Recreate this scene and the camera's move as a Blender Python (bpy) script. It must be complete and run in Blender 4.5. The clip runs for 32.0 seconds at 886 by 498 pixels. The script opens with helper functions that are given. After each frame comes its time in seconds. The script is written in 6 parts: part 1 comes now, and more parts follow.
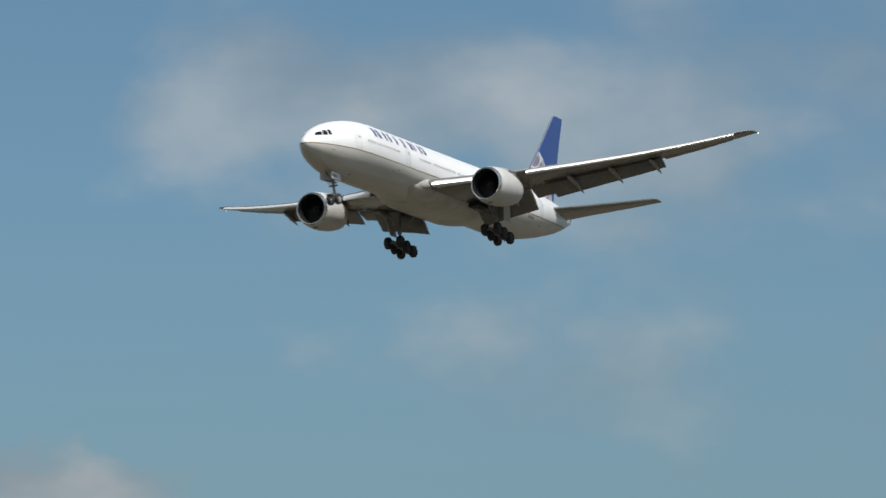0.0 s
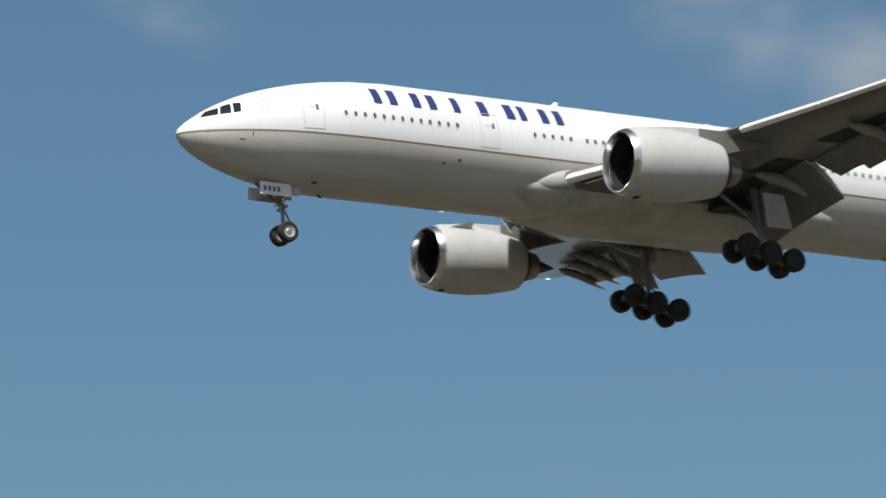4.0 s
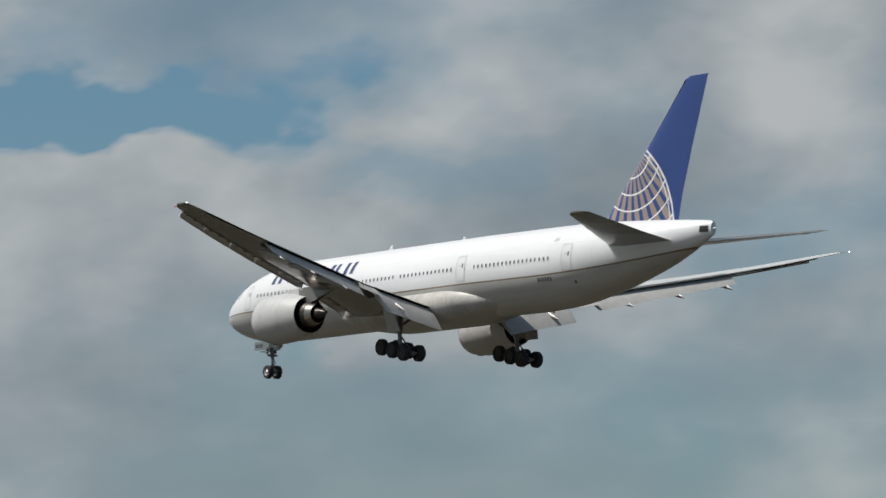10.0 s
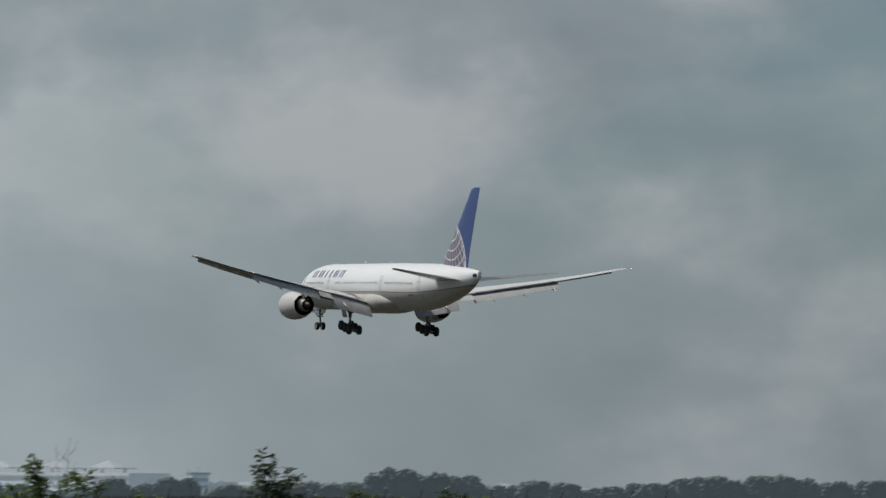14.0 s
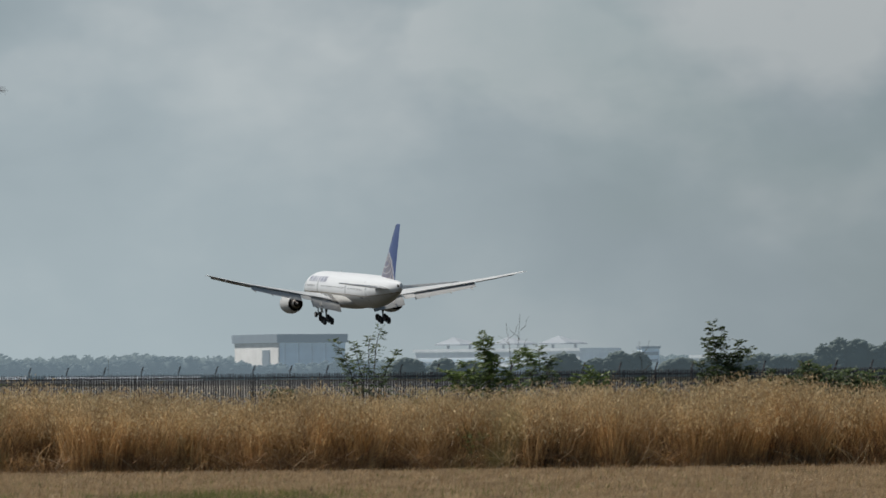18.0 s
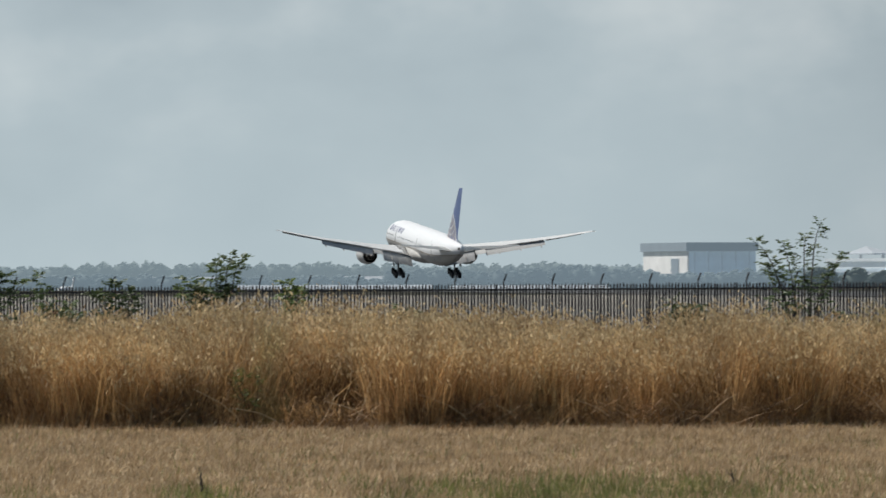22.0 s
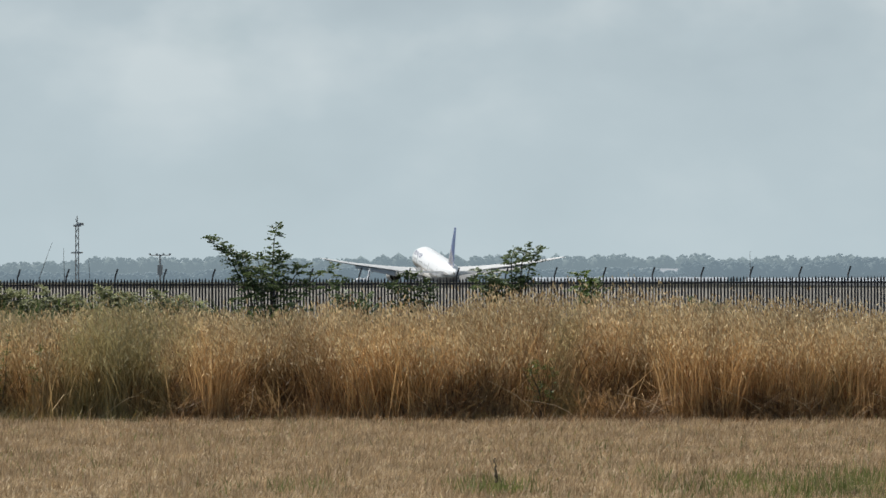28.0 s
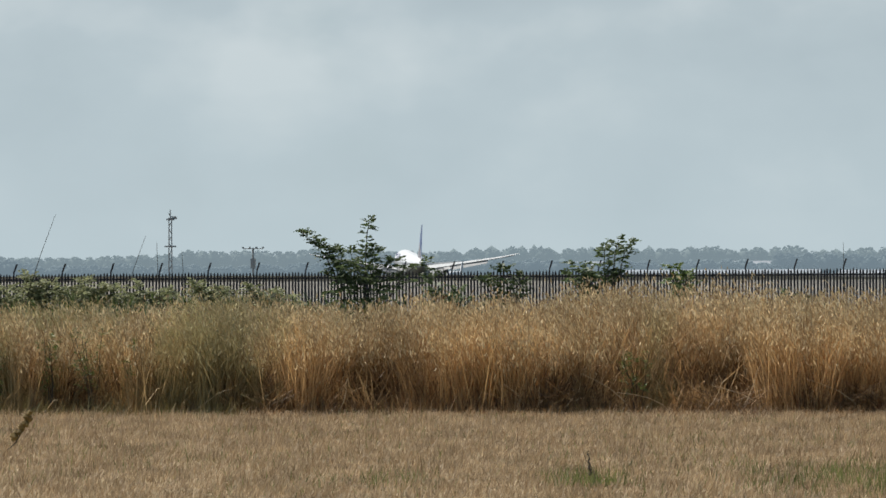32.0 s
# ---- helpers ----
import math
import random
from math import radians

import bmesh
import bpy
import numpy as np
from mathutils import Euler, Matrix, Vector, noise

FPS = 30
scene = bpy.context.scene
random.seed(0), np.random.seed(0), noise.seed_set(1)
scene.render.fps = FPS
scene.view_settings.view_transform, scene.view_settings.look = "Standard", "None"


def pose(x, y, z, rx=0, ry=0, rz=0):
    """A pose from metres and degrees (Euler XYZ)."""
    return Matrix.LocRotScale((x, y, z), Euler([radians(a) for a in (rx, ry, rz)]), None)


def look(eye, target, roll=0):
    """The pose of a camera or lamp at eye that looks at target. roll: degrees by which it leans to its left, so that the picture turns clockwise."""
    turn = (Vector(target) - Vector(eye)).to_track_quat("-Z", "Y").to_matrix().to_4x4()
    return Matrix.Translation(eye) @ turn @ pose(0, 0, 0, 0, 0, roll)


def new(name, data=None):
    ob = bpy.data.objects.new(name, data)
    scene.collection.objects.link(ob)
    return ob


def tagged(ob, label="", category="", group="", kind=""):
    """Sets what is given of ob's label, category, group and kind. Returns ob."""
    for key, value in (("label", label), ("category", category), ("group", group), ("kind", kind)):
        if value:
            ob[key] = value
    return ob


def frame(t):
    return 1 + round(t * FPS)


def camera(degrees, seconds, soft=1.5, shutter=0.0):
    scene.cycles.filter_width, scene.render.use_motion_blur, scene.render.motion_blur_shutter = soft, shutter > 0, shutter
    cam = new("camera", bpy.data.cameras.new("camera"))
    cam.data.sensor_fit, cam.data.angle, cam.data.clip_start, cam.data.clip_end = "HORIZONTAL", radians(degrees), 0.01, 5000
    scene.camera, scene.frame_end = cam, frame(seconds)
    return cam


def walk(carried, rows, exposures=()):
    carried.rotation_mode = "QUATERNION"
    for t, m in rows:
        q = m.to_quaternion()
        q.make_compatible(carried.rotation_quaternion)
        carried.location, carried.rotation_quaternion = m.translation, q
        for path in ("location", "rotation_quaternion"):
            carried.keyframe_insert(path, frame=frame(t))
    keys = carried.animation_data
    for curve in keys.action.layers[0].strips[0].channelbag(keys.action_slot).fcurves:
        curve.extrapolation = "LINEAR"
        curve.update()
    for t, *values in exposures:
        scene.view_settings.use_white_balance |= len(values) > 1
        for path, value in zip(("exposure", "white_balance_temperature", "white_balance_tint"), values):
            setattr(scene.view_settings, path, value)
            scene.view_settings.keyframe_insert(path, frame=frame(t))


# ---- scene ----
# the camera: seconds, place, turn to the left from +y, lift, lean
CAM = [
    (0, -2.67, -25.36, 1.75, -146.495, 8.36, -0.908),
    (0.5, -2.67, -25.36, 1.75, -144.895, 8.936, -0.623),
    (1, -2.67, -25.36, 1.75, -142.695, 9.553, -0.441),
    (1.5, -2.67, -25.36, 1.75, -139.211, 10.194, -0.538),
    (2, -2.67, -25.36, 1.75, -135.108, 10.87, -0.786),
    (2.5, -2.67, -25.36, 1.75, -130.998, 11.568, -1.164),
    (3, -2.67, -25.36, 1.75, -126.273, 12.298, -1.526),
    (3.5, -2.67, -25.36, 1.75, -120.29, 13.03, -1.637),
    (4, -2.67, -25.36, 1.75, -112.989, 13.704, -1.556),
    (4.5, -2.67, -25.36, 1.75, -104.559, 14.284, -1.374),
    (5, -2.67, -25.36, 1.75, -95.295, 14.702, -1.181),
    (5.5, -2.67, -25.36, 1.75, -85.699, 14.88, -1.067),
    (6, -2.67, -25.36, 1.75, -76.212, 14.718, -1.032),
    (6.5, -2.67, -25.36, 1.75, -66.868, 14.2, -0.707),
    (7, -2.67, -25.36, 1.75, -58.415, 13.342, -0.427),
    (7.5, -2.67, -25.36, 1.75, -51.598, 12.202, -0.621),
    (8, -2.67, -25.36, 1.75, -45.879, 11.09, -0.9),
    (8.5, -2.67, -25.36, 1.75, -40.551, 10.266, -1.034),
    (9, -2.67, -25.36, 1.75, -35.772, 9.487, -0.967),
    (9.5, -2.67, -25.36, 1.75, -31.371, 8.457, -0.36),
    (10, -2.67, -25.36, 1.75, -27.556, 7.451, 0.178),
    (10.5, -2.67, -25.36, 1.75, -24.616, 6.685, -0.029),
    (11, -2.67, -25.36, 1.75, -22.25, 6.039, -0.441),
    (11.5, -2.67, -25.36, 1.75, -20.324, 5.445, -0.771),
    (12, -2.67, -25.36, 1.75, -18.679, 4.894, -0.943),
    (12.5, -2.67, -25.36, 1.75, -17.106, 4.34, -0.707),
    (13, -2.67, -25.36, 1.75, -15.672, 3.828, -0.301),
    (13.5, -2.67, -25.36, 1.75, -14.44, 3.394, 0.211),
    (14, -2.67, -25.36, 1.75, -13.301, 3.029, 0.546),
    (14.5, -2.67, -25.36, 1.75, -12.058, 2.738, 0.236),
    (15, -2.67, -25.36, 1.75, -11.085, 2.517, -0.231),
    (15.5, -2.67, -25.36, 1.75, -10.422, 2.27, -0.462),
    (16, -2.67, -25.36, 1.75, -9.702, 2.132, -0.578),
    (16.5, -2.67, -25.36, 1.75, -9.252, 1.973, -0.603),
    (17, -2.67, -25.36, 1.75, -8.848, 1.819, -0.563),
    (17.5, -2.67, -25.36, 1.75, -8.367, 1.705, -0.484),
    (18, -2.67, -25.36, 1.75, -7.842, 1.477, -0.389),
    (18.5, -2.67, -25.36, 1.75, -7.28, 1.295, -0.259),
    (19, -2.54, -24.17, 1.75, -6.442, 1.12, -0.123),
    (19.5, -1.83, -17.4, 1.75, -5.876, 1.034, 0.172),
    (20, -1.18, -11.24, 1.75, -5.371, 0.955, 0.435),
    (20.5, -0.56, -5.37, 1.75, -4.905, 0.924, 0.159),
    (21, 0, 0, 1.75, -4.259, 0.85, -0.133),
    (21.5, 0, 0, 1.75, -3.555, 0.628, 0.053),
    (22, 0, 0, 1.75, -2.837, 0.386, -0.164),
    (22.5, 0, 0, 1.75, -2.264, 0.309, 0.103),
    (23, 0, 0, 1.75, -1.705, 0.292, -0.165),
    (23.5, 0, 0, 1.75, -1.392, 0.388, -0.117),
    (24, 0, 0, 1.75, -1.167, 0.398, -0.17),
    (24.5, 0, 0, 1.75, -0.954, 0.402, -0.222),
    (25, 0, 0, 1.75, -0.718, 0.346, 0.14),
    (25.5, 0, 0, 1.75, -0.365, 0.405, 0.213),
    (26, 0, 0, 1.75, 0, 0.378, 0.404),
    (26.5, 0, 0, 1.75, 0.179, 0.341, 0.397),
    (27, 0, 0, 1.75, 0.47, 0.353, 0.249),
    (27.5, 0, 0, 1.75, 0.626, 0.325, 0.106),
    (28, 0, 0, 1.75, 0.765, 0.296, -0.039),
    (28.5, 0, 0, 1.75, 0.856, 0.192, -0.188),
    (29, 0, 0, 1.75, 1.091, 0.256, -0.116),
    (29.5, 0, 0, 1.75, 1.323, 0.262, -0.039),
    (30, 0, 0, 1.75, 1.519, 0.26, -0.074),
    (30.5, 0, 0, 1.75, 1.576, 0.276, -0.136),
    (31, 0, 0, 1.75, 1.615, 0.292, -0.207),
    (31.5, 0, 0, 1.75, 1.746, 0.301, -0.171),
    (32, 0, 0, 1.75, 1.899, 0.211, -0.192),
]
cam = camera(10.79, 32.0, soft=1.5, shutter=0.5)


def aim(x, y, z, yaw, pitch, roll):
    """A camera pose from its place, its turn to the left from +y, its lift and its lean, in degrees."""
    return pose(x, y, z, 90 + pitch, 0, yaw) @ pose(0, 0, 0, 0, 0, roll)


walk(cam, [(r[0], aim(*r[1:])) for r in CAM],
     [(0, 0.08), (3, 0.14), (6, 0.0), (10, -0.1), (13, -0.42), (15, -0.44), (16.5, -0.38), (18, -0.28), (19, -0.2), (21, -0.08), (24, 0.09), (32, 0.11)])

# ---- light: broken cloud, a high sun ahead and to the left of the runway's line
SUN_LIFT, SUN_TURN = 56.0, 62.0  # degrees above the horizon; degrees to the left of +y
SUN_WAY = Vector((-math.sin(radians(SUN_TURN)) * math.cos(radians(SUN_LIFT)),
                  math.cos(radians(SUN_TURN)) * math.cos(radians(SUN_LIFT)), math.sin(radians(SUN_LIFT))))
lamp = bpy.data.lights.new("sun", "SUN")
lamp.energy, lamp.angle, lamp.color = 4.9, radians(0.55), (1.0, 0.96, 0.90)
sun = new("sun", lamp)
sun.matrix_world = look((0, 0, 300), Vector((0, 0, 300)) - SUN_WAY)


class Nodes:
    """Short hand for building node trees."""

    def __init__(self, tree):
        self.tree = tree
        tree.nodes.clear()

    def add(self, kind, ins=None, **props):
        n = self.tree.nodes.new(kind)
        for k, v in props.items():
            setattr_(n, k, v)
        for k, v in (ins or {}).items():
            if isinstance(v, bpy.types.NodeSocket):
                self.tree.links.new(v, n.inputs[k])
            else:
                n.inputs[k].default_value = v
        return n

    def math(self, op, a, b=0.0, c=0.0, clamp=False):
        n = self.add("ShaderNodeMath", {0: a, 1: b, 2: c})
        n.operation, n.use_clamp = op, clamp
        return n.outputs[0]

    def ramp(self, fac, stops, smooth=False):
        n = self.add("ShaderNodeValToRGB", {0: fac})
        e = n.color_ramp.elements
        while len(e) < len(stops):
            e.new(0.5)
        for s, (p, c) in zip(e, stops):
            s.position, s.color = p, ((c, c, c, 1) if isinstance(c, (int, float)) else (*c, 1))
        if smooth:
            n.color_ramp.interpolation = "EASE"
        return n.outputs[0]

    def mix(self, fac, a, b, kind="MIX"):
        n = self.tree.nodes.new("ShaderNodeMix")
        n.data_type, n.blend_type = "RGBA", kind
        for i, v in ((0, fac), (6, a), (7, b)):
            if isinstance(v, bpy.types.NodeSocket):
                self.tree.links.new(v, n.inputs[i])
            else:
                n.inputs[i].default_value = v if i == 0 else (*v, 1) if len(v) == 3 else v
        return n.outputs[2]

    def noise(self, vec, scale, detail=4.0, rough=0.55, distort=0.0):
        ins = {"Scale": scale, "Detail": detail, "Roughness": rough, "Distortion": distort}
        if vec is not None:
            ins["Vector"] = vec
        return self.add("ShaderNodeTexNoise", ins).outputs[0]


def setattr_(node, key, value):
    if key == "sky_type":
        node.sky_type = value
    elif key == "operation":
        node.operation = value
    elif key == "attribute_name":
        node.attribute_name = value


# single clouds (+) and gaps (-): bearing, rise, half widths, weight
CLOUDS_BEHIND = [(-145.9, 10.2, 5.9, 1.03, 0.08), (-150.1, 10.4, 3.5, 1.51, 0.04), (-148.3, 6.7, 4.2, 0.96, 0.08), (-141.8, 5.4, 1.3, 0.52, 0.34), (-141.4, 10.9, 1.0, 0.76, -0.20), (-142.1, 7.8, 2.1, 1.03, -0.12),
    (-132.0, 8.3, 2.4, 0.76, 0.27), (-140.2, 13.5, 0.8, 0.69, 0.04), (-136.6, 13.5, 2.8, 0.55, -0.15), (-135.6, 11.6, 4.6, 1.51, -0.15), (-138.0, 9.1, 2.1, 1.38, -0.15), (-121.1, 14.7, 1.1, 0.76, 0.14),
    (-124.7, 9.4, 2.8, 0.52, 0.34), (-130.8, 9.7, 1.5, 0.62, 0.22), (-122.5, 11.0, 0.6, 0.34, 0.13), (-125.1, 11.3, 1.3, 0.62, 0.11), (-129.4, 11.1, 0.9, 0.48, 0.09), (-127.1, 14.5, 3.6, 0.69, -0.12),
    (-122.5, 12.4, 2.5, 0.83, -0.12)]
CLOUDS_ABEAM = [(-76.2, 17.2, 6.5, 1.03, 0.16), (-78.5, 14.3, 4.0, 0.58, -0.28), (-74.2, 13.6, 2.3, 0.34, -0.22), (-72.1, 12.2, 3.0, 0.76, -0.07), (-78.8, 12.5, 2.4, 0.96, 0.26), (-71.1, 14.9, 2.1, 1.51, -0.03),
    (-53.5, 14.8, 1.4, 1.38, -0.34), (-56.2, 15.7, 1.3, 0.28, -0.22), (-56.3, 14.7, 1.5, 0.76, 0.16), (-61.0, 15.6, 3.0, 1.10, 0.08), (-53.2, 12.1, 1.4, 0.69, 0.14), (-58.4, 11.3, 6.3, 1.17, 0.13)]
CLOUDS_AHEAD = [(-42.1, 12.5, 2.4, 1.51, -0.28), (-46.7, 13.7, 2.5, 0.38, 0.18), (-41.2, 9.3, 1.6, 1.24, 0.00), (-44.9, 9.6, 1.3, 0.89, 0.07), (-50.3, 10.0, 1.6, 1.24, 0.16), (-47.4, 9.3, 1.2, 0.96, -0.24),
    (-43.4, 10.1, 0.6, 0.62, -0.10), (-47.8, 12.5, 2.1, 0.83, -0.20), (-50.6, 11.9, 1.1, 0.55, -0.12), (-40.0, 11.9, 2.3, 0.76, -0.30), (-33.8, 11.1, 4.6, 1.51, 0.12), (-40.3, 10.9, 1.2, 0.55, 0.10),
    (-31.7, 7.7, 1.8, 0.55, -0.16), (-37.3, 10.0, 2.2, 0.76, 0.10), (-36.6, 7.7, 3.5, 0.83, 0.05)]
CLOUDS_RUNWAY = [(-23.6, 9.2, 2.3, 0.45, -0.45), (-26.4, 9.8, 1.2, 0.24, -0.10), (-27.0, 7.6, 3.3, 1.03, 0.16), (-30.1, 8.4, 1.8, 0.83, 0.10), (-26.6, 9.0, 1.0, 0.41, 0.14), (-24.2, 8.4, 1.8, 0.31, 0.14),
    (-28.7, 9.5, 1.5, 0.89, 0.10), (-18.1, 8.0, 1.0, 0.52, -0.32), (-17.3, 7.5, 0.7, 0.83, 0.24), (-22.5, 8.9, 1.8, 0.31, -0.40), (-20.1, 8.3, 1.3, 0.55, 0.16), (-26.0, 6.6, 0.8, 0.48, -0.18),
    (-27.2, 6.7, 0.8, 0.62, 0.20), (-26.7, 8.3, 1.4, 0.34, -0.14)]
CLOUD_LIGHT = [(-141.8, 5.5, 1.4, 0.62, 0.10), (-124.7, 9.4, 2.9, 0.62, 0.13), (-78.7, 12.7, 2.3, 0.89, 0.07), (-56.2, 14.8, 1.6, 0.89, 0.07), (-75.6, 17.3, 6.5, 1.10, -0.05), (-26.3, 9.2, 1.6, 0.48, 0.06),
    (-17.2, 7.6, 0.8, 0.89, 0.10), (-20.3, 8.5, 1.4, 0.55, 0.08), (-27.2, 6.8, 1.0, 0.69, 0.09), (-10.8, 6.0, 1.4, 1.51, 0.07), (-14.4, 5.6, 3.3, 0.69, -0.08), (-18.9, 6.1, 2.1, 0.55, -0.07),
    (-19.4, 4.9, 1.2, 0.55, 0.07), (-19.2, 2.7, 1.8, 0.55, 0.05), (-16.5, 5.2, 2.9, 0.76, -0.06), (-14.4, 3.9, 1.5, 0.41, 0.07), (-8.5, 4.0, 1.0, 0.62, 0.06), (-31.7, 10.1, 2.1, 1.72, 0.03)]
CLOUD_LIGHT_FAR = [(-10.7, 3.8, 2.9, 1.10, 0.07), (-14.0, 4.5, 3.5, 1.10, 0.07), (-9.5, 4.8, 2.1, 0.89, 0.07), (-9.6, 3.4, 1.8, 1.51, 0.09), (-3.1, 2.8, 1.8, 1.10, -0.03), (-7.4, 1.7, 2.1, 1.10, -0.06),
    (-15.7, 3.8, 1.0, 0.41, 0.05), (-8.6, 4.1, 1.2, 0.62, 0.05), (-10.0, 2.1, 2.1, 0.83, -0.03), (2.6, 2.3, 2.8, 1.03, 0.03)]


def build_world():
    world = bpy.data.worlds.new("sky")
    scene.world = world
    world.use_nodes = True
    n = Nodes(world.node_tree)
    sky = n.add("ShaderNodeTexSky", sky_type="NISHITA")
    sky.sun_disc = False
    sky.sun_elevation, sky.sun_rotation = radians(SUN_LIFT), radians(-SUN_TURN)
    sky.air_density, sky.dust_density, sky.ozone_density = 1.0, 1.6, 1.4
    way = n.add("ShaderNodeTexCoord").outputs["Generated"]
    xyz = n.add("ShaderNodeSeparateXYZ", {0: way})
    x, y, z = xyz.outputs
    flat = n.add("ShaderNodeMapping", {0: way, 3: (1.0, 1.0, 1.6)}).outputs[0]
    big = n.noise(flat, 6.0, 3.0, 0.5, 0.1)
    fine = n.noise(flat, 15.0, 5.0, 0.5, 0.0)
    body = n.math("ADD", n.math("MULTIPLY", big, 0.40), n.math("MULTIPLY_ADD", fine, 0.42, 0.09))
    # cover by bearing (degrees to the left of +y): fair behind, closing towards the runway's far end
    turn = n.math("MULTIPLY", n.math("ARCTAN2", n.math("MULTIPLY", x, -1.0), y), 180 / math.pi)
    rise = n.math("MULTIPLY", n.math("ARCSINE", z), 180 / math.pi)
    cover = n.ramp(n.math("MULTIPLY_ADD", turn, 1 / 360, 0.5), [(0.0, 0.45), (0.09, 0.36), (0.26, 0.40), (0.29, 0.64), (0.345, 0.68), (0.372, 0.55), (0.398, 0.72), (0.425, 0.66), (0.43, 0.72), (0.46, 0.9), (0.6, 0.9), (1.0, 0.5)])
    dens = n.math("MULTIPLY_ADD", n.math("SUBTRACT", cover, 0.5), 0.5, body)
    # ragged edges: the bearings wander with the noise
    wander = n.noise(flat, 26.0, 4.0, 0.55)
    turn_w = n.math("MULTIPLY_ADD", n.math("SUBTRACT", wander, 0.5), 3.4, turn)
    rise_w = n.math("MULTIPLY_ADD", n.math("SUBTRACT", n.noise(flat, 33.0, 4.0, 0.55), 0.5), 1.8, rise)

    def heap(total, rows):
        for a, e, ra, re, w in rows:
            u = n.math("POWER", n.math("DIVIDE", n.math("SUBTRACT", turn_w, a), ra), 2.0)
            v = n.math("POWER", n.math("DIVIDE", n.math("SUBTRACT", rise_w, e), re), 2.0)
            total = n.math("MULTIPLY_ADD", n.math("EXPONENT", n.math("MULTIPLY", n.math("ADD", u, v), -1.0)), w, total)
        return total

    dens = heap(dens, CLOUDS_BEHIND + CLOUDS_ABEAM + CLOUDS_AHEAD + CLOUDS_RUNWAY)
    mask = n.ramp(dens, [(0.43, 0.0), (0.55, 0.52), (0.70, 0.97)], True)
    lumps = n.math("ADD", n.math("MULTIPLY", fine, 0.55), n.math("MULTIPLY_ADD", n.noise(flat, 21.0, 4.0, 0.5, 0.1), 0.55, 0.02))
    lumps = heap(lumps, CLOUD_LIGHT + CLOUD_LIGHT_FAR)
    shade = n.ramp(lumps, [(0.43, (0.203, 0.24, 0.27)), (0.57, (0.278, 0.318, 0.344)), (0.72, (0.45, 0.47, 0.475))])
    # brighter cloud towards the sun's side
    glare = n.ramp(n.math("MULTIPLY_ADD", turn, 1 / 360, 0.5), [(0.0, 0.5), (0.3, 0.48), (0.43, 0.54), (0.455, 0.62), (0.48, 0.69), (0.51, 0.74), (0.64, 0.74), (0.8, 0.55), (1.0, 0.5)])
    shade = n.mix(1.0, shade, n.mix(1.0, glare, (2.0, 2.0, 2.0), "MULTIPLY"), "MULTIPLY")
    tint = n.ramp(n.math("MULTIPLY_ADD", turn, 1 / 360, 0.5), [(0.0, (0.054, 0.0695, 0.0755)), (0.18, (0.0545, 0.0715, 0.075)), (0.3, (0.055, 0.075, 0.0775)), (1.0, (0.054, 0.0695, 0.0785))])
    blue = n.mix(1.0, sky.outputs[0], tint, "MULTIPLY")
    with_cloud = n.mix(mask, blue, shade)
    haze = n.ramp(z, [(0.0, 0.9), (0.04, 0.66), (0.09, 0.28), (0.16, 0.0)])
    bearing = n.math("MULTIPLY_ADD", turn, 1 / 360, 0.5)
    haze = n.math("MULTIPLY", haze, n.ramp(bearing, [(0.0, 1.0), (0.2, 0.9), (0.38, 0.3), (0.445, 0.4), (0.465, 0.85), (0.485, 1.0), (0.7, 1.0), (1.0, 0.8)]))
    veil = n.ramp(bearing, [(0.0, (0.122, 0.208, 0.29)), (0.30, (0.21, 0.29, 0.35)), (0.44, (0.295, 0.35, 0.375)), (0.468, (0.335, 0.40, 0.43)), (0.486, (0.46, 0.553, 0.592)), (0.64, (0.47, 0.565, 0.605)), (1.0, (0.172, 0.275, 0.37))])
    with_haze = n.mix(haze, with_cloud, veil)
    back = n.add("ShaderNodeBackground", {0: with_haze, 1: 1.0})
    out = n.add("ShaderNodeOutputWorld", {0: back.outputs[0]})
    return out


build_world()

# ---- materials


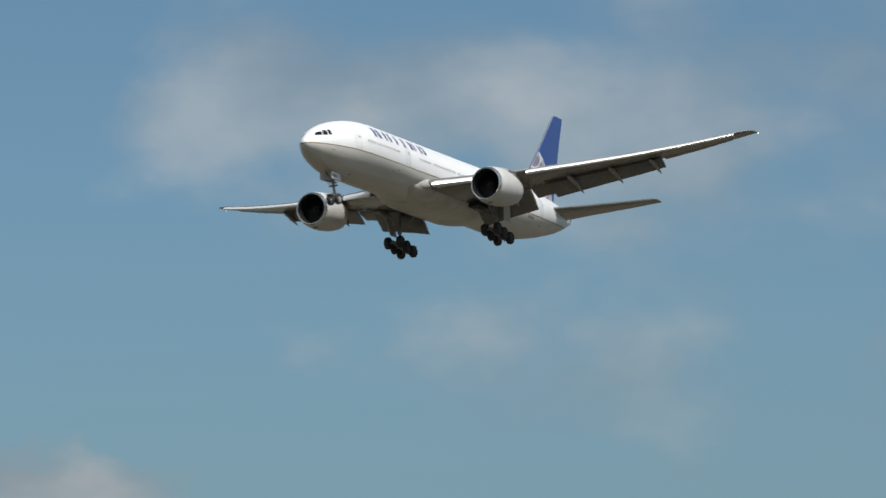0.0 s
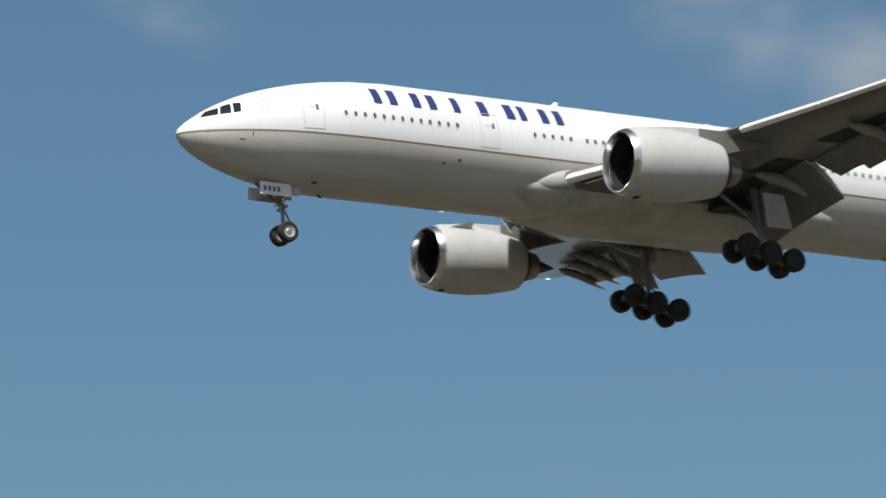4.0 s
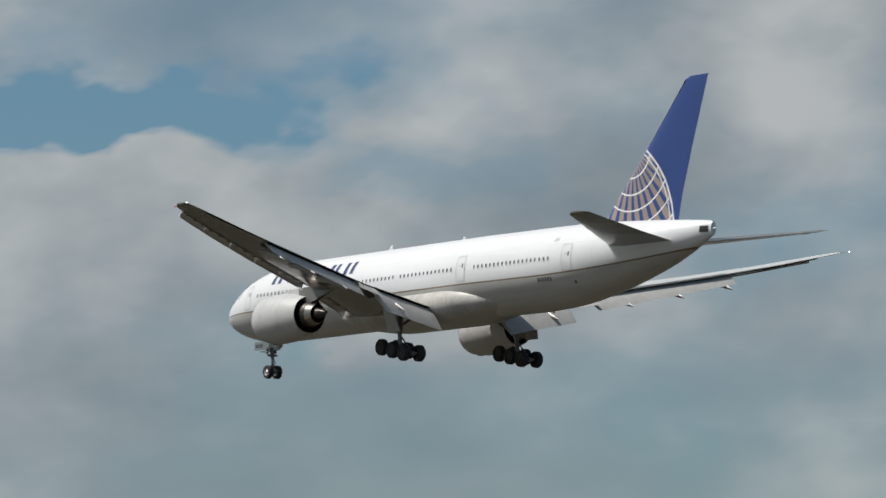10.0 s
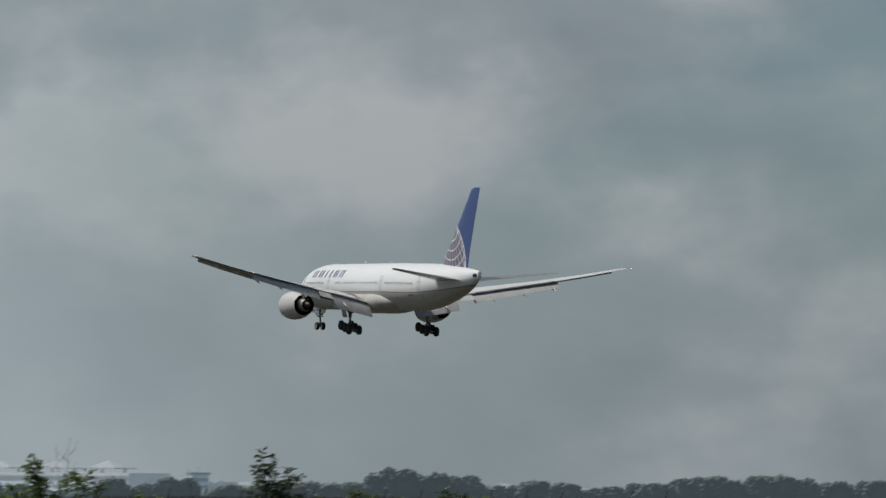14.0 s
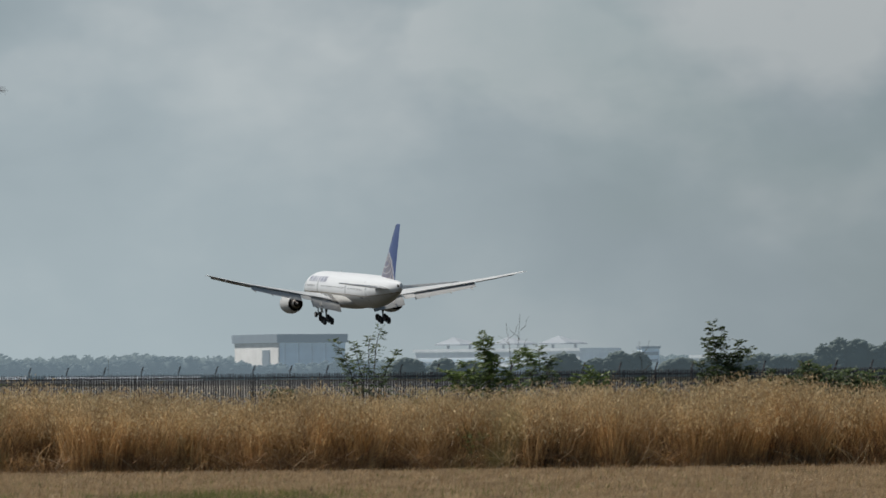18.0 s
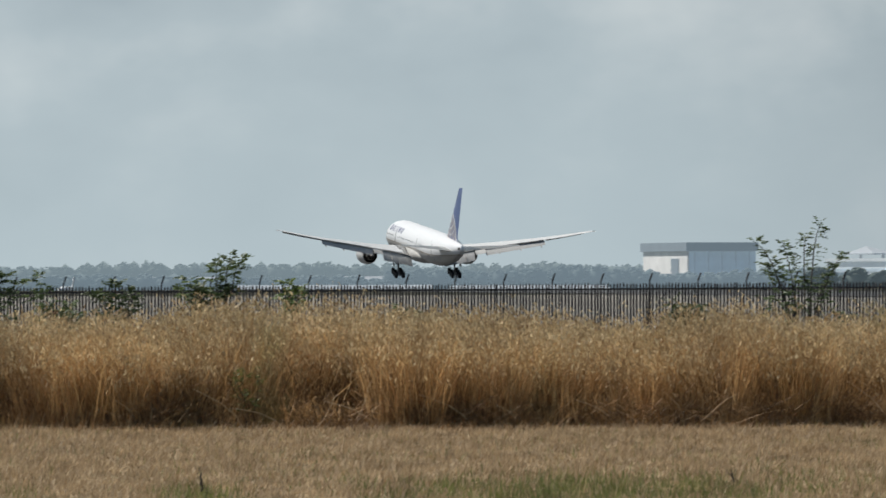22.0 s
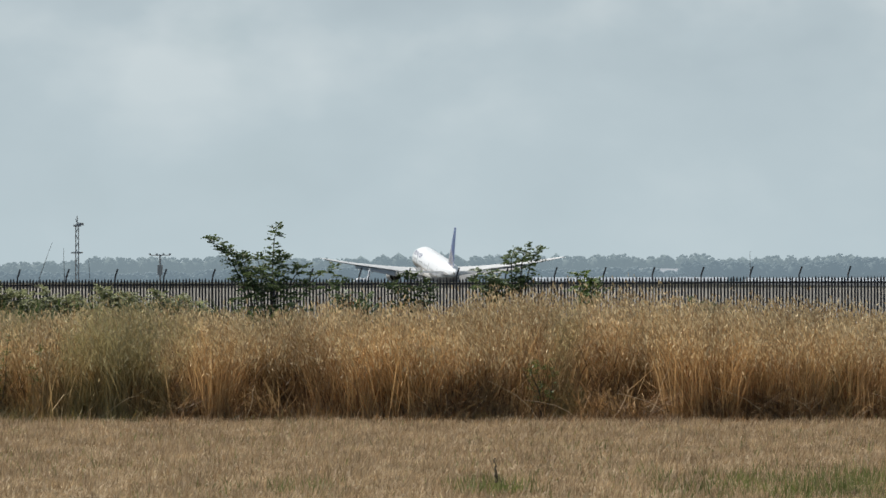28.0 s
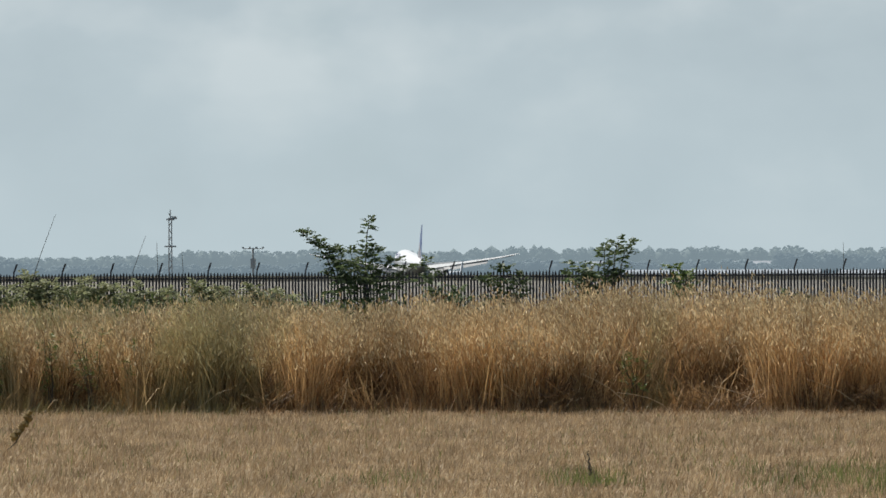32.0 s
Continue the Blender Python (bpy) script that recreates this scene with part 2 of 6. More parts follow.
def material(name, colour, rough=0.5, metal=0.0, grain=0.0, grain_scale=6.0, stain=0.0, stain_scale=0.7, bump=0.0, bump_scale=20.0,
             coat=0.0, islands=0.0, randoms=0.0, through_light=0.0):
    """A surface with grain and stains at two scales, in metres of the thing."""
    m = bpy.data.materials.new(name)
    m.use_nodes = True
    n = Nodes(m.node_tree)
    where = n.add("ShaderNodeTexCoord").outputs["Object"]
    tone = colour
    if grain:
        g = n.ramp(n.noise(where, grain_scale, 6.0, 0.6), [(0.3, 1.0 - grain), (0.7, 1.0 + grain * 0.4)])
        tone = n.mix(1.0, tone, g, "MULTIPLY")
    if stain:
        s = n.ramp(n.noise(where, stain_scale, 3.0, 0.65, 0.6), [(0.42, 1.0), (0.75, 1.0 - stain)])
        tone = n.mix(1.0, tone, s, "MULTIPLY")
    if islands:
        g = n.add("ShaderNodeNewGeometry").outputs["Random Per Island"]
        tone = n.mix(1.0, tone, n.ramp(g, [(0.0, 1.0 - islands), (1.0, 1.0 + islands)]), "MULTIPLY")
    if randoms:
        g = n.add("ShaderNodeObjectInfo").outputs["Random"]
        tone = n.mix(1.0, tone, n.ramp(g, [(0.0, 1.0 - randoms), (1.0, 1.0)]), "MULTIPLY")
    b = n.add("ShaderNodeBsdfPrincipled", {"Roughness": rough, "Metallic": metal, "Coat Weight": coat, "Coat Roughness": 0.08})
    if isinstance(tone, tuple):
        b.inputs["Base Color"].default_value = (*tone, 1)
    else:
        n.tree.links.new(tone, b.inputs["Base Color"])
    if bump:
        h = n.add("ShaderNodeBump", {"Height": n.noise(where, bump_scale, 4.0), "Strength": bump, "Distance": 0.02})
        n.tree.links.new(h.outputs[0], b.inputs["Normal"])
    surface = b.outputs[0]
    if through_light:
        t = n.add("ShaderNodeBsdfTranslucent")
        if isinstance(tone, tuple):
            t.inputs[0].default_value = (*tone, 1)
        else:
            n.tree.links.new(tone, t.inputs[0])
        surface = n.add("ShaderNodeMixShader", {0: through_light, 1: surface, 2: t.outputs[0]}).outputs[0]
    n.add("ShaderNodeOutputMaterial", {0: surface})
    return m


WHITE, GREY, GOLD = (0.71, 0.72, 0.73), (0.545, 0.535, 0.515), (0.22, 0.16, 0.10)
BLUE = (0.019, 0.052, 0.215)


def hull_paint():
    """White above, grey below, parted by a gold line that climbs towards the tail; faint streaks and frame lines."""
    m = bpy.data.materials.new("hull_paint")
    m.use_nodes = True
    n = Nodes(m.node_tree)
    where = n.add("ShaderNodeTexCoord").outputs["Object"]
    x, y, z = n.add("ShaderNodeSeparateXYZ", {0: where}).outputs
    nose = n.math("POWER", n.math("MAXIMUM", n.math("ADD", y, 6.0), 0.0), 2.0)
    tail = n.math("POWER", n.math("MAXIMUM", n.math("MULTIPLY_ADD", y, -1.0, -44.0), 0.0), 2.0)
    bow = n.math("MULTIPLY", n.math("MINIMUM", n.math("MAXIMUM", n.math("MULTIPLY_ADD", y, -1.0, -8.0), 0.0), 28.0), 0.0107)
    line = n.math("ADD", n.math("ADD", bow, n.math("MULTIPLY_ADD", nose, -0.003, -0.74)), n.math("MULTIPLY", tail, 0.0042))
    d = n.math("SUBTRACT", z, line)
    top = n.math("GREATER_THAN", d, 0.055)
    gold = n.math("LESS_THAN", n.math("ABSOLUTE", d), 0.055)
    streak = n.add("ShaderNodeMapping", {0: where, 3: (1.0, 0.08, 1.0)}).outputs[0]
    dirt = n.ramp(n.noise(streak, 1.6, 6.0, 0.6), [(0.35, 0.84), (0.65, 1.0)])
    low = n.mix(1.0, GREY, dirt, "MULTIPLY")
    high = n.mix(1.0, WHITE, n.ramp(n.noise(streak, 2.3, 4.0), [(0.3, 0.95), (0.6, 1.0)]), "MULTIPLY")
    tone = n.mix(gold, n.mix(top, low, high), GOLD)
    # panel joints: hoops every 2.4 m and two long seams
    hoop = n.math("LESS_THAN", n.math("ABSOLUTE", n.math("SUBTRACT", n.math("FRACT", n.math("DIVIDE", y, 2.4)), 0.5)), 0.006)
    seam = n.math("LESS_THAN", n.math("ABSOLUTE", n.math("SUBTRACT", z, 1.75)), 0.012)
    joint = n.math("MULTIPLY", n.math("MAXIMUM", hoop, seam), 0.16)
    tone = n.mix(joint, tone, (0.2, 0.2, 0.2))
    b = n.add("ShaderNodeBsdfPrincipled", {"Base Color": tone, "Roughness": 0.32, "Coat Weight": 0.12, "Coat Roughness": 0.12})
    n.add("ShaderNodeOutputMaterial", {0: b.outputs[0]})
    return m


def fin_paint():
    """Deep blue with a plain quarter globe: tan wedges from a pole, white rings about it."""
    m = bpy.data.materials.new("fin_paint")
    m.use_nodes = True
    n = Nodes(m.node_tree)
    where = n.add("ShaderNodeTexCoord").outputs["Object"]
    x, y, z = n.add("ShaderNodeSeparateXYZ", {0: where}).outputs
    py, pz = -53.3, 8.4       # the pole, at the leading edge
    dy, dz = n.math("SUBTRACT", py, y), n.math("SUBTRACT", pz, z)
    reach = n.math("SQRT", n.math("ADD", n.math("POWER", dy, 2.0), n.math("POWER", dz, 2.0)))
    angle = n.math("ARCTAN2", dy, dz)
    wedge = n.math("GREATER_THAN", n.math("FRACT", n.math("MULTIPLY", angle, 5.6)), 0.42)
    ring = n.math("LESS_THAN", n.math("ABSOLUTE", n.math("SUBTRACT", n.math("FRACT", n.math("DIVIDE", n.math("POWER", reach, 1.12), 1.55)), 0.5)), 0.05)
    cy, cz, cr = -51.2, 2.6, 6.75   # the globe's outline
    edge = n.math("SQRT", n.math("ADD", n.math("POWER", n.math("SUBTRACT", y, cy), 2.0), n.math("POWER", n.math("SUBTRACT", z, cz), 2.0)))
    inside = n.math("LESS_THAN", edge, cr)
    rim = n.math("LESS_THAN", n.math("ABSOLUTE", n.math("SUBTRACT", edge, cr - 0.06)), 0.075)
    rim2 = n.math("LESS_THAN", n.math("ABSOLUTE", n.math("SUBTRACT", edge, cr - 0.42)), 0.05)
    globe = n.mix(wedge, BLUE, (0.315, 0.25, 0.21))
    globe = n.mix(n.math("MAXIMUM", ring, rim2), globe, (0.8, 0.8, 0.8))
    tone = n.mix(inside, BLUE, globe)
    tone = n.mix(rim, tone, (0.8, 0.8, 0.8))
    tone = n.mix(1.0, tone, n.ramp(n.noise(where, 1.2, 5.0), [(0.3, 0.9), (0.7, 1.0)]), "MULTIPLY")
    b = n.add("ShaderNodeBsdfPrincipled", {"Base Color": tone, "Roughness": 0.28, "Coat Weight": 0.3, "Coat Roughness": 0.1})
    n.add("ShaderNodeOutputMaterial", {0: b.outputs[0]})
    return m


M_HULL = hull_paint()
M_FIN = fin_paint()
M_GREY = material("grey_paint", (0.50, 0.485, 0.455), 0.35, coat=0.15, grain=0.14, grain_scale=3, stain=0.35, stain_scale=0.5)
M_COWL = material("cowl_paint", (0.50, 0.498, 0.488), 0.42, coat=0.1, grain=0.06, grain_scale=2, stain=0.1, stain_scale=0.9)
# wing grey darkened for the underside's shade, its top paled for the sun
M_WING = material("wing_paint_shaded", (0.158, 0.153, 0.143), 0.27, coat=0.35, grain=0.14, grain_scale=2.2, stain=0.25, stain_scale=0.5)
M_UPPER = material("wing_top_sunlit", (0.62, 0.62, 0.61), 0.35, 0.1, coat=0.2, grain=0.08, grain_scale=2.2, stain=0.12, stain_scale=0.5)
M_NOZZLE = material("nozzle_metal", (0.36, 0.33, 0.30), 0.35, 1.0, grain=0.3, grain_scale=4)
M_SLAT = material("slat_metal", (0.80, 0.80, 0.80), 0.33, 0.35, grain=0.06, grain_scale=4)
M_STROBE = material("strobe_lens", (0.9, 0.9, 0.9), 0.2)
M_STROBE.node_tree.nodes["Principled BSDF"].inputs["Emission Color"].default_value = (1, 0.98, 0.92, 1)
M_STROBE.node_tree.nodes["Principled BSDF"].inputs["Emission Strength"].default_value = 2.5
M_WHITE = material("white_paint", WHITE, 0.25, coat=0.3, grain=0.04)
M_BARE = material("bare_metal", (0.72, 0.72, 0.73), 0.22, 1.0, grain=0.1, grain_scale=5)
M_DARKMETAL = material("burnt_metal", (0.10, 0.09, 0.085), 0.45, 0.9, grain=0.3, grain_scale=4)
M_BLACK = material("black_duct", (0.012, 0.012, 0.013), 0.6, grain=0.2)
M_COVE_SHADE = material("cove_shade", (0.028, 0.026, 0.023), 0.6, grain=0.3, grain_scale=1.5, stain=0.4, stain_scale=0.6)
M_FAIRING = material("fairing_paint", (0.27, 0.262, 0.25), 0.35, grain=0.1, stain=0.2)
M_FAN = material("fan_blade", (0.014, 0.014, 0.016), 0.5, 0.6)
M_TYRE = material("rubber", (0.017, 0.017, 0.018), 0.75, grain=0.2, grain_scale=8)
M_HUB = material("wheel_hub", (0.022, 0.022, 0.022), 0.5, 0.3, grain=0.2)
M_NOSEHUB = material("pale_wheel_hub", (0.42, 0.42, 0.41), 0.4, 0.4, grain=0.2)
M_STRUT = material("strut_paint", (0.2, 0.2, 0.2), 0.4, 0.2, grain=0.2, grain_scale=4)
M_BLUE = material("blue_letter", (0.012, 0.026, 0.125), 0.6)
M_GLASS = material("cockpit_glass", (0.012, 0.014, 0.018), 0.06, grain=0.1)
M_RIM = material("window_frame_paint", (0.66, 0.66, 0.66), 0.3)
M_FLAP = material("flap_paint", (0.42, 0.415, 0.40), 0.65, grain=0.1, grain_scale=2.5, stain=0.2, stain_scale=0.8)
M_PORT = material("cabin_window", (0.11, 0.115, 0.125), 0.15, grain=0.1)
M_LINE = material("grey_outline", (0.46, 0.46, 0.475), 0.4)
M_BARS = material("dark_marking", (0.12, 0.12, 0.14), 0.4)
M_GREEN = material("green_lens", (0.02, 0.3, 0.1), 0.2)
M_RED = material("red_lens", (0.5, 0.02, 0.02), 0.2)


# ---- mesh helpers
def mesh_of(name, verts, faces, mat, smooth=True, sharp=40.0, under=None):
    me = bpy.data.meshes.new(name)
    me.from_pydata([tuple(v) for v in verts], [], faces)
    bm = bmesh.new()
    bm.from_mesh(me)
    bmesh.ops.recalc_face_normals(bm, faces=bm.faces)
    bm.to_mesh(me)
    bm.free()
    if smooth:
        me.polygons.foreach_set("use_smooth", [True] * len(me.polygons))
        me.set_sharp_from_angle(angle=radians(sharp))
    me.materials.append(mat)
    # downward faces take a darker grey that paints in their shade
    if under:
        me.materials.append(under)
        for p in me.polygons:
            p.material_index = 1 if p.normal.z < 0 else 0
    return me


def place(name, me, parent=None, m=None, label=""):
    ob = new(name, me)
    if parent is not None:
        ob.parent = parent
    if m is not None:
        ob.matrix_basis = m
    return tagged(ob, label=label)


def loft(rings, cap=True, closed=True):
    """Vertices and faces through rings of equal length."""
    k = len(rings[0])
    verts = [v for r in rings for v in r]
    faces = []
    for i in range(len(rings) - 1):
        for j in range(k if closed else k - 1):
            a, b = i * k + j, i * k + (j + 1) % k
            faces.append((a, b, b + k, a + k))
    if cap:
        faces.append(tuple(range(k - 1, -1, -1)))
        faces.append(tuple(range((len(rings) - 1) * k, len(rings) * k)))
    return verts, faces


def turned(profile, k=40, axis="y", arc=None):
    """A body of revolution about y from rows (y, radius)."""
    rings = []
    for y, r in profile:
        rings.append([(r * math.sin(2 * math.pi * j / k), y, r * math.cos(2 * math.pi * j / k)) for j in range(k)])
    return rings


def rod(a, b, r, k=10, r2=None):
    """A round bar from a to b."""
    a, b = Vector(a), Vector(b)
    q = (b - a).to_track_quat("Z", "Y")
    rings = [[tuple(p + q @ Vector((rr * math.cos(2 * math.pi * j / k), rr * math.sin(2 * math.pi * j / k), 0))) for j in range(k)]
             for p, rr in ((a, r), (b, r if r2 is None else r2))]
    return loft(rings)


def box(x0, x1, y0, y1, z0, z1):
    v = [(x, y, z) for x in (x0, x1) for y in (y0, y1) for z in (z0, z1)]
    return v, [(0, 1, 3, 2), (4, 6, 7, 5), (0, 4, 5, 1), (2, 3, 7, 6), (0, 2, 6, 4), (1, 5, 7, 3)]


def joined(*pieces):
    verts, faces = [], []
    for v, f in pieces:
        o = len(verts)
        verts += [tuple(p) for p in v]
        faces += [tuple(i + o for i in q) for q in f]
    return verts, faces


def lerp(table, s, col=1):
    """Linear look-up in rows sorted by their first number."""
    if s <= table[0][0]:
        return table[0][col]
    for a, b in zip(table, table[1:]):
        if s <= b[0]:
            u = (s - a[0]) / (b[0] - a[0])
            return a[col] + (b[col] - a[col]) * u
    return table[-1][col]


# ---- the airliner: x to its right, y ahead with the nose at 0, z up from the hull's axis
# hull rows: metres aft of the nose, top, bottom, half width
HULL = [(0.0, -0.74, -0.82, 0.03), (0.12, -0.50, -1.08, 0.31), (0.4, -0.22, -1.38, 0.60), (0.9, 0.16, -1.70, 0.93), (1.5, 0.58, -1.98, 1.26),
        (2.2, 0.98, -2.25, 1.58), (3.0, 1.37, -2.48, 1.90), (4.0, 1.78, -2.72, 2.22), (5.2, 2.17, -2.92, 2.54), (6.5, 2.51, -3.03, 2.80),
        (8.0, 2.80, -3.09, 2.99), (9.6, 2.99, -3.1, 3.08), (11.5, 3.1, -3.1, 3.1), (43.0, 3.1, -3.1, 3.1), (45.5, 3.1, -2.98, 3.07), (48.0, 3.08, -2.72, 2.97),
        (50.5, 3.03, -2.28, 2.78), (53.0, 2.96, -1.72, 2.46), (55.5, 2.88, -1.06, 2.04), (57.5, 2.80, -0.48, 1.62), (59.5, 2.70, 0.22, 1.12),
        (61.0, 2.60, 0.82, 0.68), (62.0, 2.52, 1.28, 0.36), (62.4, 2.42, 1.42, 0.24)]


BOW = [(0.0, 0.0), (8.0, 0.0), (36.0, 0.3), (50.0, 0.3), (62.4, 0.05)]  # the hull's slight upward set towards the tail


def hull_row(s):
    up = lerp(BOW, s)
    return [lerp(HULL, s, 1) + up, lerp(HULL, s, 2) + up, lerp(HULL, s, 3)]


def skin(s, z, out=0.0):
    """Half width of the hull at s metres aft and height z."""
    top, bot, w = hull_row(s)
    mid, h = (top + bot) / 2, (top - bot) / 2 + out
    u = max(-1.0, min(1.0, (z - mid) / h))
    return (w + out) * math.sqrt(max(0.0, 1 - u * u))


def foil(chord, thick, droop=0.0, k=12):
    """A wing section as (aft, up) pairs, upper side first, from the leading edge round."""
    pts = []
    for side in (1, -1):
        us = [0.5 * (1 - math.cos(math.pi * i / k)) for i in range(k + 1)]
        if side < 0:
            us = us[::-1][1:-1]
        for u in us:
            t = 5 * thick * (0.2969 * math.sqrt(u) - 0.126 * u - 0.3516 * u * u + 0.2843 * u ** 3 - 0.1030 * u ** 4)
            c = 0.012 * math.sin(math.pi * u) - droop * u * u
            pts.append((u * chord, (c + side * t) * chord))
    return pts


# wing rows: out from the axis, leading edge aft, chord, height, thickness ratio, twist in degrees
WING = [(2.4, 20.6, 11.9, -1.55, 0.135, 3.0), (5.0, 22.7, 9.85, -1.15, 0.125, 2.5), (10.0, 26.4, 7.0, -0.40, 0.108, 1.6), (15.0, 29.65, 5.7, 0.42, 0.10, 0.8),
        (20.0, 32.8, 4.6, 1.27, 0.097, 0.2), (25.0, 35.85, 3.45, 2.25, 0.094, -0.3), (29.0, 38.2, 2.5, 3.15, 0.09, -0.6), (30.3, 39.2, 1.85, 3.45, 0.085, -0.6), (30.75, 39.95, 1.2, 3.55, 0.06, -0.6)]


def wing_row(x):
    return [lerp(WING, x, c) for c in (1, 2, 3, 4, 5)]


def wing_point(x, u, up=0.0):
    """A point of the wing's chord plane, u of the chord aft of the leading edge."""
    le, ch, z, th, tw = wing_row(x)
    return Vector((x, -(le + u * ch), z - math.sin(radians(tw)) * u * ch + up))


def wing_under(x, u, down=0.0):
    """A point on the wing's lower skin."""
    le, ch, z, th, tw = wing_row(x)
    t = 5 * th * (0.2969 * math.sqrt(u) - 0.126 * u - 0.3516 * u * u + 0.2843 * u ** 3 - 0.1030 * u ** 4)
    return wing_point(x, u, (0.012 * math.sin(math.pi * u) - t) * ch - down)


def under_plate(x0, x1, u0, u1, side, drop=0.015, thick=0.012, steps=6):
    """A thin plate that lies under the lower skin."""
    rings = []
    for i in range(steps + 1):
        x = x0 + (x1 - x0) * i / steps
        pts = [wing_under(x, u0 + (u1 - u0) * j / 3, drop) for j in range(4)]
        rings.append([(side * p.x, p.y, p.z) for p in pts] + [(side * p.x, p.y, p.z - thick) for p in reversed(pts)])
    return loft(rings)


def surface(rows, side, droop=0.0):
    """A lofted foil between rows (x, leading edge aft, chord, z, thickness, twist)."""
    rings = []
    for x, le, ch, z, th, tw in rows:
        s = math.sin(radians(tw))
        rings.append([(side * x, -(le + a), z + h - s * a) for a, h in foil(ch, th, droop)])
    return loft(rings)


def flap(x0, x1, side, back, down, chord, tilt, thick=0.14, steps=4, lead=1.0, taper=1.0):
    """A flap panel behind the wing's trailing edge."""
    rings = []
    for i in range(steps + 1):
        x = x0 + (x1 - x0) * i / steps
        p = wing_point(x, lead)
        c = chord * (1 + (taper - 1) * i / steps)
        ct, st = math.cos(radians(tilt)), math.sin(radians(tilt))
        rings.append([(side * x, p.y - back - (a * ct + h * st), p.z - down - a * st + h * ct) for a, h in foil(c, thick, 0.02, 8)])
    return loft(rings)


def canoe(x, side, u0, length, tilt, w=0.32, h=0.5):
    """A flap-track fairing, hinged down at its aft half."""
    rings = []
    start = wing_point(x, u0)
    for i in range(13):
        u = i / 12
        r = math.sin(math.pi * min(1.0, 0.04 + 0.96 * u ** 0.75)) ** 0.7
        aft = u * length
        sag = -0.35 - 0.25 * min(1, u * 2) - max(0.0, u - 0.45) * length * math.tan(radians(tilt))
        rings.append([(side * x + w * r * math.cos(2 * math.pi * j / 10), start.y - aft, start.z + sag + h * r * math.sin(2 * math.pi * j / 10)) for j in range(10)])
    return loft(rings)


def ring_band(s0, s1, z0, z1, side, lift):
    """A strip of the hull's skin between two stations and heights, as a plate lying on the skin."""
    nz = max(2, int((z1 - z0) / 0.11))
    ns = max(2, int((s1 - s0) / 0.5) + 1)
    front = []
    for i in range(ns):
        s = s0 + (s1 - s0) * i / (ns - 1)
        for j in range(nz):
            z = z0 + (z1 - z0) * j / (nz - 1) + lerp(BOW, s)
            front.append((side * (skin(s, z) + lift), -s, z))
    faces = [(i * nz + j, i * nz + j + 1, (i + 1) * nz + j + 1, (i + 1) * nz + j) for i in range(ns - 1) for j in range(nz - 1)]
    return front, faces


def outline(s0, s1, z0, z1, side, w=0.05, lift=0.012):
    return joined(ring_band(s0, s0 + w, z0, z1, side, lift), ring_band(s1 - w, s1, z0, z1, side, lift),
                  ring_band(s0 + w, s1 - w, z1 - w, z1, side, lift), ring_band(s0 + w, s1 - w, z0, z0 + w, side, lift))


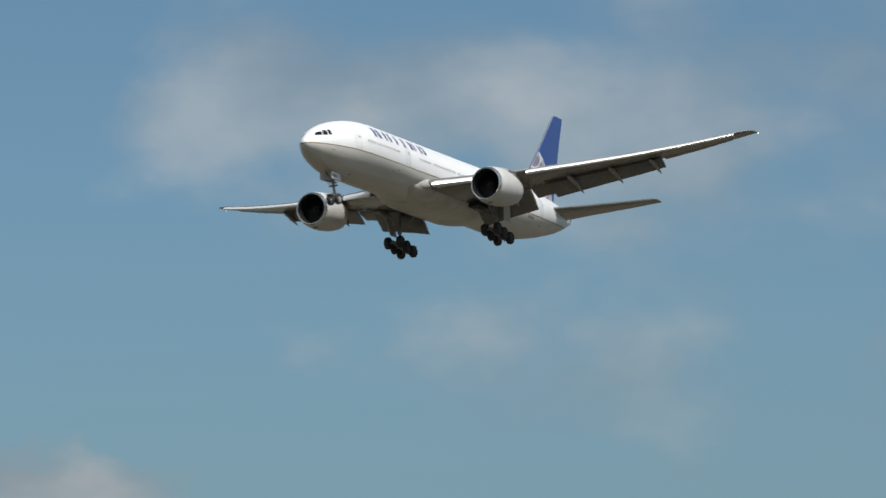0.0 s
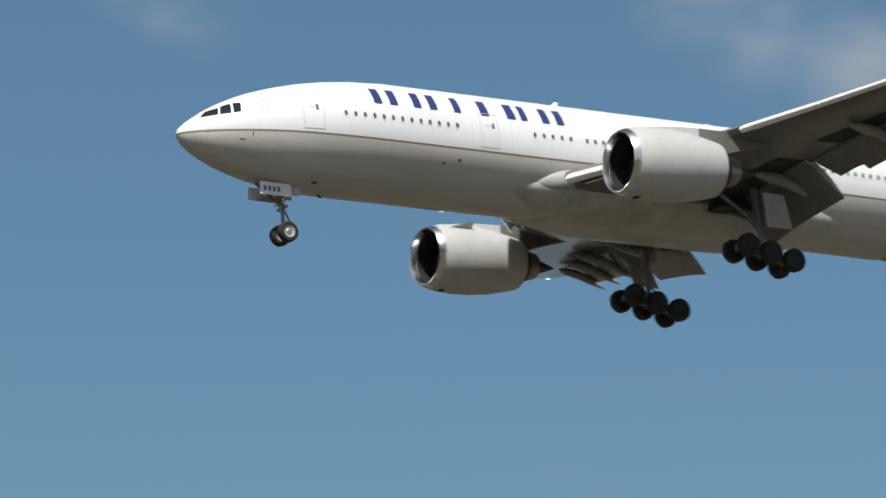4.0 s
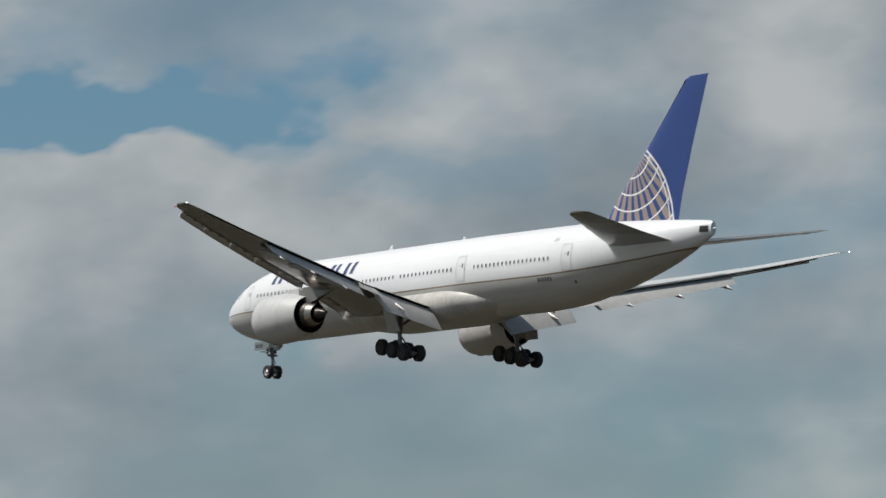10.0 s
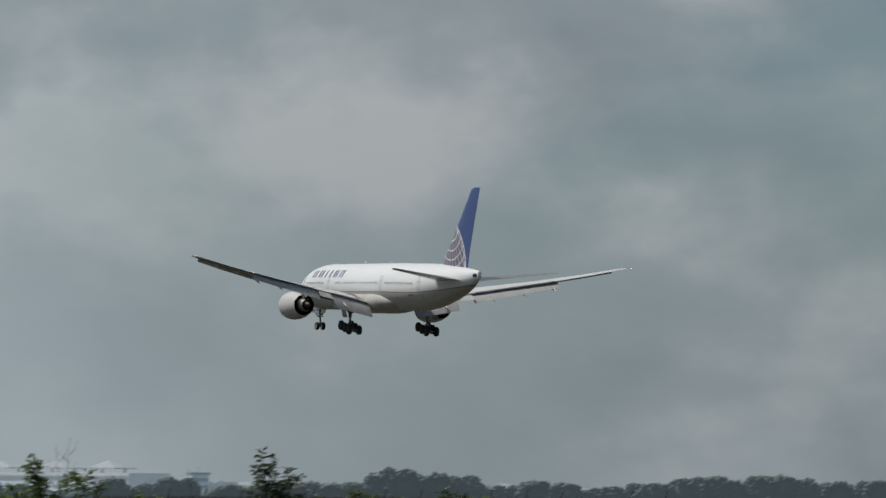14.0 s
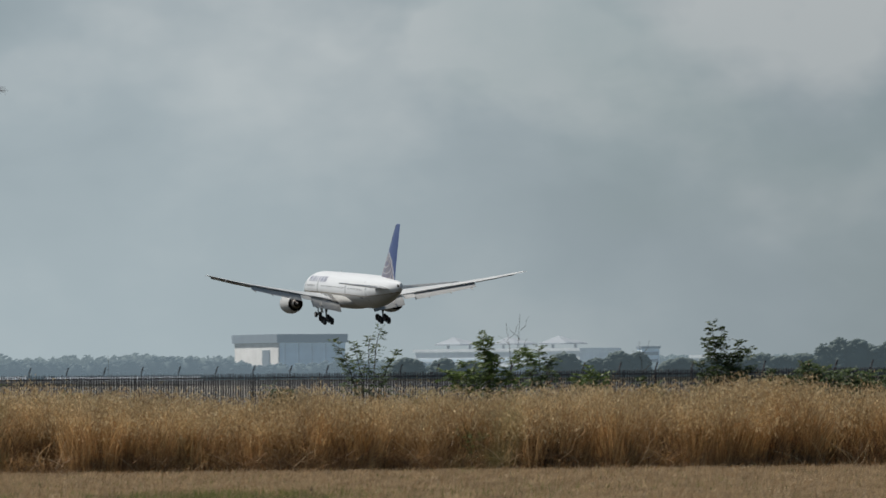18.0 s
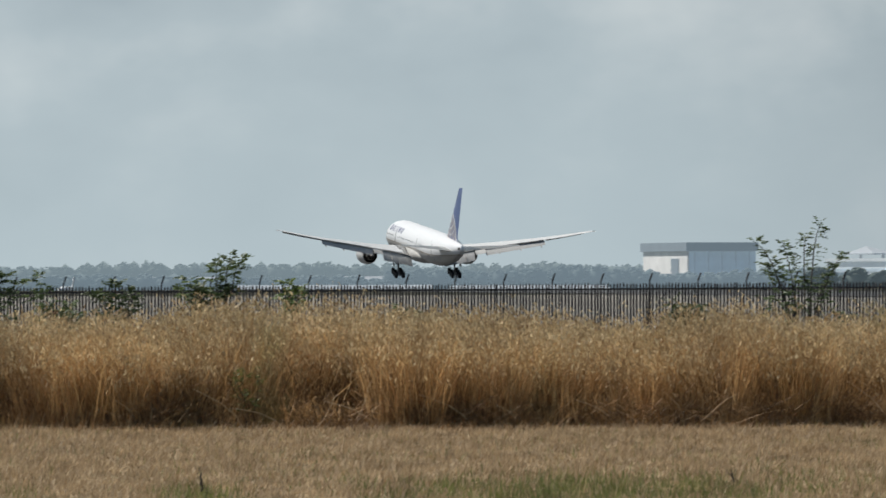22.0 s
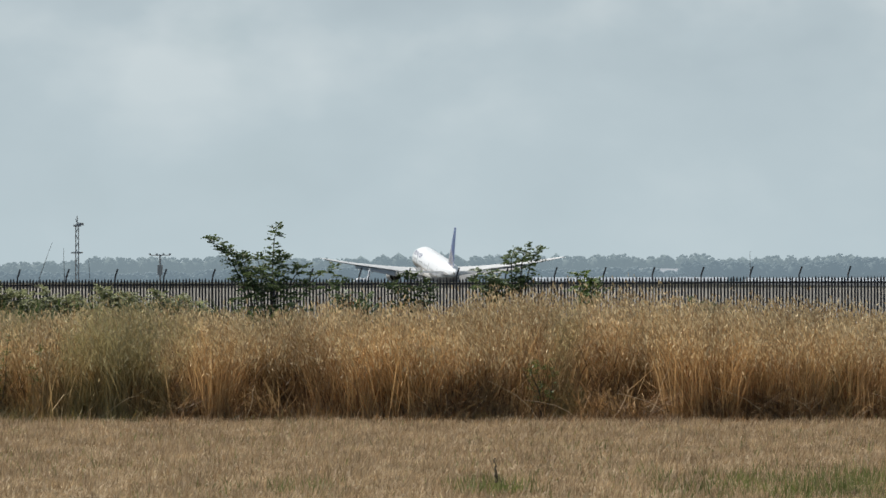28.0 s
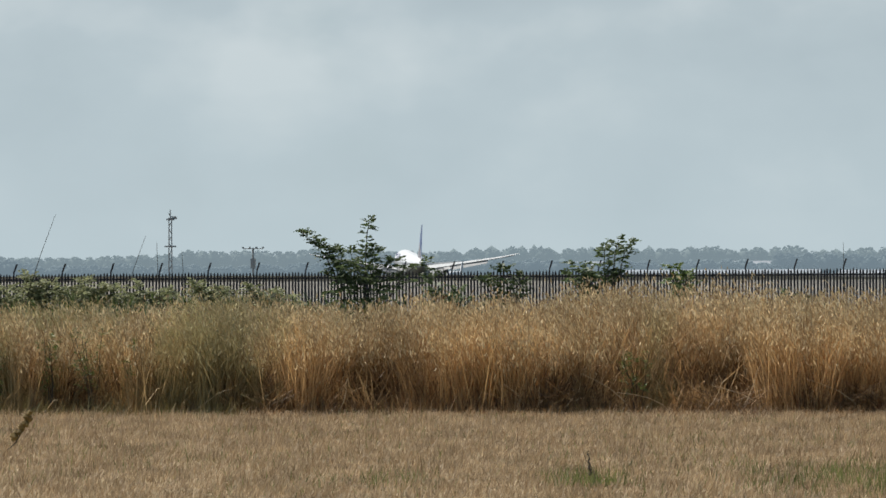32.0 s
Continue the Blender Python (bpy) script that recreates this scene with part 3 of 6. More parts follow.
def build_hull(plane):
    k = 48
    rings = []
    ss = [r[0] for r in HULL]
    for a, b in zip(ss, ss[1:]):
        steps = 1 if b - a < 3 else 14
        for i in range(steps):
            s = a + (b - a) * i / steps
            top, bot, w = hull_row(s)
            rings.append([(w * math.sin(2 * math.pi * j / k), -s, (top + bot) / 2 + (top - bot) / 2 * math.cos(2 * math.pi * j / k)) for j in range(k)])
    top, bot, w = hull_row(62.4)
    rings.append([(w * math.sin(2 * math.pi * j / k), -62.4, (top + bot) / 2 + (top - bot) / 2 * math.cos(2 * math.pi * j / k)) for j in range(k)])
    hull = place("fuselage", mesh_of("fuselage", *loft(rings), M_HULL), plane, label="white and grey hull parted by a gold line")
    # wing-to-body fairing, swelling out of the belly
    rings = []
    for i in range(41):
        u = i / 40
        s = 16.8 + u * 24.2
        grow = min(1.0, u / 0.34, (1 - u) / 0.32)
        grow = grow * grow * (3 - 2 * grow)
        up = lerp(BOW, s)
        w, low, hi = 2.1 + 1.3 * grow, -2.66 - 0.9 * grow + up, -1.2 + 0.85 * grow + up
        ring = []
        for j in range(28):
            a = 2 * math.pi * j / 28
            cx, cz = math.cos(a), math.sin(a)
            ring.append((w * math.copysign(abs(cx) ** 0.9, cx), -s, (hi + low) / 2 + (hi - low) / 2 * math.copysign(abs(cz) ** 0.9, cz)))
        rings.append(ring)
    place("belly_fairing", mesh_of("belly_fairing", *loft(rings), M_GREY, sharp=60), plane)
    # the rounded fillet ahead of each wing root
    for side in (-1, 1):
        rings = []
        for i in range(17):
            u = i / 16
            r = math.sin(math.pi * min(1.0, u * 0.93 + 0.03)) ** 0.8
            rings.append([(side * (2.32 + 0.5 * u) + (0.3 + 0.5 * u) * r * math.cos(a), -(19.5 + 3.8 * u), -1.7 + 0.3 * u + 0.6 * r * math.sin(a)) for a in [2 * math.pi * j / 20 for j in range(20)]])
        place("root_fillet", mesh_of("root_fillet", *loft(rings), M_GREY, sharp=60), plane)
    # cockpit panes
    for side in (-1, 1):
        for corners in (((1.00, -0.02), (1.78, 0.10), (1.92, 0.54), (1.34, 0.34)), ((1.87, 0.11), (2.38, 0.18), (2.52, 0.78), (2.03, 0.60)), ((2.50, 0.20), (2.84, 0.26), (2.98, 0.82), (2.64, 0.80))):
            n = 6
            (sa, za), (sb, zb), (sc, zc), (sd, zd) = corners
            front = []
            for i in range(n):
                for j in range(n):
                    u, v = i / (n - 1), j / (n - 1)
                    s = (sa * (1 - u) + sb * u) * (1 - v) + (sd * (1 - u) + sc * u) * v
                    z = (za * (1 - u) + zb * u) * (1 - v) + (zd * (1 - u) + zc * u) * v
                    front.append((side * (skin(s, z) + 0.012), -s + 0.008, z + 0.008))
            faces = [(i * n + j, i * n + j + 1, (i + 1) * n + j + 1, (i + 1) * n + j) for i in range(n - 1) for j in range(n - 1)]
            place("cockpit_window", mesh_of("cockpit_window", front, faces, M_GLASS), plane, label="dark cockpit window pane")
    # cabin windows: one mesh, leaning with the skin
    ring = [(0.0, 0.095 * math.cos(a), 0.15 * math.sin(a)) for a in [2 * math.pi * j / 14 for j in range(14)]]
    rimv = [(0.0, 0.145 * math.cos(a), 0.205 * math.sin(a)) for a in [2 * math.pi * j / 14 for j in range(14)]]
    pane = mesh_of("cabin_window", [(p[0] + 0.004, *p[1:]) for p in ring], [tuple(range(14))], M_PORT, False)
    rim = mesh_of("window_frame", rimv + ring, [(j, (j + 1) % 14, 14 + (j + 1) % 14, 14 + j) for j in range(14)], M_RIM, False)
    zw = 0.46
    runs = [(8.2, 14.7, 13), (19.4, 21.6, 5), (22.6, 27.2, 10), (28.2, 34.8, 14), (37.75, 46.85, 19)]
    for side in (-1, 1):
        for s0, s1, count in runs:
            for i in range(count):
                s = s0 + (s1 - s0) * i / (count - 1)
                z = zw + lerp(BOW, s)
                x = skin(s, z)
                m = Matrix.Translation((side * (x + 0.012), -s, z)) @ pose(0, 0, 0, 0, 0, 0 if side > 0 else 180) @ pose(0, 0, 0, 0, -math.degrees(math.asin(min(1, zw / 3.1))), 0)
                w = place("cabin_window", pane, plane, m)
                place("window_frame", rim, w, Matrix.Translation((-0.002, 0, 0)))
    # doors: a proud outline, a sill and a small pane
    for side in (-1, 1):
        for s in (6.45, 16.65, 36.0, 48.9):
            d = place("cabin_door", mesh_of("cabin_door", *ring_band(s - 0.5, s + 0.5, -0.5, 1.34, side, 0.008), M_WHITE), plane, label="white cabin door with a grey outline")
            place("outline", mesh_of("outline", *outline(s - 0.56, s + 0.56, -0.54, 1.40, side, 0.035, 0.014), M_LINE), d)
            place("pane", mesh_of("pane", *ring_band(s + 0.16, s + 0.3, 0.5, 0.82, side, 0.016), M_PORT, False), d)
            place("door_handle", mesh_of("door_handle", *ring_band(s - 0.22, s + 0.1, 0.62, 0.7, side, 0.016), M_LINE, False), d)
        # the title: plain upright bars in its colour
        for s0, w in ((9.98, 0.46), (10.9, 0.46), (12.3, 0.46), (13.25, 0.46), (14.7, 0.42), (16.3, 0.5), (17.9, 0.52), (18.75, 0.4), (20.05, 0.46), (20.95, 0.46)):
            place("title_bar", mesh_of("title_bar", *ring_band(s0, s0 + w, 1.22, 2.2, side, 0.014), M_BLUE), plane, label="plain dark blue bar painted on the hull")
        for i in range(6):
            place("marking", mesh_of("marking", *ring_band(45.4 + i * 0.28, 45.6 + i * 0.28, -1.18, -0.9, side, 0.012), M_BARS), plane)
        for i in range(3):
            place("marking", mesh_of("marking", *ring_band(47.0, 47.6, 1.7 + i * 0.11, 1.76 + i * 0.11, side, 0.012), M_LINE), plane)
        for i in range(5):
            a = 2 * math.pi * i / 5
            place("marking", mesh_of("marking", *ring_band(3.95 + 0.24 * math.sin(a), 4.1 + 0.24 * math.sin(a), 0.68 + 0.24 * math.cos(a), 0.82 + 0.24 * math.cos(a), side, 0.014), M_LINE), plane)
        # vents and probes
        for s, z, w, h in ((2.7, -1.25, 0.3, 0.05), (3.3, -1.05, 0.06, 0.22), (13.9, -1.6, 0.2, 0.12), (14.8, -1.4, 0.2, 0.14), (7.1, -2.9, 0.3, 0.1), (49.2, -1.5, 0.25, 0.2)):
            place("vent", mesh_of("vent", *ring_band(s, s + w, z, z + h, side, 0.012), M_BARS, False), plane)
    # aerials along the back and the belly
    for s, h, z in ((22.4, 0.55, 3.08), (32.0, 0.5, 3.08), (46.5, 0.4, 3.05), (40.5, 0.22, 3.08)):
        rows = [[(0.04 * math.cos(a), -(s + u * 0.35 + (0.16 + 0.14 * (1 - u)) * math.sin(a)), z + u * h) for a in [2 * math.pi * j / 8 for j in range(8)]] for u in (0, 1)]
        place("aerial", mesh_of("aerial", *loft(rows), M_WHITE), plane)
    for s in (8.0, 43.5):
        z = hull_row(s)[1]
        rows = [[(0.03 * math.cos(a), -(s + u * 0.2 + 0.12 * math.sin(a)), z + 0.03 - u * 0.2) for a in [2 * math.pi * j / 8 for j in range(8)]] for u in (0, 1)]
        place("aerial", mesh_of("aerial", *loft(rows), M_BARS), plane)
    place("exhaust", mesh_of("exhaust", *joined(ring_band(61.45, 62.2, 1.66, 2.12, -1, 0.012)), M_BLACK), plane, label="dark exhaust opening in the tail cone")
    place("tail_light", mesh_of("tail_light", *loft(turned([(-62.7, 0.02), (-62.6, 0.08), (-62.35, 0.1)], 10)), M_WHITE), plane, Matrix.Translation((0, 0, 1.95)))
    for s, z in ((27.5, 3.08),):
        place("beacon", mesh_of("beacon", *loft([[(0.14 * r * math.cos(a), -s + 0.14 * r * math.sin(a), z + h) for a in [2 * math.pi * j / 10 for j in range(10)]] for h, r in ((-0.1, 1), (0.05, 0.9), (0.12, 0.4))]), M_RED), plane)
    return hull


def build_wings(plane):
    for side in (-1, 1):
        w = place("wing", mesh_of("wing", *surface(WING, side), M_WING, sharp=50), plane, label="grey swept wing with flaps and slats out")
        # the upper skin panel between the spars, paler to paint in its sunlight
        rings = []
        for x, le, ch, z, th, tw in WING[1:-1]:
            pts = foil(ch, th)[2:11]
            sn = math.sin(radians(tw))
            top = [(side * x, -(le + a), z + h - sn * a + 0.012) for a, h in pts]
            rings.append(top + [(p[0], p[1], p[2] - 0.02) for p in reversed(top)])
        place("upper_skin", mesh_of("upper_skin", *loft(rings), M_UPPER, sharp=60), w, label="upper wing skin in a pale sunlit grey")
        # slats: thin shells ahead of and below the leading edge
        for x0, x1 in ((3.5, 8.4), (11.2, 14.9), (14.95, 18.6), (18.65, 22.3), (22.35, 26.0), (26.05, 29.3)):
            rings = []
            for i in range(4):
                x = x0 + (x1 - x0) * i / 3
                le, ch, z, th, tw = wing_row(x)
                c = 0.17 * ch ** 0.75 + 0.32
                base = Vector((side * x, -(le - 0.42 - 0.02 * ch), z - 0.26 - 0.012 * ch))
                pts = []
                for a, h in ((0.0, 0.0), (0.06, 0.13), (0.3, 0.28), (0.65, 0.4), (1.0, 0.46), (0.65, 0.36), (0.3, 0.2), (0.16, 0.0), (0.22, -0.16), (0.1, -0.13)):
                    pts.append((base.x, base.y - a * c, base.z + h * c * 1.0))
                rings.append(pts)
            place("slat", mesh_of("slat", *loft(rings), M_SLAT), w, label="pale leading-edge slat, lowered")
            # the slot behind the slat, its rails and the bright fixed nose
            place("slat_slot", mesh_of("slat_slot", *under_plate(x0, x1, 0.012, 0.045, side, 0.012), M_BLACK, False), w)
            place("fixed_nose", mesh_of("fixed_nose", *under_plate(x0, x1, 0.05, 0.062, side, 0.016), M_SLAT, False), w)
            for i in range(3):
                x = x0 + (x1 - x0) * (i + 0.5) / 3
                a, b = wing_under(x, 0.01, -0.05), wing_under(x, 0.08, 0.03)
                place("slat_rail", mesh_of("slat_rail", *rod((side * a.x, a.y + 0.35, a.z - 0.08), (side * b.x, b.y, b.z), 0.035, 6), M_STRUT), w)
        # flap coves: dark plates on the lower skin imitate the shade over the flaps
        for x0, x1 in ((3.6, 8.9), (11.0, 15.0), (15.02, 18.4), (18.42, 21.4)):
            place("flap_cove", mesh_of("flap_cove", *under_plate(x0, x1, 0.66, 0.985, side), M_COVE_SHADE, False), w, label="dark plate under the wing for the flap cove's shade")
        place("inboard_flap", mesh_of("inboard_flap", *flap(3.2, 8.9, side, -0.35, 0.1, 2.65, 41, lead=0.985, taper=1.0), M_FLAP, under=M_WING), w, label="lowered flap, pale above, painted dark grey below for its shade")
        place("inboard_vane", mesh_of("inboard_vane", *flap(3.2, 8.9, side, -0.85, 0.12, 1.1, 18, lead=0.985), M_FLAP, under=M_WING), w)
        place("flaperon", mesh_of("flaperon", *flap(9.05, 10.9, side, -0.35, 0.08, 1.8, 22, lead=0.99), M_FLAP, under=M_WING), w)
        place("outboard_flap", mesh_of("outboard_flap", *flap(11.0, 21.6, side, -0.55, 0.07, 2.1, 33, lead=0.985, taper=0.66), M_FLAP, under=M_WING), w, label="lowered flap, pale above, painted dark grey below for its shade")
        place("aileron", mesh_of("aileron", *flap(21.8, 28.4, side, -0.75, 0.03, 0.95, 6, thick=0.1, lead=0.99, taper=0.6), M_WING), w)
        for x, ln in ((7.2, 4.6), (13.4, 4.2), (17.2, 3.7), (20.9, 3.2)):
            place("flap_track_fairing", mesh_of("flap_track_fairing", *canoe(x, side, 0.55 if x > 10 else 0.68, ln, 20, 0.1 + ln * 0.03, 0.12 + ln * 0.045), M_FAIRING), w, label="grey pointed flap-track fairing")
        # spoiler panels on the upper side, in the same lighter sunlit tone
        for x0, x1 in ((4.5, 8.6), (11.4, 14.6), (14.7, 17.9), (18.0, 21.2)):
            v = [wing_point(x, u, 0.0) for x in (x0, x1) for u in (0.72, 0.93)]
            ups = [wing_row(x)[1] * wing_row(x)[3] * k for x in (x0, x1) for k in (0.36, 0.12)]
            v = [(side * p.x, p.y, p.z + h + 0.05) for p, h in zip(v, ups)]
            low = [(a, b, c - 0.04) for a, b, c in v]
            place("spoiler", mesh_of("spoiler", v + low, [(0, 1, 3, 2), (4, 6, 7, 5), (0, 2, 6, 4), (1, 5, 7, 3), (0, 4, 5, 1), (2, 3, 7, 6)], M_UPPER, False), w)
        tip = wing_point(30.2, 0.5)
        place("tip_light", mesh_of("tip_light", *loft(turned([(0.14, 0.012), (0.08, 0.035), (-0.14, 0.035), (-0.2, 0.012)], 8)), M_RED if side < 0 else M_GREEN), w, Matrix.Translation((side * 30.5, tip.y + 0.75, tip.z - 0.02)))
        place("strobe", mesh_of("strobe", *loft(turned([(0.06, 0.01), (0.03, 0.045), (-0.03, 0.045), (-0.06, 0.01)], 10)), M_STROBE), w, Matrix.Translation((side * 30.75, -41.22, 3.56)), "small white light on the wing tip")
        # stabiliser
        rows = [(0.9, 52.0, 7.0, 1.25, 0.10, 0), (4.0, 54.45, 5.35, 1.63, 0.095, 0), (8.0, 57.6, 3.6, 2.12, 0.09, 0), (10.9, 59.85, 2.3, 2.5, 0.085, 0), (11.2, 60.35, 1.55, 2.54, 0.07, 0)]
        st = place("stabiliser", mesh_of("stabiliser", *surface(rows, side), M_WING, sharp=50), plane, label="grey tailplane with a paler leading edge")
        edge = [[(side * x, -(le - 0.03 + a), z + h) for a, h in ((0, 0), (0.04, 0.05), (0.16, 0.1), (0.16, -0.1), (0.04, -0.05))] for x, le, ch, z, th, tw in rows[1:4]]
        place("leading_edge", mesh_of("leading_edge", *loft(edge), M_BARE), st)
        el = [(1.7, 57.35, 1.75, 1.36, 0.06, 0), (6.0, 58.85, 1.4, 1.88, 0.06, 0), (10.7, 60.95, 1.0, 2.47, 0.06, 0)]
        place("elevator", mesh_of("elevator", *surface(el, side), M_FLAP), st)
    # fin
    rows = [(49.3, 9.1, 2.7, 0.09), (51.1, 7.75, 4.6, 0.09), (54.4, 5.55, 7.9, 0.088), (57.5, 3.6, 11.1, 0.085), (59.2, 2.55, 12.9, 0.08), (59.75, 2.1, 13.12, 0.05)]
    rings = [[(h, -(le + a), z) for a, h in foil(ch, th)] for le, ch, z, th in rows]
    fin = place("fin", mesh_of("fin", *loft(rings), M_FIN, sharp=50), plane, label="deep blue tail fin with a plain tan and white globe")
    edge = [[(h, -(le - 0.03 + a), z) for a, h in ((0, 0), (0.05, 0.07), (0.2, 0.11), (0.2, -0.11), (0.05, -0.07))] for le, ch, z, th in rows[1:5]]
    place("leading_edge", mesh_of("leading_edge", *loft(edge), M_BARE), fin)
    fil = [[(0.25 * (1 - u) * math.sin(a) + 0.03 * math.sin(a), -(48.2 + u * 3.0) - 0.2 * math.cos(a), 3.0 + u * u * 1.6 * (0.5 + 0.5 * math.cos(a)) - 0.05) for a in [2 * math.pi * j / 10 for j in range(10)]] for u in (0, 0.3, 0.6, 0.8, 1.0)]
    place("dorsal_fillet", mesh_of("dorsal_fillet", *loft(fil), M_WHITE), fin)


def build_engines(plane):
    for side in (-1, 1):
        at = Matrix.Translation((side * 9.75, -20.1, -2.62)) @ pose(0, 0, 0, -1.5, 0, side * 1.2)
        outer = [(-0.02, 1.58), (-0.25, 1.70), (-0.8, 1.82), (-1.8, 1.90), (-3.0, 1.88), (-4.2, 1.74), (-5.1, 1.56), (-5.75, 1.40)]
        inner = [(-5.72, 1.36), (-4.6, 1.33), (-3.0, 1.40), (-1.6, 1.43), (-0.7, 1.42), (-0.15, 1.46), (-0.02, 1.55)]
        e = place("engine", mesh_of("engine", *loft(turned(outer + inner + [outer[0]], 48), False), M_COWL, sharp=60), plane, at, label="pale grey engine cowl under the wing")
        place("inlet_lip", mesh_of("inlet_lip", *loft(turned([(-0.32, 1.725), (-0.12, 1.65), (0.02, 1.56), (-0.01, 1.50), (-0.12, 1.465), (-0.32, 1.415), (-0.32, 1.725)], 48), False), M_BARE), e, label="bright bare-metal inlet lip")
        for y, r in ((-1.7, 1.897), (-3.9, 1.785)):
            place("panel_joint", mesh_of("panel_joint", *loft(turned([(y + 0.012, r), (y, r + 0.006), (y - 0.012, r - 0.001)], 48), False), M_LINE), e)
        place("fan_duct", mesh_of("fan_duct", *loft(turned([(-0.34, 1.41), (-1.5, 1.385), (-1.55, 0.02)], 40), False), M_BLACK), e)
        fan = place("fan", mesh_of("fan", *loft(turned([(-1.02, 0.36), (-1.45, 0.42)], 20)), M_FAN), e)
        blade = mesh_of("blade", [(-0.06, -1.1, 0.35), (0.10, -1.35, 0.35), (0.28, -1.42, 1.36), (-0.18, -1.08, 1.36), (-0.05, -1.12, 0.35), (0.11, -1.37, 0.35), (0.29, -1.44, 1.36), (-0.17, -1.1, 1.36)],
                        [(0, 1, 2, 3), (7, 6, 5, 4), (0, 4, 5, 1), (1, 5, 6, 2), (2, 6, 7, 3), (3, 7, 4, 0)], M_FAN, False)
        for b in range(22):
            place("blade", blade, fan, Matrix.Rotation(2 * math.pi * b / 22, 4, "Y"))
        place("spinner", mesh_of("spinner", *loft(turned([(-0.75, 0.02), (-0.85, 0.14), (-1.1, 0.30), (-1.4, 0.40)], 20)), M_FAN), e)
        place("core_cowl", mesh_of("core_cowl", *loft(turned([(-4.4, 1.05), (-5.6, 1.02), (-6.4, 0.86), (-7.0, 0.70), (-6.9, 0.62), (-5.5, 0.55)], 32)), M_NOZZLE), e)
        place("bypass_duct", mesh_of("bypass_duct", *loft(turned([(-5.7, 1.345), (-4.6, 1.315), (-3.6, 1.3), (-3.6, 0.3)], 32), False), M_BLACK), e)
        place("exhaust_ring", mesh_of("exhaust_ring", *loft(turned([(-5.95, 0.99), (-6.15, 0.96), (-6.3, 0.92)], 32), False), M_DARKMETAL), e)
        place("plug", mesh_of("plug", *loft(turned([(-6.2, 0.5), (-7.0, 0.46), (-7.7, 0.25), (-8.3, 0.04)], 20)), M_DARKMETAL), e)
        # pylon: from the cowl's back up to the wing
        for name, mat, rows in (("pylon", M_COWL, [(-0.9, 1.62, 1.80, 0.05), (-2.0, 1.6, 1.98, 0.2), (-3.4, 1.4, 2.1, 0.28), (-4.8, 1.1, 2.14, 0.30)]),
                                ("pylon_fairing", M_WING, [(-4.81, 1.1, 2.14, 0.30), (-6.2, 0.75, 2.12, 0.30), (-8.0, 1.25, 2.2, 0.26), (-10.2, 1.85, 2.2, 0.06)])):
            rings = [[(w * c, y, (lo + hi) / 2 + (hi - lo) / 2 * q) for c, q in ((1, -0.9), (1, 0.9), (0.5, 1), (-0.5, 1), (-1, 0.9), (-1, -0.9), (-0.5, -1), (0.5, -1))] for y, lo, hi, w in rows]
            place(name, mesh_of(name, *loft(rings), mat), e, label="grey pylon" if name == "pylon" else "dark aft pylon fairing")
        place("strake", mesh_of("strake", [(-side * 1.25, -0.9, 1.42), (-side * 1.25, -2.3, 1.42), (-side * 1.62, -2.3, 1.8), (-side * 1.2, -2.3, 1.5), (-side * 1.2, -0.9, 1.44)], [(0, 1, 2), (4, 2, 3), (0, 4, 3, 1), (1, 3, 2), (0, 2, 4)], M_COWL, False), e)
        place("vent", mesh_of("vent", *box(-0.22, 0.22, -1.05, -0.75, -1.852, -1.78), M_BLACK, False), e)


def wheel(parent, at, r, w):
    tyre = [(-w / 2, r * 0.62), (-w / 2, r * 0.88), (-w * 0.36, r * 0.98), (0, r), (w * 0.36, r * 0.98), (w / 2, r * 0.88), (w / 2, r * 0.62)]
    key = "wheel%d" % round(r * 1000)
    if key not in WHEELS:
        q = Matrix.Rotation(radians(90), 4, "Z")
        tv, tf = loft(turned(tyre, 24), False)
        hv, hf = loft(turned([(-w * 0.42, 0.03), (-w * 0.42, r * 0.2), (-w * 0.3, r * 0.3), (-w * 0.44, r * 0.6), (-w * 0.4, r * 0.63), (w * 0.4, r * 0.63), (w * 0.44, r * 0.6), (w * 0.3, r * 0.3), (w * 0.42, r * 0.2), (w * 0.42, 0.03)], 20))
        WHEELS[key] = (mesh_of("tyre", [q @ Vector(v) for v in tv], tf, M_TYRE), mesh_of("rim", [q @ Vector(v) for v in hv], hf, M_HUB if r > 0.6 else M_NOSEHUB))
    t = place("tyre", WHEELS[key][0], parent, Matrix.Translation(at), "black rubber tyre")
    place("rim", WHEELS[key][1], t)


WHEELS = {}


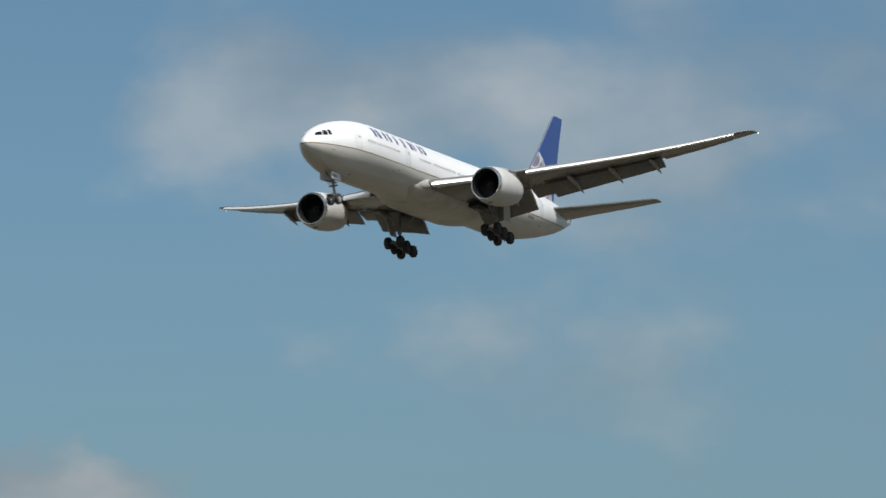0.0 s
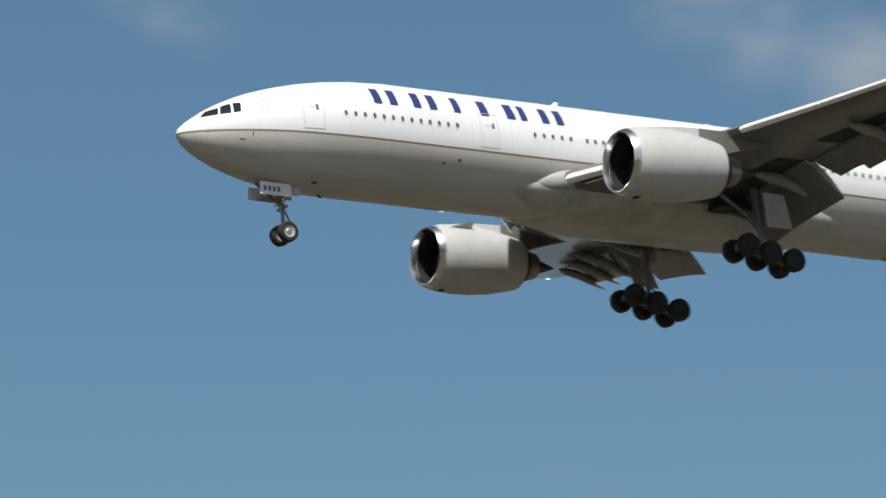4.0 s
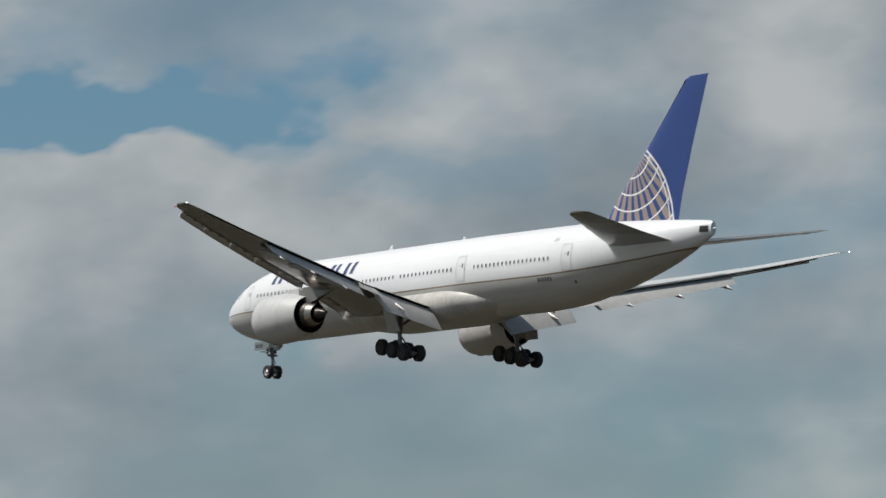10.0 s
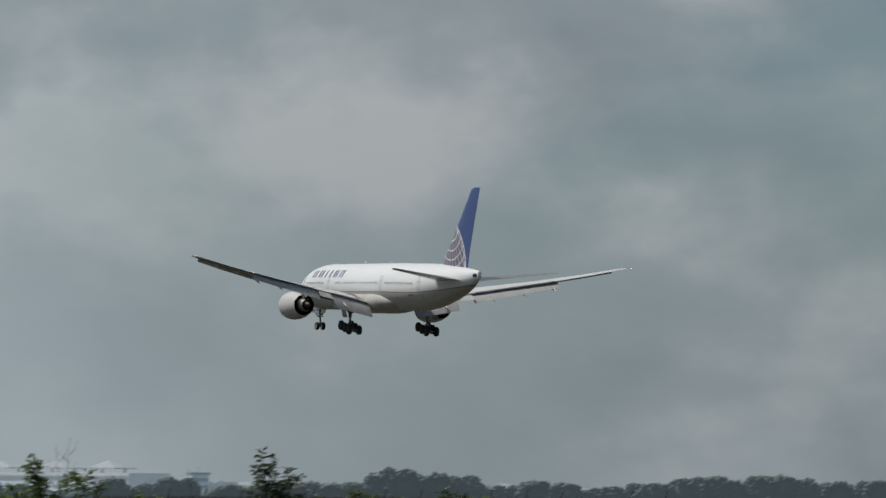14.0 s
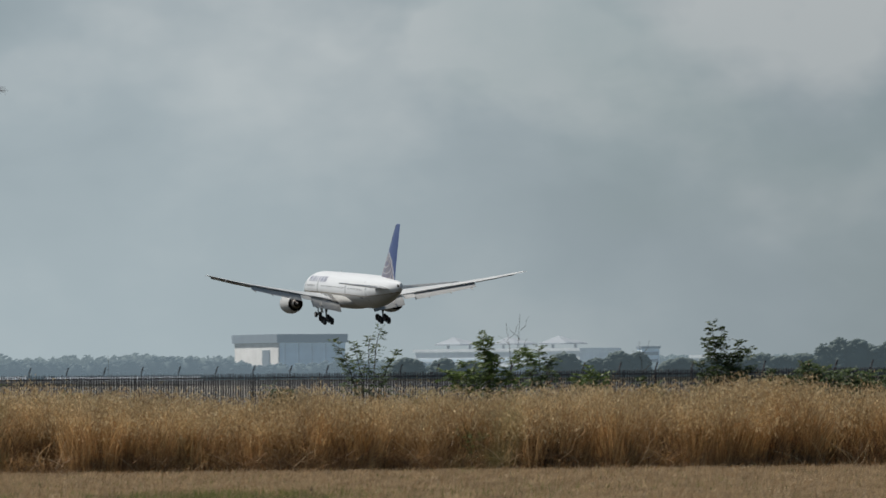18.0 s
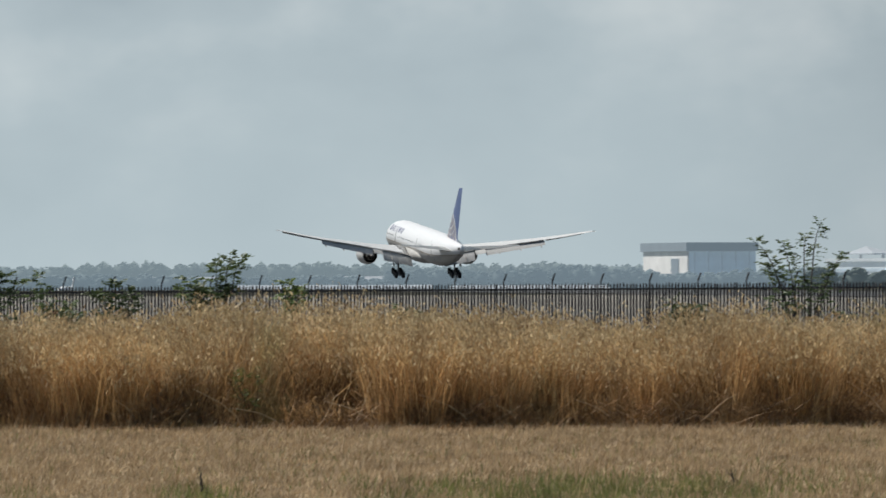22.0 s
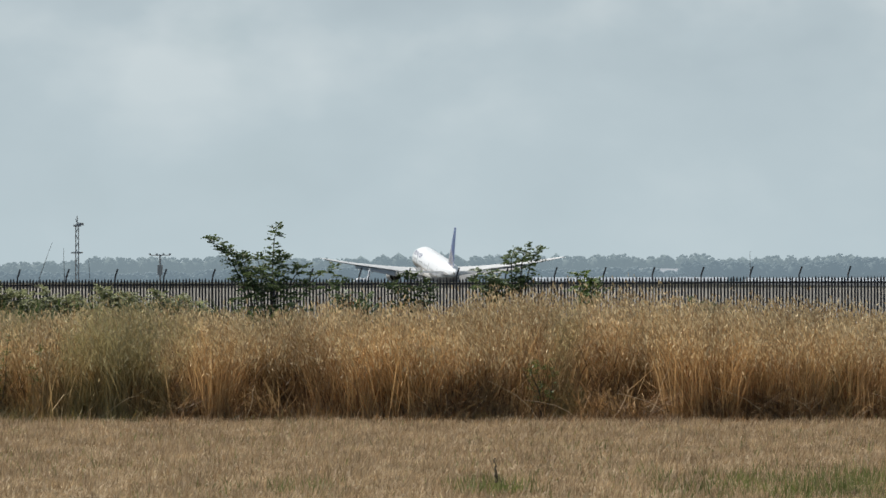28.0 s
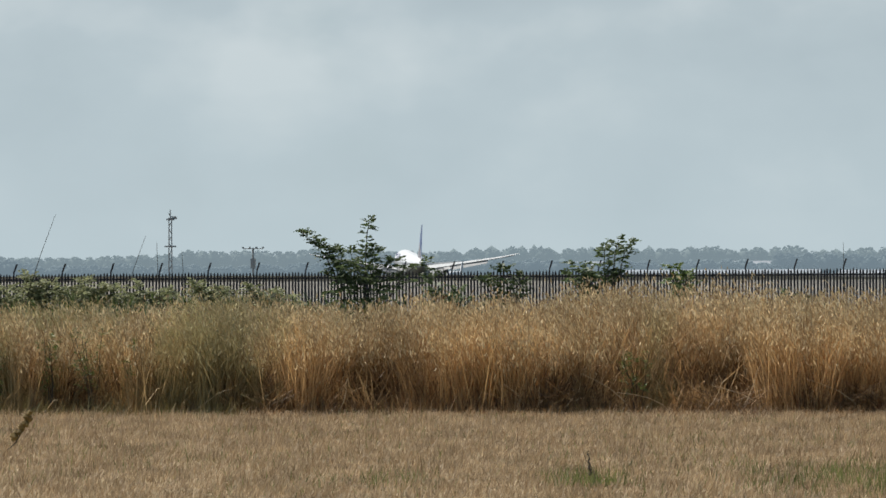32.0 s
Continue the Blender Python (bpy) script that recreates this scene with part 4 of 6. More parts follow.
def build_gear(plane):
    # nose leg
    n = place("nose_gear", mesh_of("nose_gear", *joined(rod((0, -5.7, -2.7), (0, -5.95, -4.2), 0.16), rod((0, -5.95, -4.2), (0, -6.0, -5.4), 0.1), rod((-0.6, -6.0, -5.4), (0.6, -6.0, -5.4), 0.08),
              rod((0, -5.9, -3.9), (0, -4.4, -2.9), 0.07), rod((-0.45, -5.95, -4.05), (0.45, -5.95, -4.05), 0.09), rod((0, -6.1, -4.2), (0, -6.35, -4.7), 0.05), rod((0, -6.35, -4.7), (0, -6.05, -5.2), 0.05)), M_STRUT), plane, label="grey nose landing-gear leg")
    for x in (-0.42, 0.42):
        wheel(n, (x, -6.0, -5.4), 0.545, 0.42)
        place("landing_light", mesh_of("landing_light", *loft(turned([(0.06, 0.16), (0.0, 0.18), (-0.2, 0.08)], 12)), M_BARE), n, Matrix.Translation((x * 0.9, -5.75, -3.75)))
    for side in (-1, 1):
        d = place("nose_gear_door", mesh_of("nose_gear_door", *box(side * 0.62, side * 0.66, -6.15, -4.35, -3.62, -2.95), M_WHITE, False), n, label="white door with dark number bars")
        for i in range(4):
            x = side * 0.665
            place("marking", mesh_of("marking", [(x, -4.55 - i * 0.26, -3.42), (x, -4.72 - i * 0.26, -3.42), (x, -4.72 - i * 0.26, -3.16), (x, -4.55 - i * 0.26, -3.16)], [(0, 1, 2, 3)], M_BARS, False), d)
        place("nose_gear_door", mesh_of("nose_gear_door", *box(side * 0.42, side * 0.46, -6.75, -6.25, -3.45, -3.0), M_GREY, False), n)
    place("brace", mesh_of("brace", *box(-0.3, 0.3, -5.6, -4.6, -3.72, -3.68), M_STRUT, False), n)
    for side in (-1, 1):
        x = side * 5.5
        g = place("main_gear", mesh_of("main_gear", *joined(rod((x * 0.98, -31.4, -1.6), (x, -31.6, -3.9), 0.24), rod((x, -31.6, -3.9), (x, -31.7, -5.2), 0.16), rod((x, -31.5, -3.5), (x * 0.55, -31.0, -2.2), 0.1),
                  rod((x, -31.5, -3.6), (x, -29.2, -2.2), 0.1), rod((x, -31.9, -4.3), (x, -32.3, -4.7), 0.06), rod((x, -32.3, -4.7), (x, -31.9, -5.1), 0.06), rod((x, -31.6, -4.1), (x, -33.0, -5.2), 0.04)), M_STRUT), plane, label="grey main landing-gear leg with a six-wheel truck")
        tilt = radians(11)
        ends = [(x, -31.72 + 1.75 * math.cos(tilt) * k, -5.28 + 1.75 * math.sin(tilt) * k) for k in (-1, 1)]
        place("truck_beam", mesh_of("truck_beam", *joined(rod(ends[0], ends[1], 0.17)), M_STRUT), g)
        for k in (-1, 0, 1):
            y, z = -31.72 + 1.45 * math.cos(tilt) * k, -5.28 + 1.45 * math.sin(tilt) * k
            place("axle", mesh_of("axle", *rod((x - 0.7, y, z), (x + 0.7, y, z), 0.09), M_STRUT), g)
            for o in (-0.7, 0.7):
                wheel(g, (x + o, y, z), 0.635, 0.5)
        rows = [[(x + side * (0.95 + u * 0.25) + o, -31.7 + b * (0.8 - 0.15 * u) - 0.5 * (1 - u), -3.95 + u * 1.75) for o, b in ((0, -1), (0.06, -1), (0.06, 1), (0, 1))] for u in (0, 0.5, 1)]
        place("main_gear_door", mesh_of("main_gear_door", *loft(rows), M_FLAP, False), g, label="pale main gear door")
        place("wheel_bay", mesh_of("wheel_bay", *box(side * 2.2, side * 4.4, -32.2, -29.9, -2.45, -1.85), M_BLACK, False), g)


def build_airliner():
    plane = new("airliner")
    tagged(plane, "white and grey twin-engine wide-body airliner, blue fin, landing gear down", "airplane")
    build_hull(plane)
    build_wings(plane)
    build_engines(plane)
    build_gear(plane)
    return plane


airliner = build_airliner()


# ---- the ground: one sheet, level by the camera, falling gently where the runway ends its straight
def ground_z(y):
    u = min(1.0, max(0.0, (y - 950) / 280))
    return -3.4 * u * u * (3 - 2 * u)


def ground_material():
    m = bpy.data.materials.new("dry_ground")
    m.use_nodes = True
    n = Nodes(m.node_tree)
    where = n.add("ShaderNodeTexCoord").outputs["Object"]
    x, y, z = n.add("ShaderNodeSeparateXYZ", {0: where}).outputs
    mown = n.ramp(n.noise(where, 0.9, 6.0, 0.65), [(0.3, (0.20, 0.145, 0.085)), (0.5, (0.30, 0.225, 0.13)), (0.7, (0.36, 0.28, 0.165))])
    fleck = n.ramp(n.noise(where, 14.0, 5.0, 0.7), [(0.35, 0.62), (0.65, 1.12)])
    mown = n.mix(1.0, mown, fleck, "MULTIPLY")
    patch = n.ramp(n.noise(where, 0.5, 5.0, 0.65), [(0.58, 0.0), (0.72, 0.5)])
    mown = n.mix(patch, mown, (0.15, 0.15, 0.065))
    long_way = n.add("ShaderNodeMapping", {0: where, 3: (1.0, 0.25, 1.0)}).outputs[0]
    field = n.ramp(n.noise(long_way, 0.02, 6.0, 0.6), [(0.35, (0.032, 0.034, 0.022)), (0.55, (0.048, 0.042, 0.030)), (0.7, (0.066, 0.055, 0.04))])
    near = n.math("MULTIPLY", n.math("MULTIPLY", n.math("GREATER_THAN", y, 8.0), n.math("LESS_THAN", y, 66.0)), n.math("LESS_THAN", n.math("ABSOLUTE", x), 45.0))
    pale = n.ramp(n.noise(long_way, 0.03, 5.0, 0.6), [(0.3, (0.13, 0.124, 0.113)), (0.6, (0.205, 0.19, 0.165))])
    beyond = n.math("MULTIPLY", n.math("MULTIPLY", n.math("GREATER_THAN", y, 86.0), n.math("LESS_THAN", y, 560.0)), n.math("LESS_THAN", n.math("ABSOLUTE", x), 95.0))
    field = n.mix(beyond, field, pale)
    # unseen ground behind, made paler to bounce light up under the airliner
    bounce_ground = n.ramp(n.noise(long_way, 0.02, 6.0, 0.6), [(0.35, (0.058, 0.054, 0.040)), (0.6, (0.092, 0.082, 0.060))])
    field = n.mix(n.math("LESS_THAN", y, -40.0), field, bounce_ground)
    tone = n.mix(near, field, mown)
    b = n.add("ShaderNodeBsdfPrincipled", {"Base Color": tone, "Roughness": 0.95, "Specular IOR Level": 0.1})
    h = n.add("ShaderNodeBump", {"Height": n.noise(where, 20.0, 5.0), "Strength": 0.6, "Distance": 0.04})
    n.tree.links.new(h.outputs[0], b.inputs["Normal"])
    n.add("ShaderNodeOutputMaterial", {0: b.outputs[0]})
    return m


def build_ground():
    ys = [-4900, -2000, -600, -100, 0, 20, 40, 56, 80, 100, 200, 400, 800, 980] + [980 + 28 * i for i in range(1, 11)] + [1500, 2200, 3200, 4900]
    xs = [-4900, -2000, -800, -300, -100, -30, 0, 30, 100, 300, 800, 2000, 4900]
    v = [(x, y, ground_z(y)) for y in ys for x in xs]
    k = len(xs)
    f = [(i * k + j, i * k + j + 1, (i + 1) * k + j + 1, (i + 1) * k + j) for i in range(len(ys) - 1) for j in range(k - 1)]
    g = place("ground", mesh_of("ground", v, f, ground_material(), True))
    tagged(g, "dry mown grass and brown airfield reaching the horizon", "ground", kind="structure")
    # the runway and a parallel taxiway along the flight's line, a few centimetres proud
    for name, off, half, lab in (("runway", 150.0, 28.0, "grey asphalt runway"), ("taxiway", -60.0, 12.0, "grey asphalt taxiway")):
        v = []
        for i in range(30):
            y = 420 + i * 60
            cx = off - (y - 0) * math.tan(radians(7))
            for s in (-1, 1):
                v.append((cx + s * half, y, ground_z(y) + 0.06))
            for s in (1, -1):
                v.append((cx + s * half, y, ground_z(y) - 0.3))
        r = loft([v[i * 4:i * 4 + 4] for i in range(30)])
        tagged(place(name, mesh_of(name, *r, M_ASPHALT, False)), lab + " on the airfield", "runway", kind="structure")


M_ASPHALT = material("asphalt", (0.055, 0.055, 0.055), 0.85, grain=0.3, grain_scale=0.4, stain=0.3, stain_scale=0.03)
build_ground()


def ribbons(name, base, tip, width, bend, mat, mids=1, rng=None, face=None):
    """Thin tapered blades as one mesh: arrays of base and tip points, widths and sideways bends."""
    n = len(base)
    yaw = rng.uniform(-0.9, 0.9, n) if face is None else face
    side = np.stack([np.cos(yaw), np.sin(yaw), np.zeros(n)], 1) * width[:, None]
    mid = base + (tip - base) * 0.55 + bend
    if mids:
        verts = np.stack([base - side, base + side, mid - side * 0.8, mid + side * 0.8, tip], 1).reshape(-1, 3)
        o = np.arange(n)[:, None] * 5
        tri = np.concatenate([o + [0, 1, 3], o + [0, 3, 2], o + [2, 3, 4]], 1).reshape(-1, 3)
    else:
        verts = np.stack([base - side, base + side, tip], 1).reshape(-1, 3)
        tri = (np.arange(n)[:, None] * 3 + [0, 1, 2]).reshape(-1, 3)
    return tri_mesh(name, verts, tri, mat)


def tri_mesh(name, verts, tri, mat):
    me = bpy.data.meshes.new(name)
    me.vertices.add(len(verts))
    me.vertices.foreach_set("co", np.ascontiguousarray(verts, dtype=np.float32).ravel())
    me.loops.add(tri.size)
    me.loops.foreach_set("vertex_index", np.ascontiguousarray(tri, dtype=np.int32).ravel())
    me.polygons.add(len(tri))
    me.polygons.foreach_set("loop_start", np.arange(0, tri.size, 3, dtype=np.int32))
    me.polygons.foreach_set("loop_total", np.full(len(tri), 3, dtype=np.int32))
    me.update()
    me.validate()
    me.materials.append(mat)
    return me


def straw_material(name, low, high, green, green_at, drifts=1.0, translucent=0.3):
    """Dry stems: two straw tones by island, with greener drifts where the noise is high."""
    m = bpy.data.materials.new(name)
    m.use_nodes = True
    n = Nodes(m.node_tree)
    where = n.add("ShaderNodeTexCoord").outputs["Object"]
    rnd = n.add("ShaderNodeNewGeometry").outputs["Random Per Island"]
    tone = n.mix(rnd, low, high)
    flat = n.add("ShaderNodeMapping", {0: where, 3: (1.0, 0.5, 0.35)}).outputs[0]
    x = n.add("ShaderNodeSeparateXYZ", {0: where}).outputs[0]
    x = n.math("MULTIPLY_ADD", n.noise(where, 1.3, 4.0, 0.6), 3.0, n.math("SUBTRACT", x, 1.5))
    field = n.noise(flat, 0.9, 4.0, 0.6)
    for at, r, w in ((-6.6, 2.8, 0.21), (-4.6, 0.6, 0.18), (0.4, 0.4, 0.12), (-9.5, 1.5, 0.2), (9.0, 0.7, 0.14), (2.8, 0.35, 0.12)):
        u = n.math("POWER", n.math("DIVIDE", n.math("SUBTRACT", x, at), r), 2.0)
        field = n.math("MULTIPLY_ADD", n.math("EXPONENT", n.math("MULTIPLY", u, -1.0)), w * drifts, field)
    drift = n.ramp(field, [(green_at, 0.0), (green_at + 0.16, 0.7)])
    tone = n.mix(drift, tone, green)
    tone = n.mix(1.0, tone, n.ramp(n.noise(n.add("ShaderNodeMapping", {0: where, 3: (1.0, 1.0, 0.4)}).outputs[0], 1.7, 3.0), [(0.34, 0.62), (0.66, 1.28)]), "MULTIPLY")
    d = n.add("ShaderNodeBsdfPrincipled", {"Base Color": tone, "Roughness": 0.7})
    t = n.add("ShaderNodeBsdfTranslucent", {0: tone})
    s = n.add("ShaderNodeMixShader", {0: translucent, 1: d.outputs[0], 2: t.outputs[0]})
    n.add("ShaderNodeOutputMaterial", {0: s.outputs[0]})
    return m


M_STRAW = straw_material("dry_straw", (0.28, 0.155, 0.064), (0.63, 0.425, 0.205), (0.27, 0.25, 0.125), 0.60)
# brown litter, darkened further to paint shade into the verge's foot
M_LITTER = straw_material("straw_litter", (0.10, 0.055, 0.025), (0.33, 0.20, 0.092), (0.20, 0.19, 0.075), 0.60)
M_OAT = straw_material("oat_heads", (0.34, 0.22, 0.10), (0.84, 0.68, 0.41), (0.36, 0.33, 0.15), 0.62)
M_MOWN = straw_material("mown_grass", (0.26, 0.17, 0.09), (0.58, 0.44, 0.275), (0.16, 0.17, 0.06), 0.66, 0.0)
M_WEED = straw_material("green_weed", (0.05, 0.085, 0.022), (0.12, 0.155, 0.05), (0.20, 0.19, 0.07), 0.6, 0.0)
M_TUFT = straw_material("green_tuft", (0.11, 0.14, 0.035), (0.23, 0.25, 0.08), (0.30, 0.25, 0.12), 0.58, 0.0)


def bed_height(x):
    """The tall grass's height along the verge."""
    return 1.275 + 0.10 * math.sin(x * 0.9 + 0.6) + 0.07 * math.sin(x * 2.3) + 0.05 * math.sin(x * 5.1 + 1) - 0.22 * math.exp(-((x - 8.2) / 1.0) ** 2) + 0.12 * math.exp(-((x - 11.5) / 1.3) ** 2) - 0.20 / (1 + math.exp((x + 4.1) * 2))


def build_tall_grass():
    rng = np.random.default_rng(7)
    # clumps of tussocks: stems share their clump's height and lean and their tuft's spread
    clumps, per, each = 660, 6, 22
    tufts = clumps * per
    n = tufts * each
    front = 130    # these stand singly before the closed stand, with dark gaps between them
    cx = np.concatenate([-11.5 + 35.5 * (np.arange(front) // 2 + 0.5) / (front // 2) + rng.normal(0, 0.16, front), rng.uniform(-11.5, 24, clumps - front)])
    cy = 56.6 + 0.5 * np.sin(cx * 1.7) + 0.35 * np.sin(cx * 4.1 + 1) + 7.0 * rng.beta(1.0, 1.6, clumps)
    bay = np.sin(cx[:front] * 1.7) + 0.6 * np.sin(cx[:front] * 4.1 + 1) + rng.normal(0, 0.25, front)
    cy[:front] = 55.95 + 0.2 * np.sin(cx[:front] * 1.7) + rng.normal(0, 0.12, front) + np.where(bay > 0.45, 0.75, 0.0)
    c_tall = rng.uniform(0.80, 1.10, clumps)
    c_lean = rng.normal(0, 0.13, (clumps, 2))
    of = lambda v: np.repeat(v, per, axis=0)
    tight = np.repeat(np.where(np.arange(clumps) < front, 0.10, 0.20), per)
    tx = of(cx) + rng.normal(0, 1, tufts) * tight
    ty = np.maximum(of(cy) + rng.normal(0, 1, tufts) * tight, 55.72 + 0.22 * np.sin(of(cx) * 4.1 + 1))
    spread = rng.uniform(0.04, 0.12, tufts)
    tall = of(c_tall) * rng.uniform(0.78, 1.08, tufts) * (1 + 0.08 * np.sin(tx * 3.1 + ty))
    tlean = of(c_lean) + rng.normal(0, 0.13, (tufts, 2))
    rep = lambda v: np.repeat(v, each, axis=0)
    x = rep(tx) + rng.normal(0, 1, n) * rep(spread)
    y = rep(ty) + rng.normal(0, 1, n) * rep(spread)
    hb = np.array([bed_height(v) for v in np.linspace(-12, 25, 400)])
    h = np.interp(x, np.linspace(-12, 25, 400), hb) * np.minimum(rep(tall) * rng.uniform(0.74, 1.10, n), rng.uniform(1.02, 1.14, n))
    h *= np.where(rng.random(n) < 0.035, rng.uniform(1.04, 1.16, n), 1.0)
    fan = np.stack([x - rep(tx), y - rep(ty)], 1) * 1.5
    lean = (rep(tlean) + rng.normal(0, 0.165, (n, 2))) * h[:, None] + fan
    lean[:, 0] += 0.05 * h
    base = np.stack([x, y, np.zeros(n)], 1)
    tip = base + np.concatenate([lean, h[:, None]], 1)
    bend = np.concatenate([rng.normal(0, 0.055, (n, 2)), np.zeros((n, 1))], 1) - np.concatenate([lean, np.zeros((n, 1))], 1) * 0.18
    ob = place("tall_grass", ribbons("tall_grass", base, tip, rng.uniform(0.0034, 0.0072, n), bend, M_STRAW, 1, rng))
    tagged(ob, "tall golden dry wild grass in a dense verge", "grass", kind="stuff")
    # drooping oat heads: husks hanging from each stem's top
    k = 5
    u = 1.03 - 0.34 * rng.random((n, k)) ** 1.6
    c = base[:, None] + (tip - base)[:, None] * u[..., None] + rng.normal(0, 1, (n, k, 3)) * [0.04, 0.04, 0.02]
    c = c.reshape(-1, 3)
    drop = np.stack([rng.normal(0.012, 0.025, n * k), rng.normal(0, 0.02, n * k), -rng.uniform(0.035, 0.085, n * k)], 1)
    w = rng.uniform(0.005, 0.012, n * k)
    yaw = rng.uniform(-1.2, 1.2, n * k)
    s = np.stack([np.cos(yaw), np.sin(yaw), np.zeros(n * k)], 1) * w[:, None]
    verts = np.stack([c, c + drop * 0.5 - s, c + drop * 0.5 + s, c + drop], 1).reshape(-1, 3)
    o = np.arange(n * k)[:, None] * 4
    tri = np.concatenate([o + [0, 1, 2], o + [1, 3, 2]], 1).reshape(-1, 3)
    ob = place("oat_heads", tri_mesh("oat_heads", verts, tri, M_OAT))
    tagged(ob, "pale drooping seed heads of dry wild oats", "grass", kind="stuff")
    # fans of pale broken straw at the verge's foot
    fans, each = 46, 34
    n = fans * each
    fx = np.concatenate([rng.uniform(-10, 20, 22), rng.normal(4.4, 0.7, 7), rng.normal(-3.6, 0.6, 6), rng.normal(8.6, 1.0, 7), rng.normal(11.8, 0.5, 4)])
    fy = 55.85 + rng.uniform(-0.15, 0.35, fans)
    size = rng.uniform(0.55, 1.0, fans)
    rep2 = lambda v: np.repeat(v, each, axis=0)
    base = np.stack([rep2(fx) + rng.normal(0, 0.14, n), rep2(fy) + rng.normal(0, 0.08, n), rng.uniform(0, 0.1, n)], 1)
    a = rng.normal(0, 0.75, n) + rep2(rng.normal(0, 0.45, fans))
    ln = rep2(size) * rng.uniform(0.3, 0.75, n)
    tip = base + np.stack([np.sin(a) * ln, rng.normal(-0.08, 0.12, n), np.abs(np.cos(a)) * ln * 0.9 + 0.02], 1)
    bend = np.concatenate([rng.normal(0, 0.03, (n, 2)), rng.uniform(0.0, 0.10, (n, 1))], 1)
    ob = place("straw_fans", ribbons("straw_fans", base, tip, rng.uniform(0.004, 0.0085, n), bend, M_STRAW, 1, rng))
    tagged(ob, "fans of pale broken straw at the verge's foot", "straw", kind="stuff")
    # crossing stems that have sagged against the stand's face
    n = 2600
    x = rng.uniform(-11, 22, n)
    base = np.stack([x, 55.95 + 0.2 * np.sin(x * 1.7) + rng.normal(0.1, 0.18, n), rng.uniform(0.12, 0.9, n)], 1)
    a = rng.normal(0.15, 0.75, n)
    ln = rng.uniform(0.18, 0.5, n)
    tip = base + np.stack([np.sin(a) * ln, rng.normal(-0.05, 0.08, n), np.cos(a) * ln * 0.8], 1)
    bend = np.stack([rng.normal(0, 0.05, n), np.zeros(n), rng.uniform(0.0, 0.08, n)], 1)
    ob = place("sagging_stems", ribbons("sagging_stems", base, tip, rng.uniform(0.003, 0.007, n), bend, M_STRAW, 1, rng))
    tagged(ob, "sagging dry stems lying across the verge's face", "grass", kind="stuff")
    # leaves and old broken stems low down, lying over one another
    n = 52000
    x = rng.uniform(-11.5, 24, n)
    front = 55.9 + 0.25 * np.sin(x * 1.7) + 0.2 * np.sin(x * 4.1 + 1)
    y = front + 5.0 * rng.beta(1.0, 2.0, n)
    base = np.stack([x, y, 0.45 * rng.random(n) ** 1.8], 1)
    ln = rng.uniform(0.2, 0.65, n)
    a = rng.uniform(0, 2 * np.pi, n)
    up = rng.uniform(0.15, 0.95, n)
    tip = base + np.stack([np.cos(a) * ln * (1 - up * 0.7), np.sin(a) * ln * 0.5 * (1 - up * 0.7) - 0.05, ln * up], 1)
    bend = np.concatenate([rng.normal(0, 0.03, (n, 2)), rng.uniform(0.0, 0.09, (n, 1))], 1)
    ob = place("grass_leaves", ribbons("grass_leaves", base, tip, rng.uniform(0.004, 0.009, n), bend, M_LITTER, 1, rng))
    tagged(ob, "brown dry leaves and broken stems low in the verge", "grass", kind="stuff")
    # swathes of flattened straw that spill on to the mown strip
    n = 1500
    cx = rng.choice([4.9, 5.6, 6.3, 7.1, 7.9, 8.6, 9.4, 10.4, -3.9, 3.1, -0.6, 1.6, 12.4], n)
    x = cx + rng.normal(0, 0.3, n)
    y = 55.55 + rng.normal(0, 0.25, n) + 0.3 * np.abs(x - cx)
    base = np.stack([x, y, rng.uniform(0.0, 0.22, n)], 1)
    ln = rng.uniform(0.3, 0.9, n)
    a = rng.normal(0.0, 0.5, n) + np.where(rng.random(n) < 0.5, 0, np.pi)
    tip = base + np.stack([np.cos(a) * ln, np.sin(a) * ln * 0.6, rng.uniform(-0.05, 0.38, n) - base[:, 2] * 0.5], 1)
    tip[:, 2] = np.maximum(tip[:, 2], 0.01)
    bend = np.concatenate([np.zeros((n, 2)), rng.uniform(0.0, 0.12, (n, 1))], 1)
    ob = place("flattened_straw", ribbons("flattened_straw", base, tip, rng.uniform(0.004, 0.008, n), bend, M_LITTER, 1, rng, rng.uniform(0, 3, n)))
    tagged(ob, "pale flattened straw along the verge's foot", "straw", kind="stuff")


def build_verge_edge():
    """Half-long dry blades where the mower has stopped short of the tall grass."""
    rng = np.random.default_rng(19)
    n = 9000
    x = rng.uniform(-11.5, 24, n)
    y = 55.95 - 1.3 * rng.random(n) ** 1.8 + 0.2 * np.sin(x * 2.1)
    h = rng.uniform(0.06, 0.30, n) * np.clip((y - 54.4) / 1.2, 0.25, 1.0)
    base = np.stack([x, y, np.zeros(n)], 1)
    tip = base + np.stack([rng.normal(0.02, 0.08, n), rng.normal(0, 0.06, n), h], 1)
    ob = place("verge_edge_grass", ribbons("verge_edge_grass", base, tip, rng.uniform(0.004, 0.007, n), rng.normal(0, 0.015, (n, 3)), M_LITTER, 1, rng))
    tagged(ob, "half-long dry grass along the verge's foot", "grass", kind="stuff")


